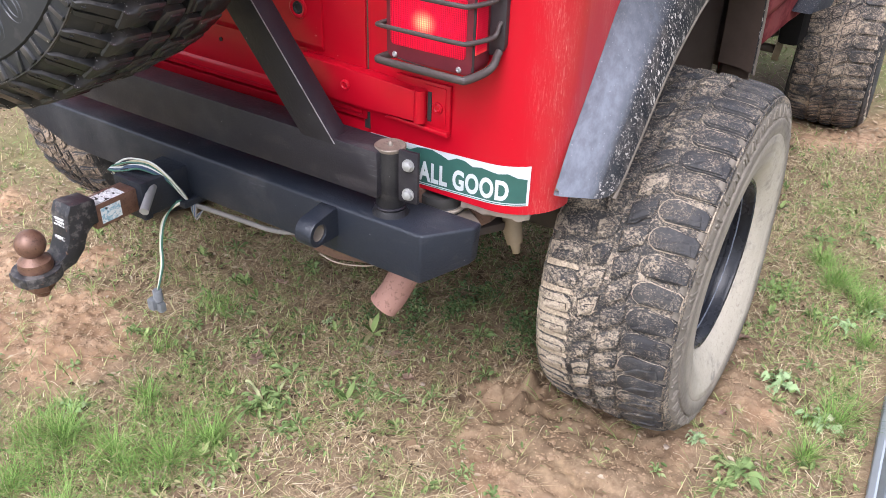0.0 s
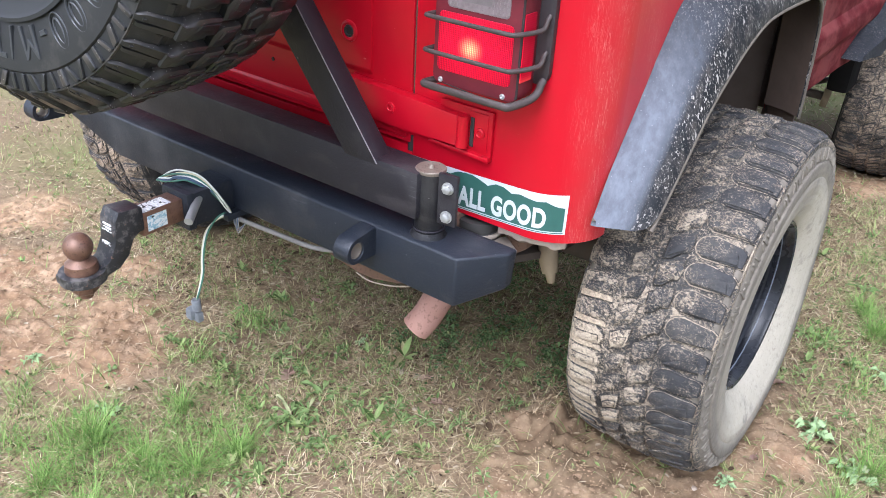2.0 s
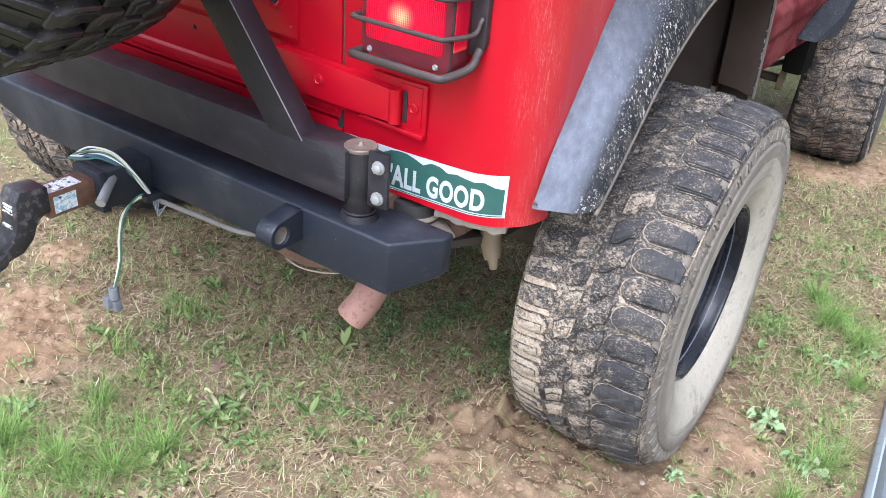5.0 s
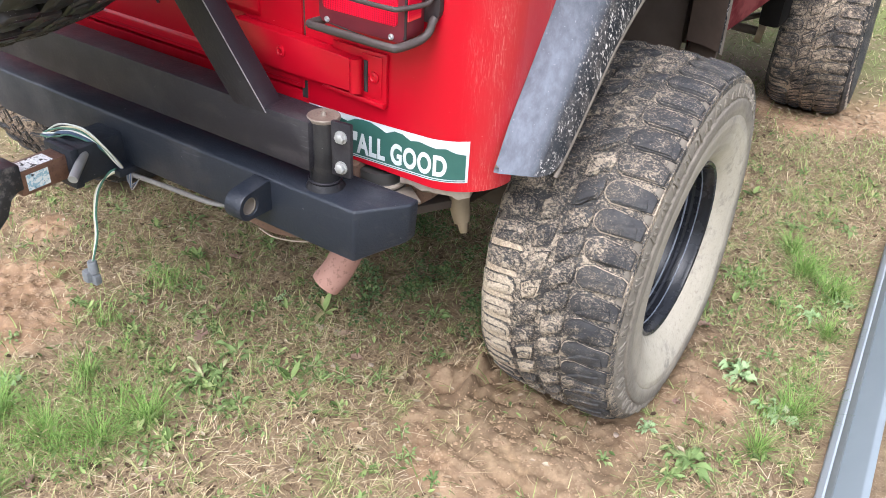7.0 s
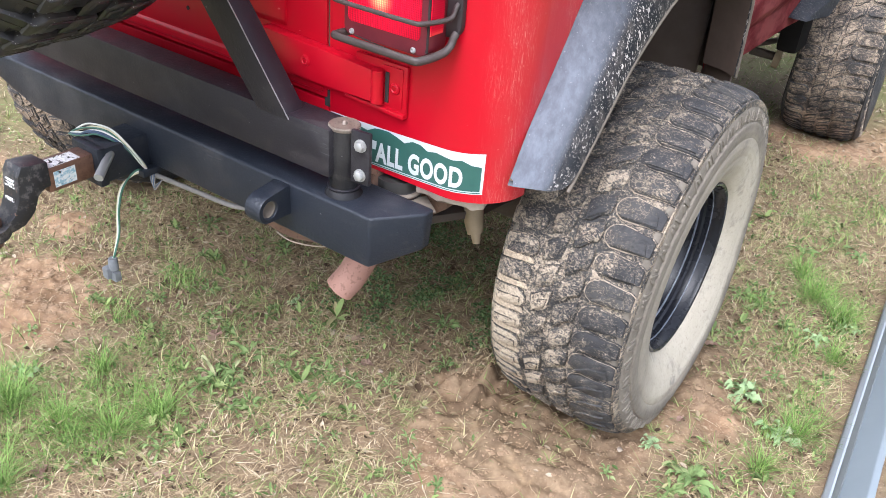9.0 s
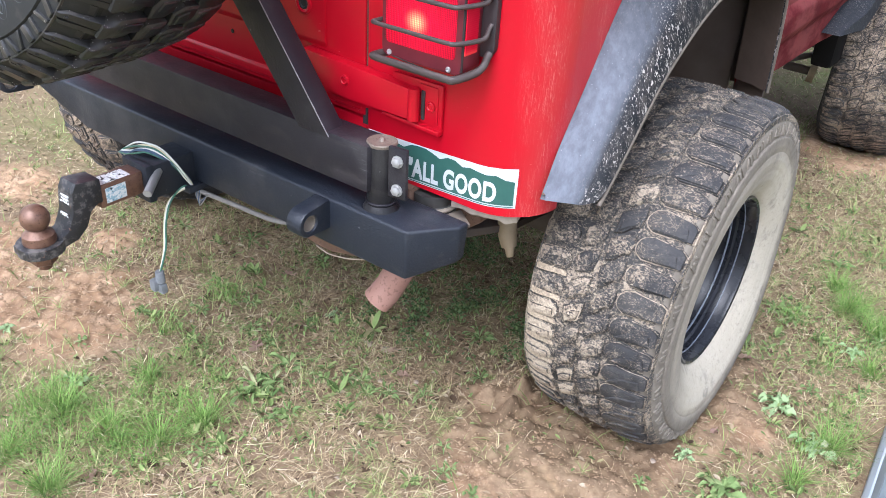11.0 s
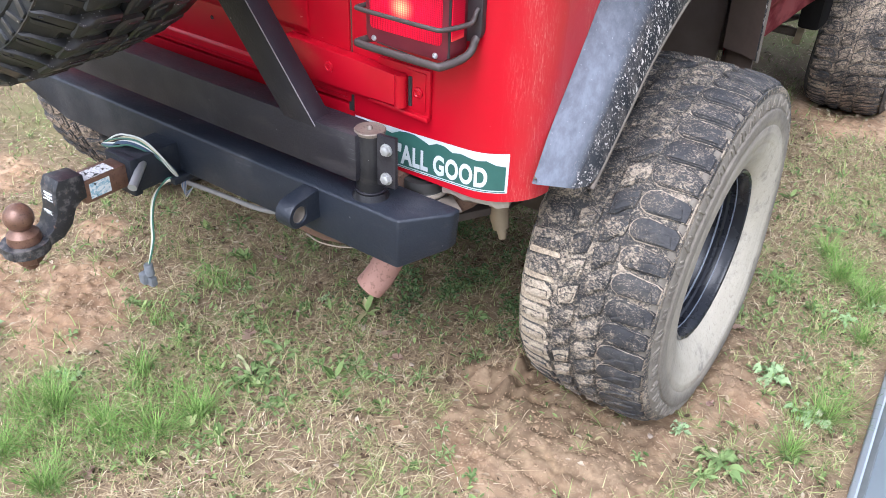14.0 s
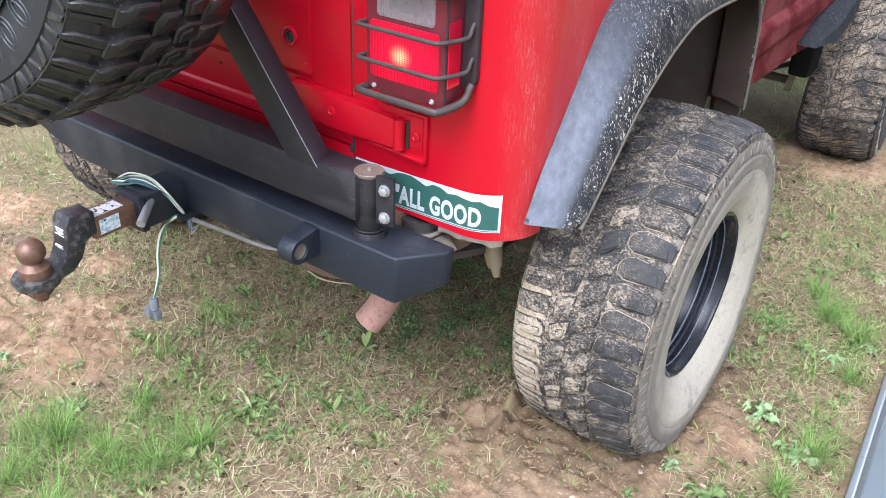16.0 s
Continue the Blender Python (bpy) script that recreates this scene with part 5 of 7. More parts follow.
# ---- trailer wiring ----
wiring = part("trailer_wiring", tube(B(), curve_points([(-0.005, -0.142, 0.524), (0.03, -0.115, 0.506), (0.088, -0.092, 0.492), (0.192, -0.088, 0.496), (0.245, -0.07, 0.500), (0.31, -0.04, 0.51)], 6), 0.0055, 10), LOOM, car, "loose trailer wiring with a grey loom and bare plug")
rng = random.Random(5)
for mt, off, nm in ((W_WHITE, 0.0, "wire"), (W_GREEN, 0.004, "wire"), (W_YELLOW, 0.008, "wire"), (W_BLUE, -0.004, "wire"), (W_BLUE, -0.007, "wire"), (W_WHITE, 0.011, "wire"), (W_GREEN, -0.010, "wire")):
    j = lambda s=0.004: rng.uniform(-s, s)
    up = [(-0.175 + j(), -0.185, 0.560 + j()), (-0.160, -0.200 + off * 0.5, 0.581 + j(0.002)), (-0.120 + j(0.007), -0.203 + off * 0.9, 0.598 + off * 0.8), (-0.085 + j(0.007), -0.202 + off * 1.1, 0.612 + off * 0.7), (-0.040 + off * 0.9, -0.198 + off * 0.9, 0.619 + off * 0.5), (-0.004 + off * 0.6, -0.180 + off * 0.4, 0.596 + j(0.002)), (0.004 + off * 0.5, -0.156 + j(), 0.556 + j()), (0.004, -0.140, 0.526)]
    bm = tube(B(), curve_points(up, 7), 0.0019, 8)
    part(nm, bm, mt, wiring)
for mt, off in ((W_WHITE, 0.0), (W_GREEN, 0.0032), (W_YELLOW, -0.003)):
    down = [(0.004, -0.139, 0.524 + off), (-0.004, -0.165, 0.530 + off), (-0.018 + off, -0.192, 0.500), (-0.024 + off, -0.205, 0.450), (-0.021 + off, -0.214, 0.400), (-0.026 + off * 0.5, -0.224, 0.358), (-0.030, -0.231, 0.334)]
    part("hanging_wire", tube(B(), curve_points(down, 7), 0.0021, 8), mt, wiring)
bm = B()
lathe(bm, [(0.318, 0.0085), (0.316, 0.010), (0.290, 0.0105), (0.288, 0.006)], 14, "z", (-0.030, -0.232, 0.020))
box(bm, -0.049, -0.029, -0.250, -0.230, 0.288, 0.316, 0.005)
box(bm, -0.041, -0.017, -0.240, -0.224, 0.282, 0.306, 0.004)
part("plug", bm, PLUG, wiring, "grey four-way plug")
for k in range(5):
    bm = tube(B(), curve_points([(0.004 + k * 0.004, -0.135, 0.522), (0.012 + k * 0.005, -0.142 - k * 0.002, 0.508 - k * 0.003), (0.020 + k * 0.006, -0.136, 0.496 + k * 0.006)], 5), 0.0012, 6)
    part("frayed_strand", bm, W_BLUE if k % 2 else LOOM, wiring)

# ---- under the tail ----
bm = B()
for sgn in (1, -1):
    box(bm, sgn * 0.47 - 0.04, sgn * 0.47 + 0.04, -0.018, 2.9, 0.535, 0.655, 0.008)
box(bm, -0.43, 0.43, 0.0, 0.07, 0.545, 0.645, 0.006)
part("chassis_frame", bm, FRAMERUST, car, "rusty brown chassis rails")
bm = B()
prism(bm, [(0.10, 0.532), (0.16, 0.487), (0.228, 0.464), (0.293, 0.456), (0.334, 0.457), (0.40, 0.473), (0.446, 0.491), (0.478, 0.515), (0.478, 0.532)], "y", -0.052, 0.03, 0.005)
part("lower_crossmember", bm, FRAMERUST, car, "rusty lower crossmember")
bm = B()
tube(bm, curve_points([(0.290, -0.054, 0.457), (0.33, -0.056, 0.453), (0.39, -0.056, 0.466), (0.44, -0.055, 0.487), (0.47, -0.05, 0.512)], 6), 0.0016, 6)
part("brake_line", bm, plain("tan_line", (0.30, 0.235, 0.18), (0.45, 0.37, 0.29)), car)
bm = B()
prism(bm, [(0.590, 0.565), (0.632, 0.60), (0.632, 0.648), (0.575, 0.648)], "y", 0.05, 0.12, 0.005)
part("frame_horn", bm, FRAMERUST, car, "rusty body bracket")
tip = curve_points([(0.388, 0.030, 0.315), (0.405, 0.052, 0.350), (0.420, 0.090, 0.410), (0.420, 0.16, 0.460), (0.40, 0.35, 0.485), (0.40, 0.9, 0.49)], 6)
part("exhaust_pipe", tube(B(), tip, 0.0335, 24, wall=0.004), PIPERUST, car, "pinkish rusty exhaust tail pipe")
bm = B()
tube(bm, [(0.612, 0.20, 0.472), (0.602, 0.205, 0.497), (0.557, 0.24, 0.66)], [0.017, 0.021, 0.021], 20)
tube(bm, [(0.619, 0.197, 0.452), (0.612, 0.20, 0.475)], [0.008, 0.012], 14)
part("shock_absorber", bm, SHOCK, car, "tan dusty shock absorber")
bm = B()
lathe(bm, [(0.600, 0.040), (0.606, 0.047), (0.620, 0.047), (0.624, 0.040), (0.645, 0.040)], 30, "z", (0.530, 0.03, 0))
mnt = part("body_mount", bm, plain("black_mount_rubber", (0.03, 0.03, 0.03), (0.06, 0.055, 0.05)), car, "rubber body mount with a pale rim")
bm = B()
lathe(bm, [(0.615, 0.0475), (0.6185, 0.049), (0.6225, 0.0475)], 30, "z", (0.530, 0.03, 0))
part("mount_rim", bm, MUDCAKE, mnt, "pale muddy rim")
bm = B()
prism(bm, [(0.565, 0.02), (0.615, -0.005), (0.632, 0.015), (0.585, 0.05)], "z", 0.606, 0.611, 0.001)
part("mount_tab", bm, BORE, mnt)
bm = B()
pts = [(0.585, 0.012)] + [(skin(s, -0.014).x, skin(s, -0.014).y) for s in (0.62, 0.66, 0.70, 0.735)] + [(0.70, 0.09), (0.66, 0.085), (0.60, 0.05)]
prism(bm, pts, "z", 0.636, 0.650, 0.004)
bmesh.ops.subdivide_edges(bm, edges=bm.edges[:], cuts=2)
for v in bm.verts:
    if v.co.z < 0.645:
        v.co.z -= 0.012 * max(0.0, noise.noise(v.co * 42) + 0.25)
part("mud_lip", bm, MUDCAKE, car, "pale caked mud under the tub corner")
bm = B()
lathe(bm, [(-0.72, 0.040), (-0.16, 0.040), (-0.12, 0.10), (0.06, 0.12), (0.12, 0.05), (0.72, 0.040)], 24, "x", (0, YC, 0.40))
part("rear_axle", bm, LINER, car, "dark dirty rear axle")
bm = B()
lathe(bm, [(-0.70, 0.035), (0.69, 0.035)], 20, "x", (0, YC + 2.23, 0.37))
part("front_axle", bm, LINER, car)
bm = B()
box(bm, -0.36, 0.36, 0.09, 0.33, 0.46, 0.68, 0.03)
part("fuel_tank", bm, LINER, car, "dark fuel tank skid")
for sgn in (1, -1):
    bm = B()
    prism(bm, [(-0.05, 0.60), (0.25, 0.50), (0.5, 0.47), (0.75, 0.50), (1.05, 0.60), (1.05, 0.582), (0.75, 0.482), (0.5, 0.452), (0.25, 0.482), (-0.05, 0.582)], "x", sgn * 0.56 - 0.03, sgn * 0.56 + 0.03, 0.003)
    part("leaf_spring", bm, LINER, car)

# ---- front quarter beyond the rear wheel ----
for sgn in (1, -1):
    bm = B()
    prism(bm, [(sgn * 0.754, 0.815), (sgn * 0.776, 0.785), (sgn * 0.778, 0.735), (sgn * 0.754, 0.690)], "y", 1.02, 2.30, 0.006)
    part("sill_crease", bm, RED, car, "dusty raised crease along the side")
    bm = B()
    ff = [(1.80, 0.640), (1.92, 0.678), (2.06, 0.720), (2.18, 0.770), (2.29, 0.845), (2.40, 0.93), (2.60, 1.0), (2.90, 1.01), (3.2, 0.96), (3.38, 0.80)]
    dust = bm.verts.layers.float.new("dust")
    rows = [[], [], [], []]
    for y, z in [(p.y, p.z) for p in curve_points([(0, *q) for q in ff], 5)]:
        grow = min(1.0, max(0.0, (y - 1.80) / 0.22))
        for r, (x, dz) in zip(rows, ((0.74, 0.0), (0.79, -0.006), (0.835, -0.030), (0.842, -0.085))):
            v = bm.verts.new((sgn * (0.74 + (x - 0.74) * (0.75 + 0.25 * grow)), y, z + dz * grow))
            v[dust] = 0.32 * max(0.0, 1.0 - max(0.0, y - 2.15) / 0.4)
            r.append(v)
    for A, C in zip(rows, rows[1:]):
        for i in range(len(A) - 1):
            bm.faces.new((A[i], A[i + 1], C[i + 1], C[i]))
    bmesh.ops.solidify(bm, geom=bm.faces[:], thickness=0.02)
    part("front_flare", bm, FLARE, car, "mud-spattered black front wheel flare")
    bm = B()
    prism(bm, [(2.40, 0.62), (2.5, 1.22), (3.45, 1.2), (3.5, 0.95), (3.3, 0.95), (2.9, 1.02), (2.5, 0.98)], "x", sgn * 0.52, sgn * 0.74, 0.01)
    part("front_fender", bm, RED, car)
bm = B()
tube(bm, curve_points([(0.30, 1.6, 0.44), (0.50, 2.1, 0.40), (0.60, 2.55, 0.36)], 5), 0.012, 12)
part("control_arm", bm, LINER, car, "dark suspension link")
bm = B()
tube(bm, [(0.600, 2.50, 0.300), (0.627, 2.505, 0.297)], 0.045, 24)
part("link_bush", bm, SHOCK, car, "tan muddy link bush")
part("link_stub", tube(B(), [(0.50, 2.49, 0.305), (0.600, 2.50, 0.300)], 0.018, 16), LINER, car)
# near-black block, its colour standing for the unlit void by the front wheel
bm = B()
box(bm, 0.665, 0.745, 2.16, 2.31, 0.42, 0.90, 0.02)
part("inner_fender", bm, plain("unlit_inner_fender", (0.006, 0.006, 0.006), (0.014, 0.012, 0.011), 20, 0.9, spec=0.08), car, "inner fender, blackened to stand for the unlit void")
bm = B()
box(bm, -0.55, 0.55, 2.45, 3.45, 0.66, 1.18, 0.04)
part("engine_bay", bm, RED, car)


# ---- ground: one sheet to the horizon ----
GRAIN = np.random.RandomState(7).rand(64, 64)


def vnoise(x, y, s):
    x, y = np.asarray(x, float) * s + 31.7, np.asarray(y, float) * s + 17.3
    i, j = np.floor(x).astype(int), np.floor(y).astype(int)
    u, v = x - i, y - j
    u, v = u * u * (3 - 2 * u), v * v * (3 - 2 * v)
    g = lambda a, b: GRAIN[a % 64, b % 64]
    return (g(i, j) * (1 - u) + g(i + 1, j) * u) * (1 - v) + (g(i, j + 1) * (1 - u) + g(i + 1, j + 1) * u) * v


def bell(x, y, cx, cy, rx, ry=None):
    return np.exp(-(((x - cx) / rx) ** 2 + ((y - cy) / (ry or rx)) ** 2))


def height(x, y):
    x, y = np.asarray(x, float), np.asarray(y, float)
    near = np.exp(-((x * x + y * y) / 90.0))
    h = 0.030 * (vnoise(x, y, 1.1) - 0.5) + 0.020 * (vnoise(x, y, 4.3) - 0.5) + 0.011 * (vnoise(x, y, 13) - 0.5) + 0.007 * (vnoise(x, y, 37) - 0.5) + 0.0055 * (vnoise(x + 2, y, 73) - 0.5)
    h = h * (0.35 + 0.65 * near) + (1 - near) * 0.25 * (vnoise(x, y, 0.07) - 0.5)
    # soft soil pressed down by the rear tyre, with a low rim beside it
    for cx, cy, sink in ((0.8585, 0.5, 0.012), (-0.866, 0.5, 0.012), (0.835, 2.73, 0.042), (-0.84, 2.73, 0.042)):
        press = bell(x, y, cx, cy, 0.19, 0.26)
        h = h * (1 - 0.8 * press) - sink * press
    track = np.exp(-((x - 0.86) / 0.15) ** 4) * (y < 0.75) * (y > -0.35) * np.clip((0.75 - y) / 0.2, 0, 1) * np.clip((y + 0.35) / 0.3, 0, 1)
    h = h - 0.010 * track + 0.0035 * track * np.sin(y * 105)
    crumble = sum_bare(x, y) * (0.026 * np.abs(vnoise(x, y, 21) - 0.5) + 0.022 * np.abs(vnoise(x, y, 46) - 0.5) + 0.008 * vnoise(x, y, 82) + 0.016 * (vnoise(x + 2, y, 8.5) - 0.5))
    h = h + crumble + 0.030 * bell(x, y, 0.615, 0.30, 0.055, 0.16) * (0.4 + 1.2 * vnoise(x, y, 19))
    # crumbled ridges thrown up beside the contact patch
    wob = 0.05 * (vnoise(x, y, 6) - 0.5)
    for cx, amp in ((0.665, 0.034), (0.71, 0.020), (0.59, 0.022)):
        h = h + amp * np.exp(-((x - cx + wob + 0.10 * (y - 0.2)) / 0.016) ** 2) * bell(y, y * 0, 0.26, 0, 0.16, 1) * (0.3 + 1.4 * vnoise(x, y, 24))
    prints = bell(x, y, 0.64, 0.24, 0.13, 0.09) + 0.7 * bell(x, y, 0.80, 0.20, 0.12, 0.05)
    h = h + prints * (0.013 * np.sin((x * 0.75 - y * 0.66) * 105 + 5 * vnoise(x, y, 9)) * (0.35 + vnoise(x, y, 17)) + 0.016 * (vnoise(x + 5, y, 30) - 0.5))
    h = h + 0.014 * bell(x, y, 1.05, 0.62, 0.05, 0.2) + 0.0045 * bell(x, y, 1.06, 0.72, 0.07, 0.13) * np.sin(y * 130)
    h = h + 0.012 * bell(x, y, 0.92, 0.16, 0.10, 0.05)
    return h


def spread(lo, hi, step, far):
    a = list(np.arange(lo, hi + 1e-6, step))
    s = step
    while a[-1] < far:
        s *= 1.22
        a.append(a[-1] + s)
    s = step
    while a[0] > -far:
        s *= 1.22
        a.insert(0, a[0] - s)
    return np.array(a)


BARE = [(-0.62, -0.36, 0.16), (-0.41, -0.24, 0.16), (-0.52, -0.16, 0.14), (-0.90, -0.08, 0.13), (-0.84, -0.27, 0.15), (-1.30, 0.06, 0.15), (-0.72, 0.06, 0.07), (-1.05, -0.22, 0.12), (0.66, 0.20, 0.10), (0.80, 0.10, 0.13), (0.95, 0.16, 0.12), (0.72, 0.0, 0.09), (0.58, 0.22, 0.06), (1.04, 0.60, 0.08), (0.98, 0.30, 0.08), (0.86, 0.5, 0.26), (1.02, 0.75, 0.06), (0.93, 2.55, 0.22), (1.12, 2.65, 0.20), (0.75, 2.48, 0.14), (0.86, 2.33, 0.08), (1.12, 0.55, 0.06), (0.62, 0.08, 0.06)]


def sum_bare(x, y):
    f = np.zeros_like(x)
    for cx, cy, r in BARE:
        f = np.maximum(f, bell(x, y, cx, cy, r))
    return f


gx, gy = spread(-1.6, 1.5, 0.0085, 400), spread(-0.8, 1.6, 0.0085, 400)
GX, GY = np.meshgrid(gx, gy, indexing="ij")
GZ = height(GX, GY)
nx, ny = GX.shape
verts = np.stack([GX, GY, GZ], -1).reshape(-1, 3)
ids = np.arange(nx * ny).reshape(nx, ny)
quads = np.stack([ids[:-1, :-1], ids[1:, :-1], ids[1:, 1:], ids[:-1, 1:]], -1).reshape(-1, 4)
me = bpy.data.meshes.new("ground")
me.from_pydata(verts.tolist(), [], quads.tolist())
me.polygons.foreach_set("use_smooth", np.ones(len(quads), bool))
damp = me.attributes.new("damp", "FLOAT", "POINT")
DM = np.clip(0.75 * np.exp(-(((GX - 0.86) / 0.24) ** 4)) * (GY < 0.9) * (GY > 0.02) * np.clip((GY - 0.02) / 0.25, 0, 1) + 0.7 * bell(GX, GY, 0.62, 0.42, 0.10, 0.2) + 0.6 * bell(GX, GY, 1.04, 0.66, 0.09, 0.2) + 0.9 * bell(GX, GY, 0.76, 0.14, 0.30, 0.22), 0, 1) * (0.55 + 0.6 * vnoise(GX, GY, 9))
damp.data.foreach_set("value", np.clip(DM, 0, 1).astype(np.float32).ravel())
far = me.attributes.new("far", "FLOAT", "POINT")
far.data.foreach_set("value", np.maximum(np.clip((np.maximum(abs(GX + 0.4) - 1.7, abs(GY - 0.9) - 1.7)) / 0.8, 0, 1), 0.6 * bell(GX, GY, -1.6, 0.55, 0.45, 0.35)).astype(np.float32).ravel())
bare = me.attributes.new("bare", "FLOAT", "POINT")
bare.data.foreach_set("value", np.clip(sum_bare(GX, GY), 0, 1).astype(np.float32).ravel())
me.materials.append(SOILM)
tagged(new("ground", me), "dry tan clay ground with sparse grass and tyre ruts", "ground", kind="structure")

# ---- grass and litter ----
RS = np.random.RandomState(11)


def keep_off(x, y):
    """Places under the tyres and the rail stay bare."""
    out = np.zeros_like(x, bool)
    for cx, cy in ((0.8585, 0.5), (-0.866, 0.5), (0.835, 2.73), (-0.84, 2.73)):
        out |= (abs(x - cx) < 0.16) & (abs(y - cy) < 0.16)
    out |= (x > 1.40 - 0.047 * y) & (x < 1.52 - 0.047 * y) & (y > -0.7)
    return out


LUSH = [(-0.134, -0.44, 0.11), (-0.18, -0.50, 0.10), (0.03, -0.39, 0.12), (0.124, -0.28, 0.10), (0.03, -0.25, 0.12), (-0.05, -0.55, 0.20), (-0.26, -0.60, 0.12), (0.15, -0.10, 0.11), (0.14, 0.0, 0.10), (-0.20, 0.09, 0.07), (0.0, -0.10, 0.12), (-0.325, -0.119, 0.06), (-0.21, -0.006, 0.07), (0.04, 0.02, 0.09), (0.13, -0.03, 0.10), (0.26, -0.13, 0.06), (0.9, 1.9, 0.2), (1.0, 2.1, 0.15), (1.16, 1.28, 0.13), (1.09, 1.36, 0.10), (1.10, 1.05, 0.12), (1.27, 0.66, 0.09), (1.18, 0.92, 0.10), (1.20, 0.30, 0.10), (1.05, 1.9, 0.35), (1.28, 1.25, 0.12), (-1.5, 0.75, 0.4)]


def field(x, y, blobs, power=1.0):
    f = np.zeros_like(x)
    for cx, cy, r in blobs:
        f = np.maximum(f, bell(x, y, cx, cy, r))
    return f


def scatter(n, x0, x1, y0, y1, weight):
    """About n places, kept with the chance that weight(x, y) gives."""
    x, y = RS.uniform(x0, x1, n), RS.uniform(y0, y1, n)
    ok = (RS.rand(n) < weight(x, y)) & ~keep_off(x, y)
    return x[ok], y[ok]


def blades(name, x, y, long, wide, lean, mat, label, flat=False, segs=3, lift=0.0, curl=1.0):
    """Tapered, bent blades, one for each place, joined into one mesh."""
    n = len(x)
    z = height(x, y) + lift
    a = RS.uniform(0, 2 * math.pi, n)
    dx, dy = np.cos(a), np.sin(a)
    up = np.sqrt(np.clip(1 - lean ** 2, 0.01, 1))
    bend = RS.uniform(0.2, 1.0, n) * long * 0.5
    swing = RS.uniform(-0.25, 0.25, n) * long * curl
    rows = []
    for k in range(segs + 1):
        t = k / segs
        px = x + dx * (long * lean * t + bend * t * t * (0.15 if flat else 0.8)) - dy * swing * t * t
        py = y + dy * (long * lean * t + bend * t * t * (0.15 if flat else 0.8)) + dx * swing * t * t
        pz = z + (long * up * t * (1 - 0.28 * t) if not flat else 0.003 + 0.006 * RS.rand(n) + long * up * t * (1 - t) * 0.6)
        if flat:
            pz = np.maximum(pz, height(px, py) + 0.002)
        w = wide * (1 - t) ** 0.7 * 0.5 if k < segs else np.zeros(n)
        if k < segs:
            rows.append(np.stack([px - dy * w, py + dx * w, pz], -1))
            rows.append(np.stack([px + dy * w, py - dx * w, pz], -1))
        else:
            rows.append(np.stack([px, py, pz], -1))
    per = 2 * segs + 1
    vs = np.stack(rows, 1).reshape(-1, 3)
    base = np.arange(n)[:, None] * per
    tris = []
    for k in range(segs - 1):
        tris += [[2 * k, 2 * k + 1, 2 * k + 3], [2 * k, 2 * k + 3, 2 * k + 2]]
    tris.append([2 * segs - 2, 2 * segs - 1, 2 * segs])
    fs = (base[:, None, :] + np.array(tris)[None]).reshape(-1, 3)
    me = bpy.data.meshes.new(name)
    me.from_pydata(vs.tolist(), [], fs.tolist())
    me.materials.append(mat)
    return tagged(new(name, me), label, "grass", kind="stuff")


def open_ground(x, y):
    return np.clip(1 - 1.15 * field(x, y, BARE), 0, 1) * np.clip((x + 2.0) / 1.2, 0.42, 1.0)


def patchy(x, y):
    return np.clip((vnoise(x, y, 5.2) * 0.6 + vnoise(x, y, 15) * 0.5 - 0.30) * 2.4, 0, 1)


# dense tufts of long grass
TUFTS = [(-0.15, -0.43), (-0.19, -0.50), (-0.12, -0.47), (-0.22, -0.44), (0.03, -0.38), (0.06, -0.43), (-0.02, -0.47), (0.125, -0.27), (0.10, -0.31), (0.15, -0.31), (-0.03, -0.54), (-0.28, -0.58), (0.02, -0.28), (-0.09, -0.56), (-0.35, -0.66), (0.08, -0.52), (-0.20, 0.085), (-0.24, 0.06), (1.165, 1.27), (1.20, 1.31), (1.10, 1.36), (1.26, 1.22), (1.30, 1.16), (1.17, 1.03), (1.06, 1.08), (1.29, 0.60), (1.25, 0.56), (1.20, 0.90), (1.16, 1.65), (1.19, 1.92), (1.05, 1.7), (1.3, 1.45), (0.97, 2.1), (-0.21, -0.12), (0.03, -0.17), (0.70, 1.85), (0.62, 1.95), (0.75, 2.0), (0.55, 1.8)]
for cx, cy, r, m in ((-0.12, -0.48, 0.16, 10), (0.06, -0.40, 0.14, 7), (0.03, -0.25, 0.12, 4), (1.18, 1.2, 0.14, 6), (1.25, 0.75, 0.12, 2), (-0.25, -0.62, 0.14, 4)):
    TUFTS += [(cx + RS.normal(0, r * 0.6), cy + RS.normal(0, r * 0.6)) for _ in range(m)]
tx, ty, tl = [], [], []
for i, (cx, cy) in enumerate(TUFTS):
    m = int(RS.uniform(20, 60))
    tx.append(cx + RS.normal(0, 0.017, m))
    ty.append(cy + RS.normal(0, 0.017, m))
    tl.append(RS.uniform(0.05, 0.13, m) * RS.uniform(0.6, 1.1))
tx, ty, tl = map(np.concatenate, (tx, ty, tl))
# a few large arching clumps
CLUMPS = [(-0.138, -0.462, 1.0), (0.136, -0.281, 0.8), (0.042, -0.605, 1.0), (-0.09, -0.266, 0.6), (-0.002, -0.432, 0.8), (0.10, -0.37, 0.7), (-0.11, -0.61, 0.9), (1.264, 0.442, 0.6), (1.30, 0.60, 0.8), (1.17, 1.25, 1.0), (1.27, 1.17, 0.9), (1.11, 1.36, 0.9), (1.30, 0.95, 0.7)]
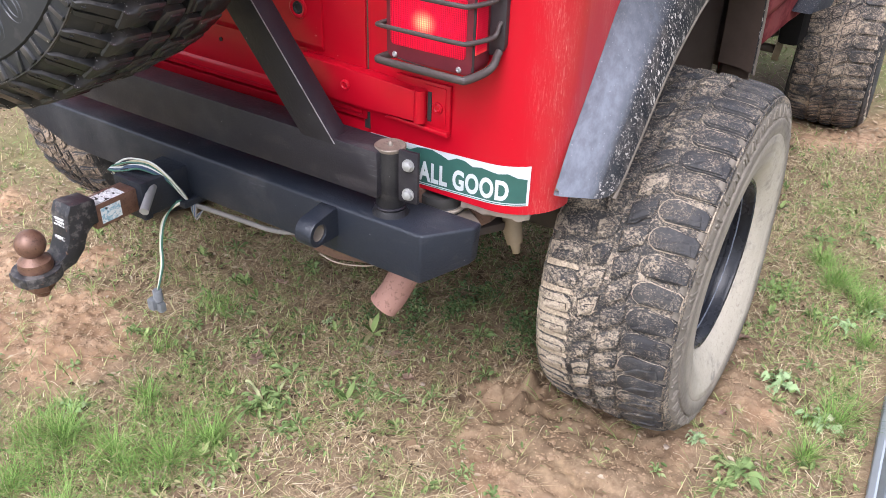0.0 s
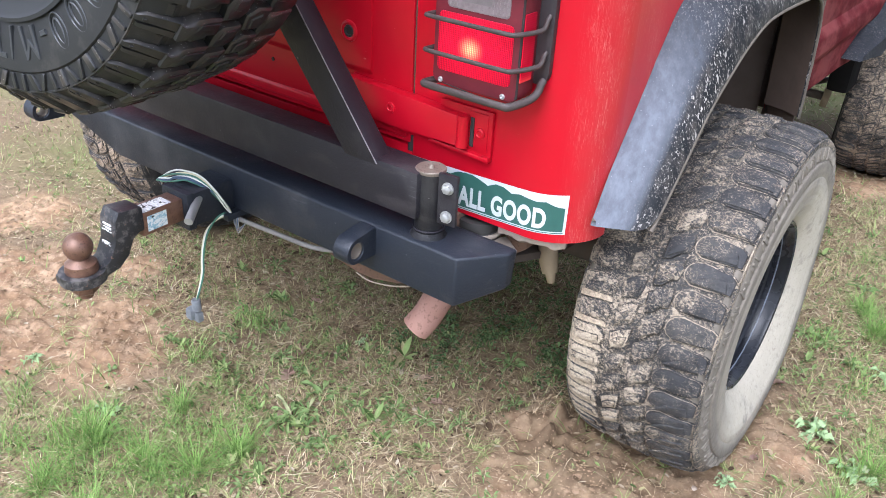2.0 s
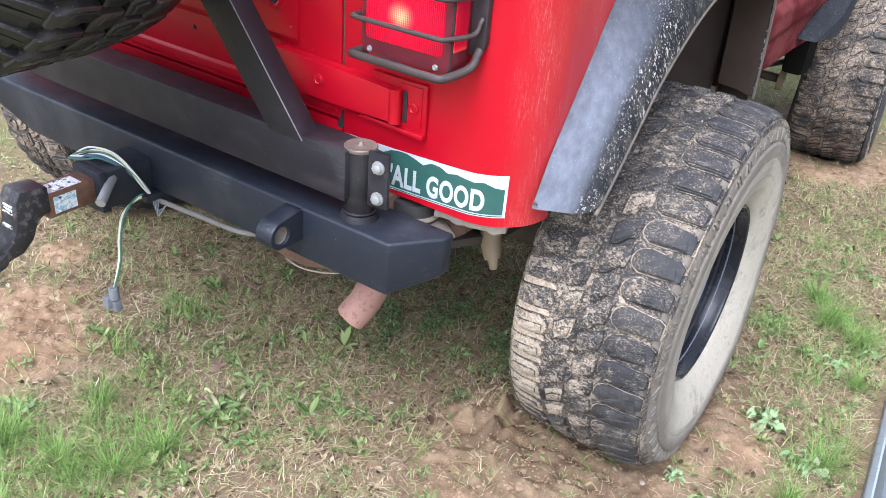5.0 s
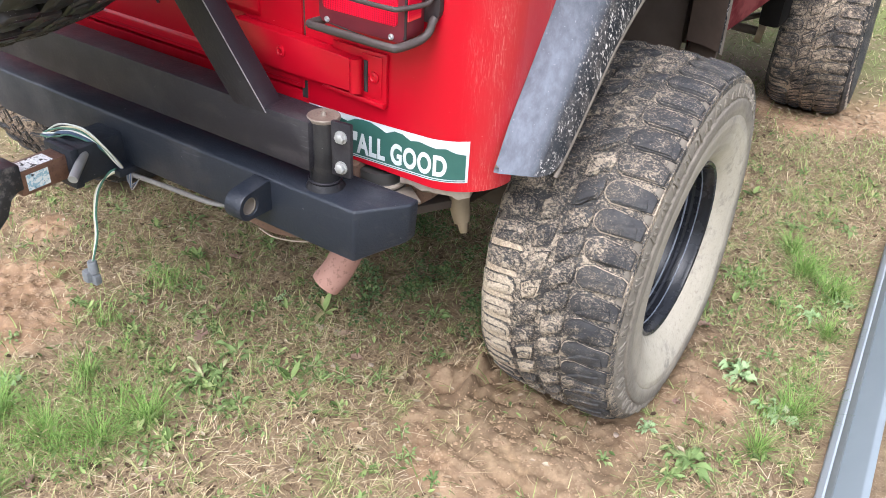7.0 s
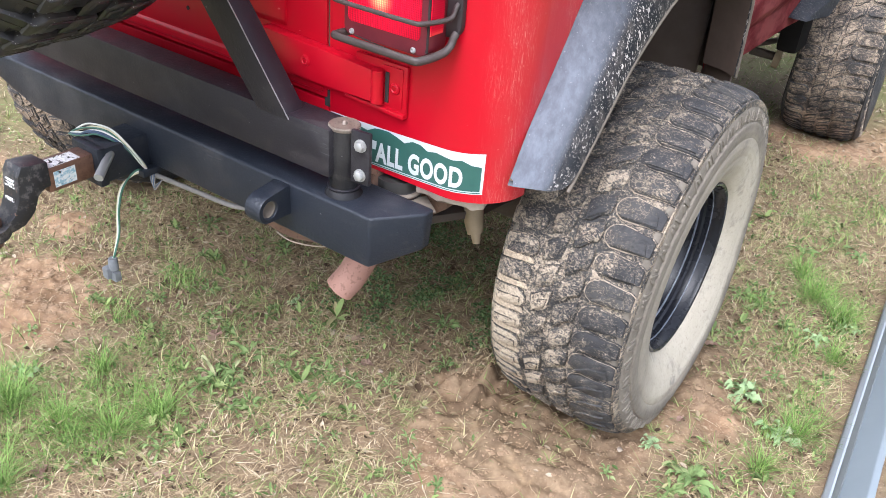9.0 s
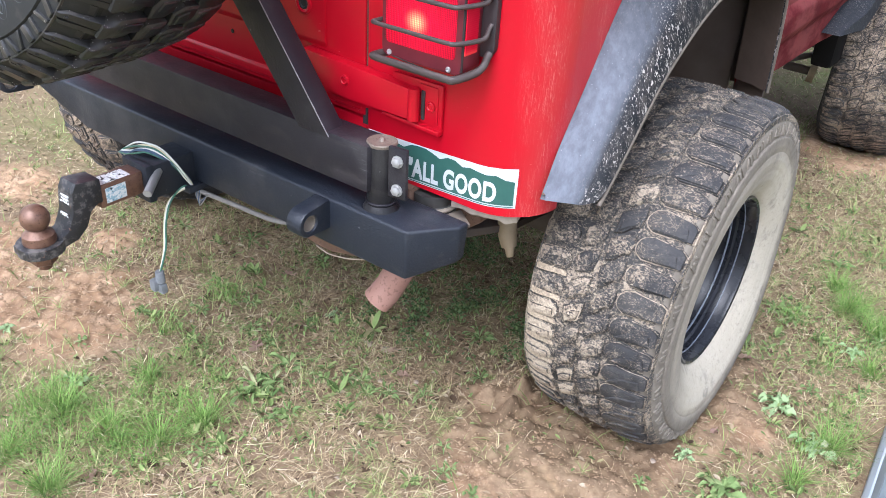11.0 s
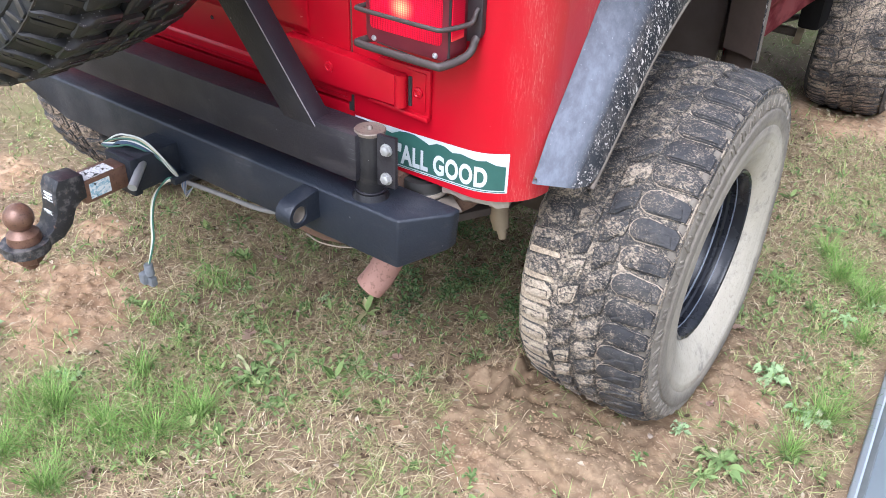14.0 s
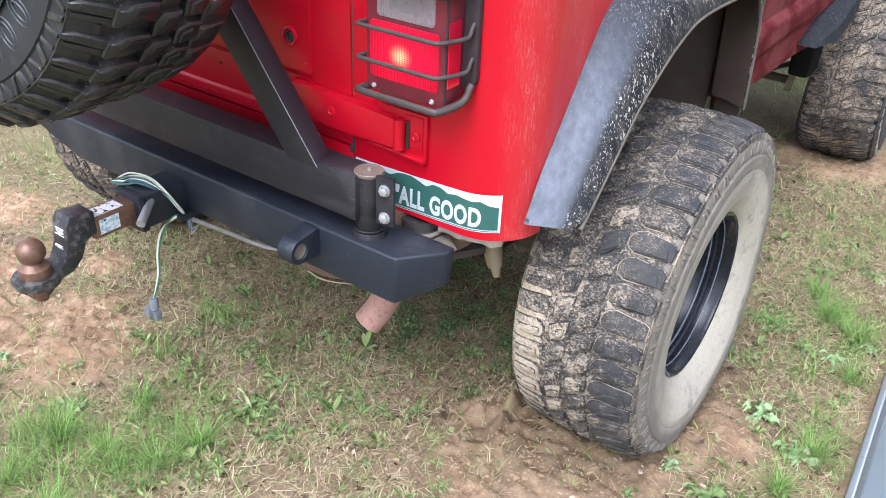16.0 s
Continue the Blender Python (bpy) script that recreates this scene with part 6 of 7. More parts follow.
for cx, cy, s in CLUMPS:
    m = int(230 * s)
    tx = np.concatenate([tx, cx + RS.normal(0, 0.013 * s, m)])
    ty = np.concatenate([ty, cy + RS.normal(0, 0.013 * s, m)])
    tl = np.concatenate([tl, RS.uniform(0.07, 0.15, m) * (0.55 + 0.45 * s)])
blades("long_grass", tx, ty, tl, RS.uniform(0.0009, 0.0020, len(tx)), RS.uniform(0.10, 0.88, len(tx)), GRASS, "tufts of long bright green grass")
# thinner green growth
x, y = scatter(110000, -2.6, 1.42, -0.9, 2.8, lambda x, y: np.clip(open_ground(x, y) + 0.04, 0, 1) * np.clip(0.20 * field(x, y, LUSH) + 0.36 * patchy(x, y) + 0.06, 0, 1))
blades("short_grass", x, y, RS.uniform(0.02, 0.065, len(x)), RS.uniform(0.0016, 0.0036, len(x)), RS.uniform(0.2, 0.95, len(x)), SHORT, "thin patchy green and yellow grass")
x, y = scatter(14000, -0.4, 1.40, 1.9, 4.6, lambda x, y: (0.5 * patchy(x, y) + 0.08) * np.clip(1 - 1.3 * field(x, y, BARE + [(1.1, 2.6, 0.3)]), 0, 1))
blades("verge_grass", x, y, RS.uniform(0.02, 0.07, len(x)), RS.uniform(0.002, 0.005, len(x)), RS.uniform(0.3, 0.95, len(x)), SHORT, "patchy grass beyond the front wheel")
x, y = scatter(26000, -3.5, 4.5, -4.0, 4.0, lambda x, y: 0.6 * patchy(x * 0.6, y * 0.6) * ((x > 1.55) | (y < -0.8)))
blades("meadow_grass", x, y, RS.uniform(0.03, 0.08, len(x)), RS.uniform(0.003, 0.006, len(x)), RS.uniform(0.3, 0.9, len(x)), SHORT, "patchy grass round the vehicle")
x, y = scatter(9000, -6.0, -2.0, -1.0, 5.0, lambda x, y: 0.6 * patchy(x, y))
blades("far_grass", x, y, RS.uniform(0.03, 0.09, len(x)), RS.uniform(0.004, 0.008, len(x)), RS.uniform(0.3, 0.9, len(x)), SHORT, "sparse grass farther off")
# dry straw lying about
x, y = scatter(235000, -2.6, 1.42, -0.9, 2.8, lambda x, y: open_ground(x, y) ** 3 * np.clip(0.26 + 0.74 * np.clip((vnoise(x + 3, y, 4.1) * 0.6 + vnoise(x, y + 5, 12) * 0.55 - 0.38) * 2.6, 0, 1), 0, 1))
blades("dry_straw", x, y, RS.uniform(0.010, 0.038, len(x)) * RS.choice([1, 1, 1.4, 2.0], len(x)), RS.uniform(0.0009, 0.0022, len(x)), RS.uniform(0.86, 0.999, len(x)), STRAW, "dry straw and dead grass stems", flat=True, lift=0.002)
# longer strands that curl over one another
x, y = scatter(30000, -1.8, 1.40, -0.9, 2.2, lambda x, y: open_ground(x, y) ** 3 * np.clip(0.12 + 0.9 * np.clip((vnoise(x + 6, y, 5.0) * 0.7 + vnoise(x, y + 2, 14) * 0.5 - 0.45) * 3.0, 0, 1), 0, 1))
blades("tangled_straw", x, y, RS.uniform(0.020, 0.070, len(x)), RS.uniform(0.0008, 0.0020, len(x)), RS.uniform(0.9, 0.999, len(x)), STRAW, "long curled strands of pale dead grass", flat=True, segs=6, lift=RS.uniform(0.002, 0.014, len(x)), curl=2.6)
# stray straw, roots and seedlings on the bare soil
x, y = scatter(16000, -1.4, 1.40, -0.7, 1.3, lambda x, y: np.clip(field(x, y, BARE) * 1.3, 0, 1) * np.clip(0.05 + 0.8 * patchy(x * 2.2 + 4, y * 2.2), 0, 1) * 0.42)
blades("straw_bits", x, y, RS.uniform(0.008, 0.034, len(x)) * RS.choice([1, 1, 1.8], len(x)), RS.uniform(0.0008, 0.0017, len(x)), RS.uniform(0.84, 0.999, len(x)), STRAW, "stray bits of straw and roots on bare soil", flat=True, lift=0.0015, curl=1.8)
x, y = scatter(16000, -1.4, 1.40, -0.7, 1.3, lambda x, y: np.clip(field(x, y, BARE) * 1.3, 0, 1) * np.clip(1.6 * (vnoise(x + 8, y, 11) - 0.55), 0, 1) * 0.7)
blades("seedling_grass", x, y, RS.uniform(0.008, 0.028, len(x)), RS.uniform(0.0010, 0.0022, len(x)), RS.uniform(0.3, 0.95, len(x)), SHORT, "thin seedling grass on bare soil")
x, y = scatter(3500, -1.6, 1.40, -0.8, 2.2, lambda x, y: 0.6 * open_ground(x, y) * patchy(x + 9, y))
blades("dead_stems", x, y, RS.uniform(0.03, 0.10, len(x)), RS.uniform(0.0009, 0.0017, len(x)), RS.uniform(0.5, 0.98, len(x)), STRAW, "bent pale dead grass stems", segs=4)


# small star-shaped tufts of fading grass
cx, cy = scatter(3000, -1.7, 1.38, -0.8, 2.0, lambda x, y: np.clip(0.06 + 0.8 * open_ground(x, y), 0, 1) * np.clip(0.2 + patchy(x + 2, y), 0, 1))
m = RS.randint(9, 26, len(cx))
x, y = np.repeat(cx, m), np.repeat(cy, m)
x, y = x + RS.normal(0, 0.003, len(x)), y + RS.normal(0, 0.003, len(x))
size = np.repeat(RS.uniform(0.018, 0.05, len(cx)), m) * RS.uniform(0.6, 1.1, len(x))
cx, cy = scatter(4200, -1.9, 1.38, -0.8, 2.2, lambda x, y: np.clip(0.01 + 0.65 * open_ground(x, y), 0, 1) * np.clip(0.15 + patchy(x + 8, y + 4), 0, 1))
dm = RS.randint(6, 17, len(cx))
dx, dy = np.repeat(cx, dm), np.repeat(cy, dm)
long = np.repeat(RS.uniform(0.014, 0.042, len(cx)), dm) * RS.uniform(0.6, 1.1, len(dx))
blades("dry_stars", dx + RS.normal(0, 0.003, len(dx)), dy + RS.normal(0, 0.003, len(dx)), long, RS.uniform(0.0009, 0.0021, len(dx)), RS.uniform(0.6, 0.98, len(dx)), STRAW, "small tufts of dry tan grass")
blades("grass_stars", x, y, size, RS.uniform(0.0010, 0.0022, len(x)), RS.uniform(0.55, 0.97, len(x)), SHORT, "small star-shaped tufts of fading grass")


def leaves(name, x, y, size, mat, label, rise=0.5, ratio=0.45, z0=0.0, cat="leaves"):
    """Small pointed leaves, folded along the middle, one for each place."""
    n = len(x)
    a, tilt = RS.uniform(0, 2 * math.pi, n), RS.uniform(0.0, rise, n)
    zz = height(x, y) + z0 * RS.rand(n) + 0.003
    d = np.stack([np.cos(a) * np.cos(tilt), np.sin(a) * np.cos(tilt), np.sin(tilt)], -1)
    s = np.stack([-np.sin(a), np.cos(a), RS.uniform(-0.3, 0.3, n)], -1)
    up = np.cross(d, s)
    p = np.stack([x, y, zz], -1)
    L, Wd = size[:, None], size[:, None] * ratio * 0.5
    vs = np.stack([p, p + d * L * 0.35 + s * Wd * 0.9 + up * Wd * 0.35, p + d * L * 0.72 + s * Wd * 0.8 + up * Wd * 0.3, p + d * L, p + d * L * 0.72 - s * Wd * 0.8 + up * Wd * 0.3, p + d * L * 0.35 - s * Wd * 0.9 + up * Wd * 0.35, p + d * L * 0.4, p + d * L * 0.74 - up * Wd * 0.1], 1).reshape(-1, 3)
    tri = np.array([[0, 6, 1], [1, 6, 7], [1, 7, 2], [2, 7, 3], [0, 5, 6], [5, 4, 7], [5, 7, 6], [4, 3, 7]])
    fs = (np.arange(n)[:, None, None] * 8 + tri[None]).reshape(-1, 3)
    me = bpy.data.meshes.new(name)
    me.from_pydata(vs.tolist(), [], fs.tolist())
    me.polygons.foreach_set("use_smooth", np.ones(len(fs), bool))
    me.materials.append(mat)
    return tagged(new(name, me), label, cat, kind="stuff")


DARKBED = [(0.28, 0.46, 0.13), (0.28, 0.34, 0.10), (0.25, 0.60, 0.15), (0.46, 0.48, 0.12), (0.21, 0.28, 0.07), (0.40, 0.62, 0.16), (0.50, 0.38, 0.06), (0.1, 0.75, 0.2), (0.6, 0.75, 0.15)]
x, y = scatter(48000, -0.2, 0.75, 0.15, 1.1, lambda x, y: np.clip(field(x, y, DARKBED) * 1.1, 0, 1) * np.clip(3.2 * (vnoise(x, y, 17) - 0.38), 0, 1) * np.clip(0.05 + 1.2 * patchy(x * 1.6, y * 1.6), 0, 1))
leaves("forb_patch", x, y, RS.uniform(0.005, 0.015, len(x)), FORB, "low dark green forbs in the shade of the bumper", 0.9, 0.6, 0.05)
CENTRE = [(0.2, -0.15, 0.16), (0.10, 0.05, 0.16), (0.3, 0.05, 0.15), (-0.05, -0.15, 0.18), (0.02, -0.35, 0.15), (1.2, 0.6, 0.2), (1.2, 1.0, 0.25), (0.1, 0.25, 0.15), (-0.15, 0.2, 0.18)]
cx, cy = scatter(3900, -1.6, 1.38, -0.8, 2.0, lambda x, y: open_ground(x, y) * np.clip(0.16 + 0.5 * field(x, y, CENTRE) + 0.25 * field(x, y, LUSH), 0, 1) * np.clip(0.35 + patchy(x + 5, y + 3), 0, 1))
m = RS.randint(5, 11, len(cx))
x, y = np.repeat(cx, m), np.repeat(cy, m)
size = np.repeat(RS.gamma(3.0, 0.0045, len(cx)) + 0.005, m) * RS.uniform(0.7, 1.15, len(x))
leaves("seedlings", x + RS.normal(0, 0.003, len(x)), y + RS.normal(0, 0.003, len(x)), size, SMALL, "small green seedlings and leafy rosettes", 0.95, 0.34, 0.012)
x, y = scatter(36000, -2.2, 1.40, -0.9, 2.4, lambda x, y: open_ground(x, y) * np.clip(0.50 * field(x, y, LUSH) + 0.75 * field(x, y, CENTRE) * patchy(x + 1, y) + 0.30 * patchy(x + 4, y + 2) + 0.03, 0, 1))
leaves("small_forbs", x, y, RS.uniform(0.007, 0.021, len(x)), SMALL, "small olive-green forb leaves among the grass", 0.7, 0.42, 0.02)
x, y = scatter(42000, -2.4, 1.40, -0.9, 2.6, lambda x, y: np.clip(0.01 + 0.75 * open_ground(x, y), 0, 1) * np.clip(0.15 + patchy(x + 7, y + 1), 0, 1))
leaves("leaf_litter", x, y, RS.uniform(0.006, 0.022, len(x)), LITTER, "brown bits of dead leaf litter", 0.25, 0.5, 0.004)


x, y = scatter(60000, -2.2, 1.40, -0.9, 2.6, lambda x, y: 0.65 * open_ground(x, y) ** 3 * np.clip(0.1 + 1.1 * patchy(x + 3, y + 6), 0, 1))
leaves("dark_crumbs", x, y, RS.gamma(2.0, 0.0030, len(x)) + 0.003, CRUMB, "dark crumbs of soil and decayed leaves", 0.5, 0.7, 0.004, "soil")
x, y = scatter(9000, -0.4, 1.40, 2.4, 4.6, lambda x, y: 0.6 * patchy(x + 2, y))
leaves("verge_litter", x, y, RS.uniform(0.01, 0.03, len(x)), LITTER, "brown litter beyond the front wheel", 0.3, 0.5, 0.004)


# pebbles and clods
def lumps(name, x, y, size, mat, label):
    base = B()
    bmesh.ops.create_icosphere(base, subdivisions=1, radius=1.0)
    bv = np.array([v.co[:] for v in base.verts])
    bf = np.array([[v.index for v in f.verts] for f in base.faces])
    base.free()
    n = len(x)
    vs = bv[None] * (1 + RS.uniform(-0.42, 0.42, (n, len(bv), 1))) * size[:, None, None] * np.array([1, 1, 0.6])
    vs = vs + np.stack([x, y, height(x, y) - size * 0.05], -1)[:, None]
    fs = (np.arange(n)[:, None, None] * len(bv) + bf[None]).reshape(-1, 3)
    me = bpy.data.meshes.new(name)
    me.from_pydata(vs.reshape(-1, 3).tolist(), [], fs.tolist())
    me.materials.append(mat)
    return tagged(new(name, me), label, "soil", kind="stuff")


CLOD = plain("soil_clod", (0.17, 0.11, 0.066), (0.40, 0.285, 0.185), 50, 0.95, bump=0.5, spec=0.15)
x, y = scatter(120000, -1.6, 1.40, -0.8, 1.2, lambda x, y: 0.06 + 0.94 * field(x, y, BARE) * np.clip(0.15 + 1.5 * patchy(x * 2 + 3, y * 2), 0, 1))
lumps("clods", x, y, np.minimum(RS.gamma(1.1, 0.0011, len(x)) + 0.0007, 0.0050), CLOD, "crumbs and clods of dry clay soil")
x, y = scatter(9000, -1.4, 1.40, -0.7, 1.2, lambda x, y: np.clip(field(x, y, BARE) * 1.2, 0, 1) * np.clip(2.2 * (vnoise(x, y + 4, 7) - 0.42), 0, 1) * 0.8)
lumps("soil_lumps", x, y, np.minimum(RS.gamma(2.0, 0.0014, len(x)) + 0.0022, 0.0095), CLOD, "broken lumps of clay soil")
x, y = scatter(90, -1.6, 1.38, -0.8, 1.6, lambda x, y: 0.6 + 0 * x)
lumps("pebbles", x, y, RS.gamma(2.0, 0.0012, len(x)) + 0.0012, STONE, "scattered pale pebbles")


# ---- broad-leaved weeds, one by one ----
def weed_leaf(length, width, rise, wave, teeth=0.0):
    bm = B()
    n = 10
    rows = []
    for i in range(n + 1):
        t = i / n
        w = width * (math.sin(math.pi * min(1, t * 0.92 + 0.06)) ** 0.8) * (0.35 + 0.65 * t) * (1 + teeth * (-1) ** i) if i < n else 0.0006
        xx = length * (t - 0.10 * t * t)
        zz = length * (rise * t - (rise + 0.18) * t * t * 0.75)
        rows.append([bm.verts.new((xx, -w / 2, zz + 0.18 * w + wave * 0.004 * math.sin(9 * t))), bm.verts.new((xx, 0, zz)), bm.verts.new((xx, w / 2, zz + 0.18 * w - wave * 0.004 * math.sin(8 * t)))])
    for A, C in zip(rows, rows[1:]):
        for k in range(2):
            bm.faces.new((A[k], A[k + 1], C[k + 1], C[k]))
    return bm


LEAVES = {
    "broad": [finish("leaf", weed_leaf(0.066, 0.021, 0.55, 1.0, 0.10), WEED), finish("leaf", weed_leaf(0.050, 0.018, 0.8, 1.0, 0.10), WEED)],
    "lance": [finish("leaf", weed_leaf(0.070, 0.013, 0.65, 0.8), WEED), finish("leaf", weed_leaf(0.052, 0.011, 0.9, 0.8), WEED)],
    "sage": [finish("leaf", weed_leaf(0.058, 0.022, 0.40, 1.6, 0.16), SAGE), finish("leaf", weed_leaf(0.044, 0.018, 0.7, 1.6, 0.16), SAGE)],
}
WEEDS = [
    ("sage", 1.155, 0.668, 1.35, 11, "pale sage-green rosette weed beside the tyre rut"), ("broad", 0.140, -0.015, 1.05, 7, "bright green broad-leaved weed in grass"), ("broad", -0.160, 0.400, 0.9, 8, "bright green rosette weed on straw"), ("lance", -0.42, 0.35, 1.1, 9, "green lance-leaved weed behind the hitch"),
    ("lance", 0.152, -0.13, 1.35, 11, "green lance-leaved weed in grass"), ("broad", 0.35, 0.04, 0.75, 7, "low green weed on dry soil"), ("lance", 0.46, 0.127, 0.8, 7, "low green weed on dry soil"), ("broad", 0.182, 0.182, 0.6, 6, "small green weed among straw"),
    ("lance", 0.286, 0.036, 0.8, 8, "low green weed on dry soil"), ("lance", 0.52, 0.28, 0.75, 8, "green weed beside the rut"), ("broad", -0.03, 0.01, 0.7, 7, "green leafy weed in grass"), ("lance", -0.15, 0.11, 0.9, 8, "green leafy weed in grass"), ("sage", -0.51, -0.395, 0.6, 9, "small grey-green tuft on bare clay"),
    ("sage", 1.044, 0.348, 0.75, 8, "small rosette weed behind the tyre"), ("broad", 1.152, 0.307, 1.25, 11, "green leafy weed on the ground"), ("lance", 1.13, 0.25, 0.9, 9, "green leafy weed on the ground"), ("sage", 1.27, 0.575, 1.2, 10, "pale leafy weed by the rail"), ("lance", 1.00, 1.10, 1.0, 9, "green weed near the wheel"), ("broad", 1.06, 1.08, 0.8, 8, "green weed near the wheel"),
    ("lance", 1.29, 1.12, 1.0, 9, "green weed by the rail"), ("broad", 1.00, 0.88, 0.7, 8, "green weed near the wheel"), ("lance", 1.16, 1.02, 0.8, 9, "green leafy weed on the ground"), ("sage", 1.31, 1.14, 0.8, 8, "pale weed by the rail"), ("broad", 1.0, 0.21, 0.45, 6, "yellow-green seedling on bare soil"), ("sage", 0.06, 0.22, 0.55, 8, "grey-green weed among dry straw"),
    ("lance", -0.62, 0.25, 0.9, 8, "green weed behind the hitch"), ("broad", -0.30, 0.22, 0.7, 7, "green leafy weed on the ground"), ("lance", -0.34, 0.52, 1.0, 9, "green weed under the bumper"), ("broad", -0.85, 0.02, 0.6, 7, "small green weed on clay"), ("sage", -1.05, 0.30, 0.7, 8, "grey-green weed on clay"), ("lance", 0.36, -0.16, 0.6, 6, "small green weed among straw"),
    ("lance", 0.60, 0.02, 0.55, 6, "seedling on bare soil"), ("broad", 0.74, -0.06, 0.5, 6, "seedling on bare soil"), ("lance", 0.66, -0.03, 0.5, 6, "seedling on bare soil"), ("lance", 0.46, -0.12, 0.55, 6, "small green weed among straw"), ("broad", -0.32, -0.30, 0.5, 6, "small weed on clay"), ("broad", 0.254, -0.171, 0.8, 7, "green leafy weed in grass"),
    ("lance", -0.049, 0.033, 0.8, 9, "green leafy weed in grass"), ("lance", 0.171, -0.094, 1.1, 10, "green lance-leaved weed in grass"), ("broad", 0.038, 0.169, 0.55, 7, "small green weed among straw"), ("broad", 0.314, 0.061, 0.85, 8, "low green weed on dry soil"), ("lance", 0.399, 0.066, 0.9, 8, "low green weed on dry soil"), ("lance", 0.265, -0.14, 0.8, 9, "green leafy weed in grass"),
    ("broad", -0.325, -0.119, 0.5, 9, "bright clump of small leaves beside bare clay"), ("broad", -0.29, -0.10, 0.45, 9, "bright clump of small leaves beside bare clay"), ("broad", -0.21, -0.006, 0.6, 8, "green leafy weed in grass"), ("lance", 0.653, -0.047, 0.55, 7, "dry-edged tuft on bare soil"), ("lance", 0.477, -0.083, 0.5, 7, "seedling on bare soil"), ("sage", -0.208, -0.39, 0.8, 9, "grey-green leafy weed in long grass"), ("lance", -0.273, 0.112, 1.0, 9, "green leafy weed on the ground"),
    ("broad", 0.242, 0.002, 0.7, 8, "green leafy weed in grass"), ("broad", 0.036, 0.013, 0.7, 8, "green leafy weed in grass"), ("lance", 0.222, -0.348, 0.8, 9, "green leafy weed in grass"), ("broad", 1.067, 1.138, 0.8, 9, "green weed near the wheel"), ("sage", 1.244, 1.013, 0.9, 9, "pale weed by the rail"),
    ("lance", 1.20, 0.78, 0.7, 8, "green weed by the rut"), ("broad", 1.31, 0.86, 0.7, 7, "green weed by the rail"), ("lance", 1.08, 1.5, 1.0, 9, "green leafy weed on the ground"), ("broad", 1.23, 1.6, 1.0, 9, "green leafy weed on the ground"), ("lance", 0.42, 0.42, 1.1, 8, "dark green weed in shade"), ("lance", 0.55, 0.47, 1.2, 8, "dark green weed in shade"), ("broad", 0.33, 0.50, 0.9, 8, "dark green weed in shade"),
]
wr = random.Random(21)
for kind, x, y, size, count, label in WEEDS:
    count = int(count * 1.5)
    w = thing("weed", label, "weed", (x, y, float(height(x, y)) + 0.002), "weeds on the ground")
    for k in range(count):
        lf = new("leaf", LEAVES[kind][k % 2])
        lf.parent = w
        s = size * wr.uniform(0.55, 1.0)
        lf.matrix_basis = pose(0, 0, 0.001 * k, wr.uniform(-14, 14), wr.uniform(-18, 16), 360 / count * k * 1.9 + wr.uniform(-16, 16)) @ Matrix.Diagonal((s, s, s, 1))


# fallen leaves and stones
def dead_leaf(x, y, turn, s, label):
    bm = B()
    pts = [(0.0, 0.0), (0.022, 0.020), (0.030, 0.014), (0.045, 0.027), (0.055, 0.014), (0.078, 0.016), (0.070, 0.0), (0.080, -0.014), (0.055, -0.016), (0.046, -0.028), (0.028, -0.015), (0.018, -0.020)]
    mid = bm.verts.new((0.04, 0, -0.004))
    vs = [bm.verts.new((px * 1.0, py, 0.010 * math.sin(px * 60 + py * 80) + 0.3 * abs(py))) for px, py in pts]
    for i in range(len(vs)):
        bm.faces.new((mid, vs[i], vs[(i + 1) % len(vs)]))
    bmesh.ops.solidify(bm, geom=bm.faces[:], thickness=0.0008)
    ob = new("dead_leaf", finish("dead_leaf", bm, DEAD))
    ob.matrix_basis = pose(x, y, float(height(x, y)) + 0.010, 8, -10, turn) @ Matrix.Diagonal((s, s, s, 1))
    tagged(ob, label, "leaf", "fallen leaves")


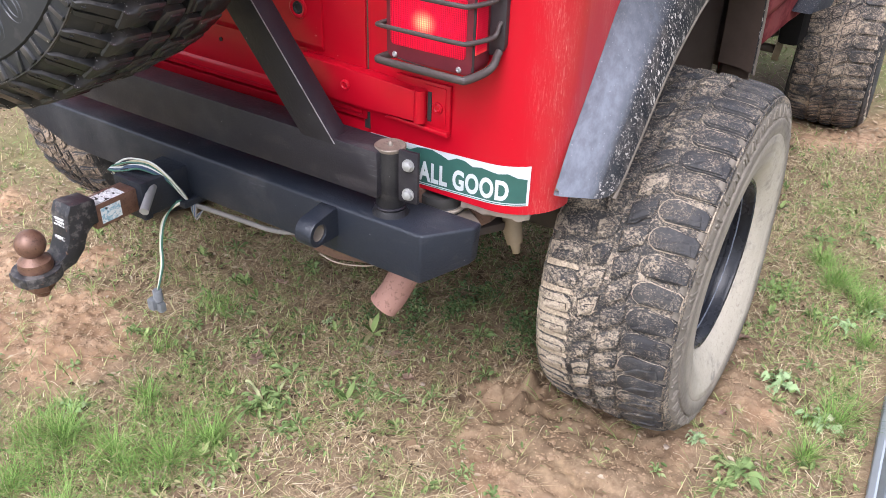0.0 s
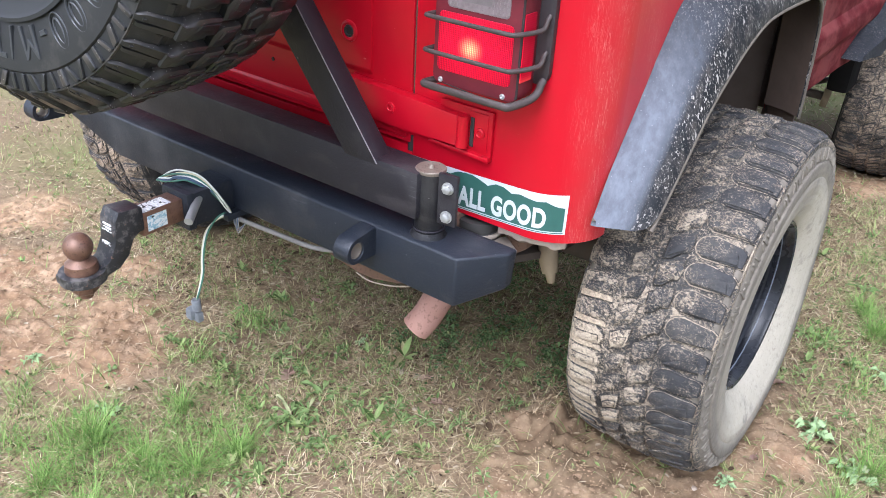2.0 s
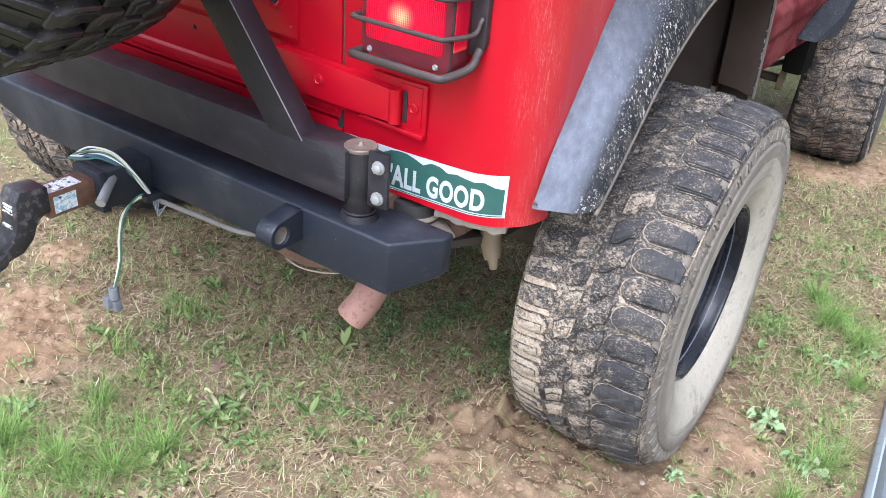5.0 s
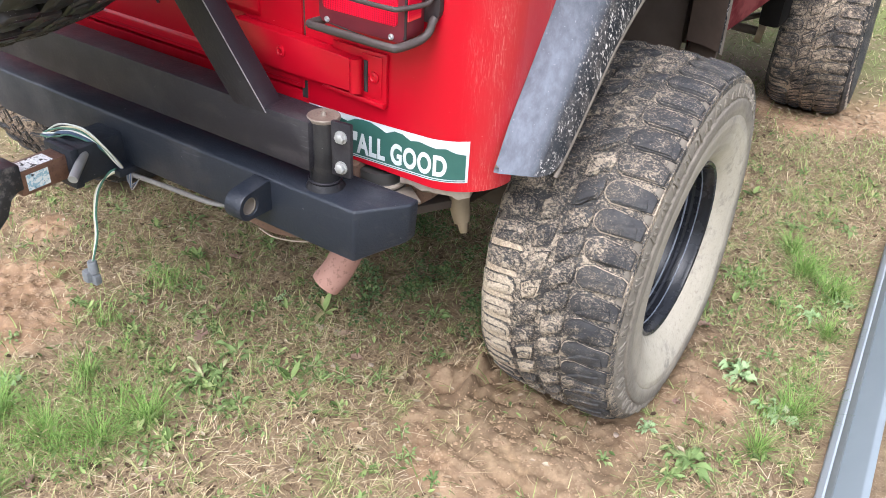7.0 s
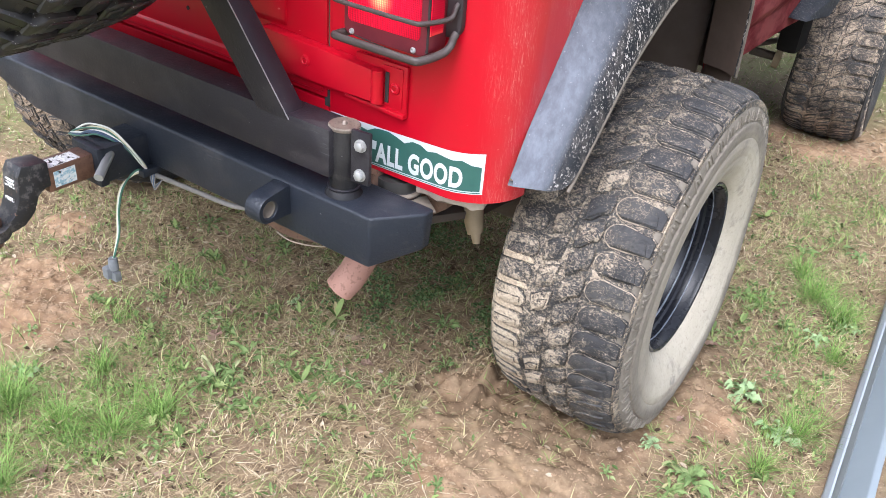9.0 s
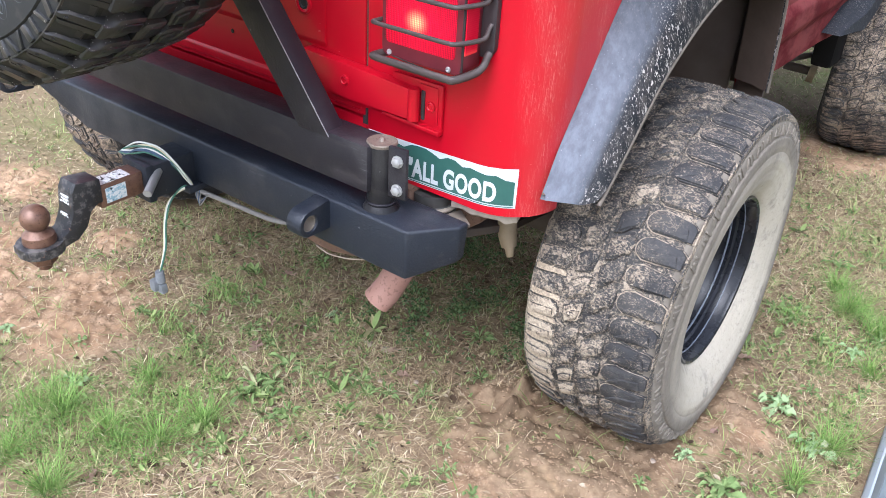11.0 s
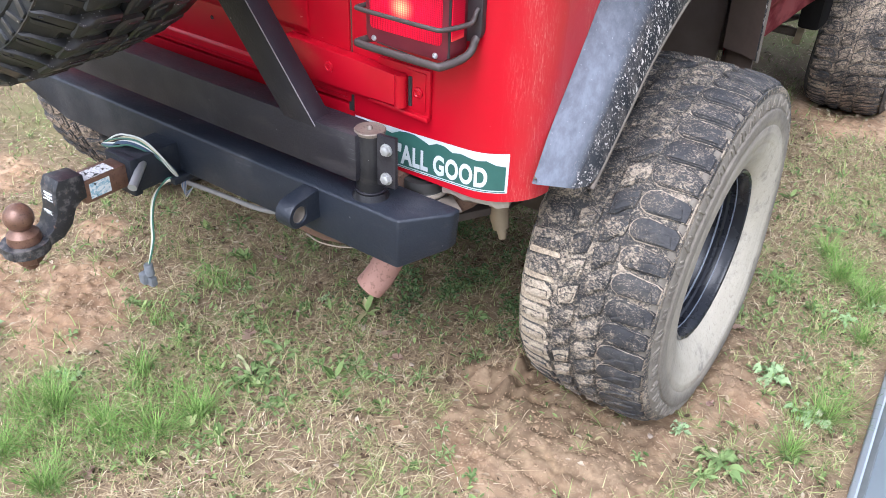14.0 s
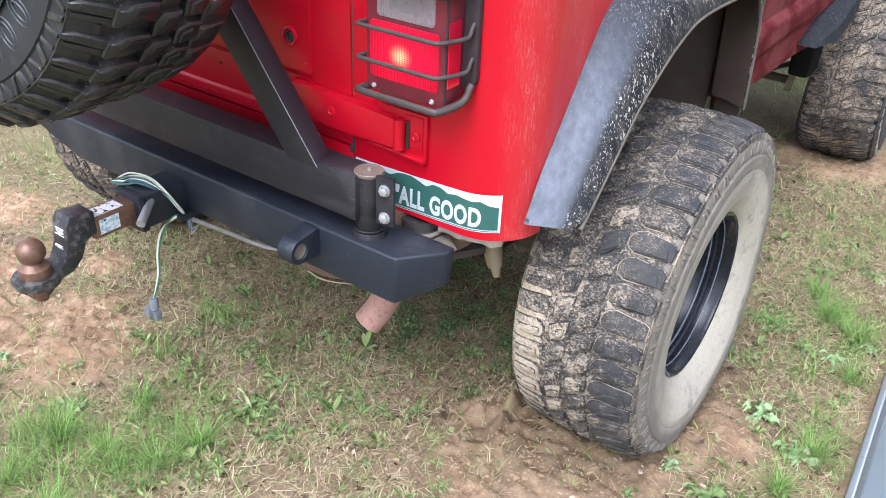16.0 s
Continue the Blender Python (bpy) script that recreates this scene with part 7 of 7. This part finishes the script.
for x, y, turn, s, label in ((0.105, -0.445, 70, 0.75, "curled reddish-brown dead leaf on grass"), (0.03, -0.05, 95, 0.7, "dry brown dead leaf among grass"), (-0.02, 0.06, 120, 0.55, "grey-brown dead leaf among straw"), (1.00, 0.80, 20, 0.5, "pale dead leaf beside the tyre"), (1.25, 0.98, 45, 0.45, "purplish dead leaf on grass"), (1.06, 0.45, 60, 0.35, "small reddish dead leaf on soil"), (-0.2, 0.28, 10, 0.6, "curled dry leaf under the bumper"), (0.096, -0.546, 150, 0.6, "brown dead leaf on grass"), (0.272, -0.403, 20, 0.55, "curled orange-brown dead leaf"), (0.125, -0.156, 80, 0.7, "dry grey-brown dead leaf among grass"), (0.278, 0.198, 30, 0.5, "pale dead leaf among straw"), (0.396, 0.155, 200, 0.5, "pinkish dead leaf on soil")):
    dead_leaf(x, y, turn, s, label)


def stone(x, y, s, label):
    bm = B()
    bmesh.ops.create_icosphere(bm, subdivisions=3, radius=1.0)
    for v in bm.verts:
        k = 1 + 0.22 * noise.noise(v.co * 1.7 + Vector((x * 9, y * 9, 0)))
        v.co = Vector((v.co.x * s * k, v.co.y * s * 0.72 * k, v.co.z * s * 0.5 * k))
    ob = new("stone", finish("stone", bm, STONE, angle=80))
    ob.location = (x, y, float(height(x, y)) + s * 0.12)
    tagged(ob, label, "stone", "stones")


for x, y, s in ((0.268, 0.207, 0.017), (0.99, 0.305, 0.010), (0.215, 0.20, 0.013), (1.04, 0.375, 0.010), (0.345, 0.10, 0.009), (-0.2, -0.05, 0.008), (0.41, 0.16, 0.008)):
    stone(x, y, s, "small pale stone half sunk in the soil")


# ---- painted steel rail lying beside the vehicle ----
def rail():
    ob = thing("steel_rail", "blue-grey painted steel rail lying on the grass", "rail", (1.418, 0.0, 0.0))
    ob.rotation_euler = (0, 0, radians(2.7))
    y0, y1 = -0.55, 3.2
    bm = B()
    prism(bm, [(0.020, 0.0), (0.022, 0.060), (0.072, 0.112), (0.086, 0.112), (0.086, 0.0)], "y", y0, y1, 0.003)
    part("web", bm, RAILGREY, ob)
    # flange is paler than the web: the sky's reflection is put into its colour
    bm = B()
    prism(bm, [(0.0, 0.0), (0.001, 0.036), (0.011, 0.056), (0.019, 0.056), (0.019, 0.0)], "y", y0, y1, 0.0015)
    part("flange", bm, RAILSHEEN, ob, "lower flange paled by a painted sky reflection")
    bm = B()
    prism(bm, [(0.0165, 0.0545), (0.0225, 0.0625), (0.0285, 0.0675), (0.0265, 0.0690), (0.019, 0.0625), (0.0155, 0.0570)], "y", y0, y1)
    part("fold", bm, RAILDARK, ob, "darker grey folded edge")


rail()
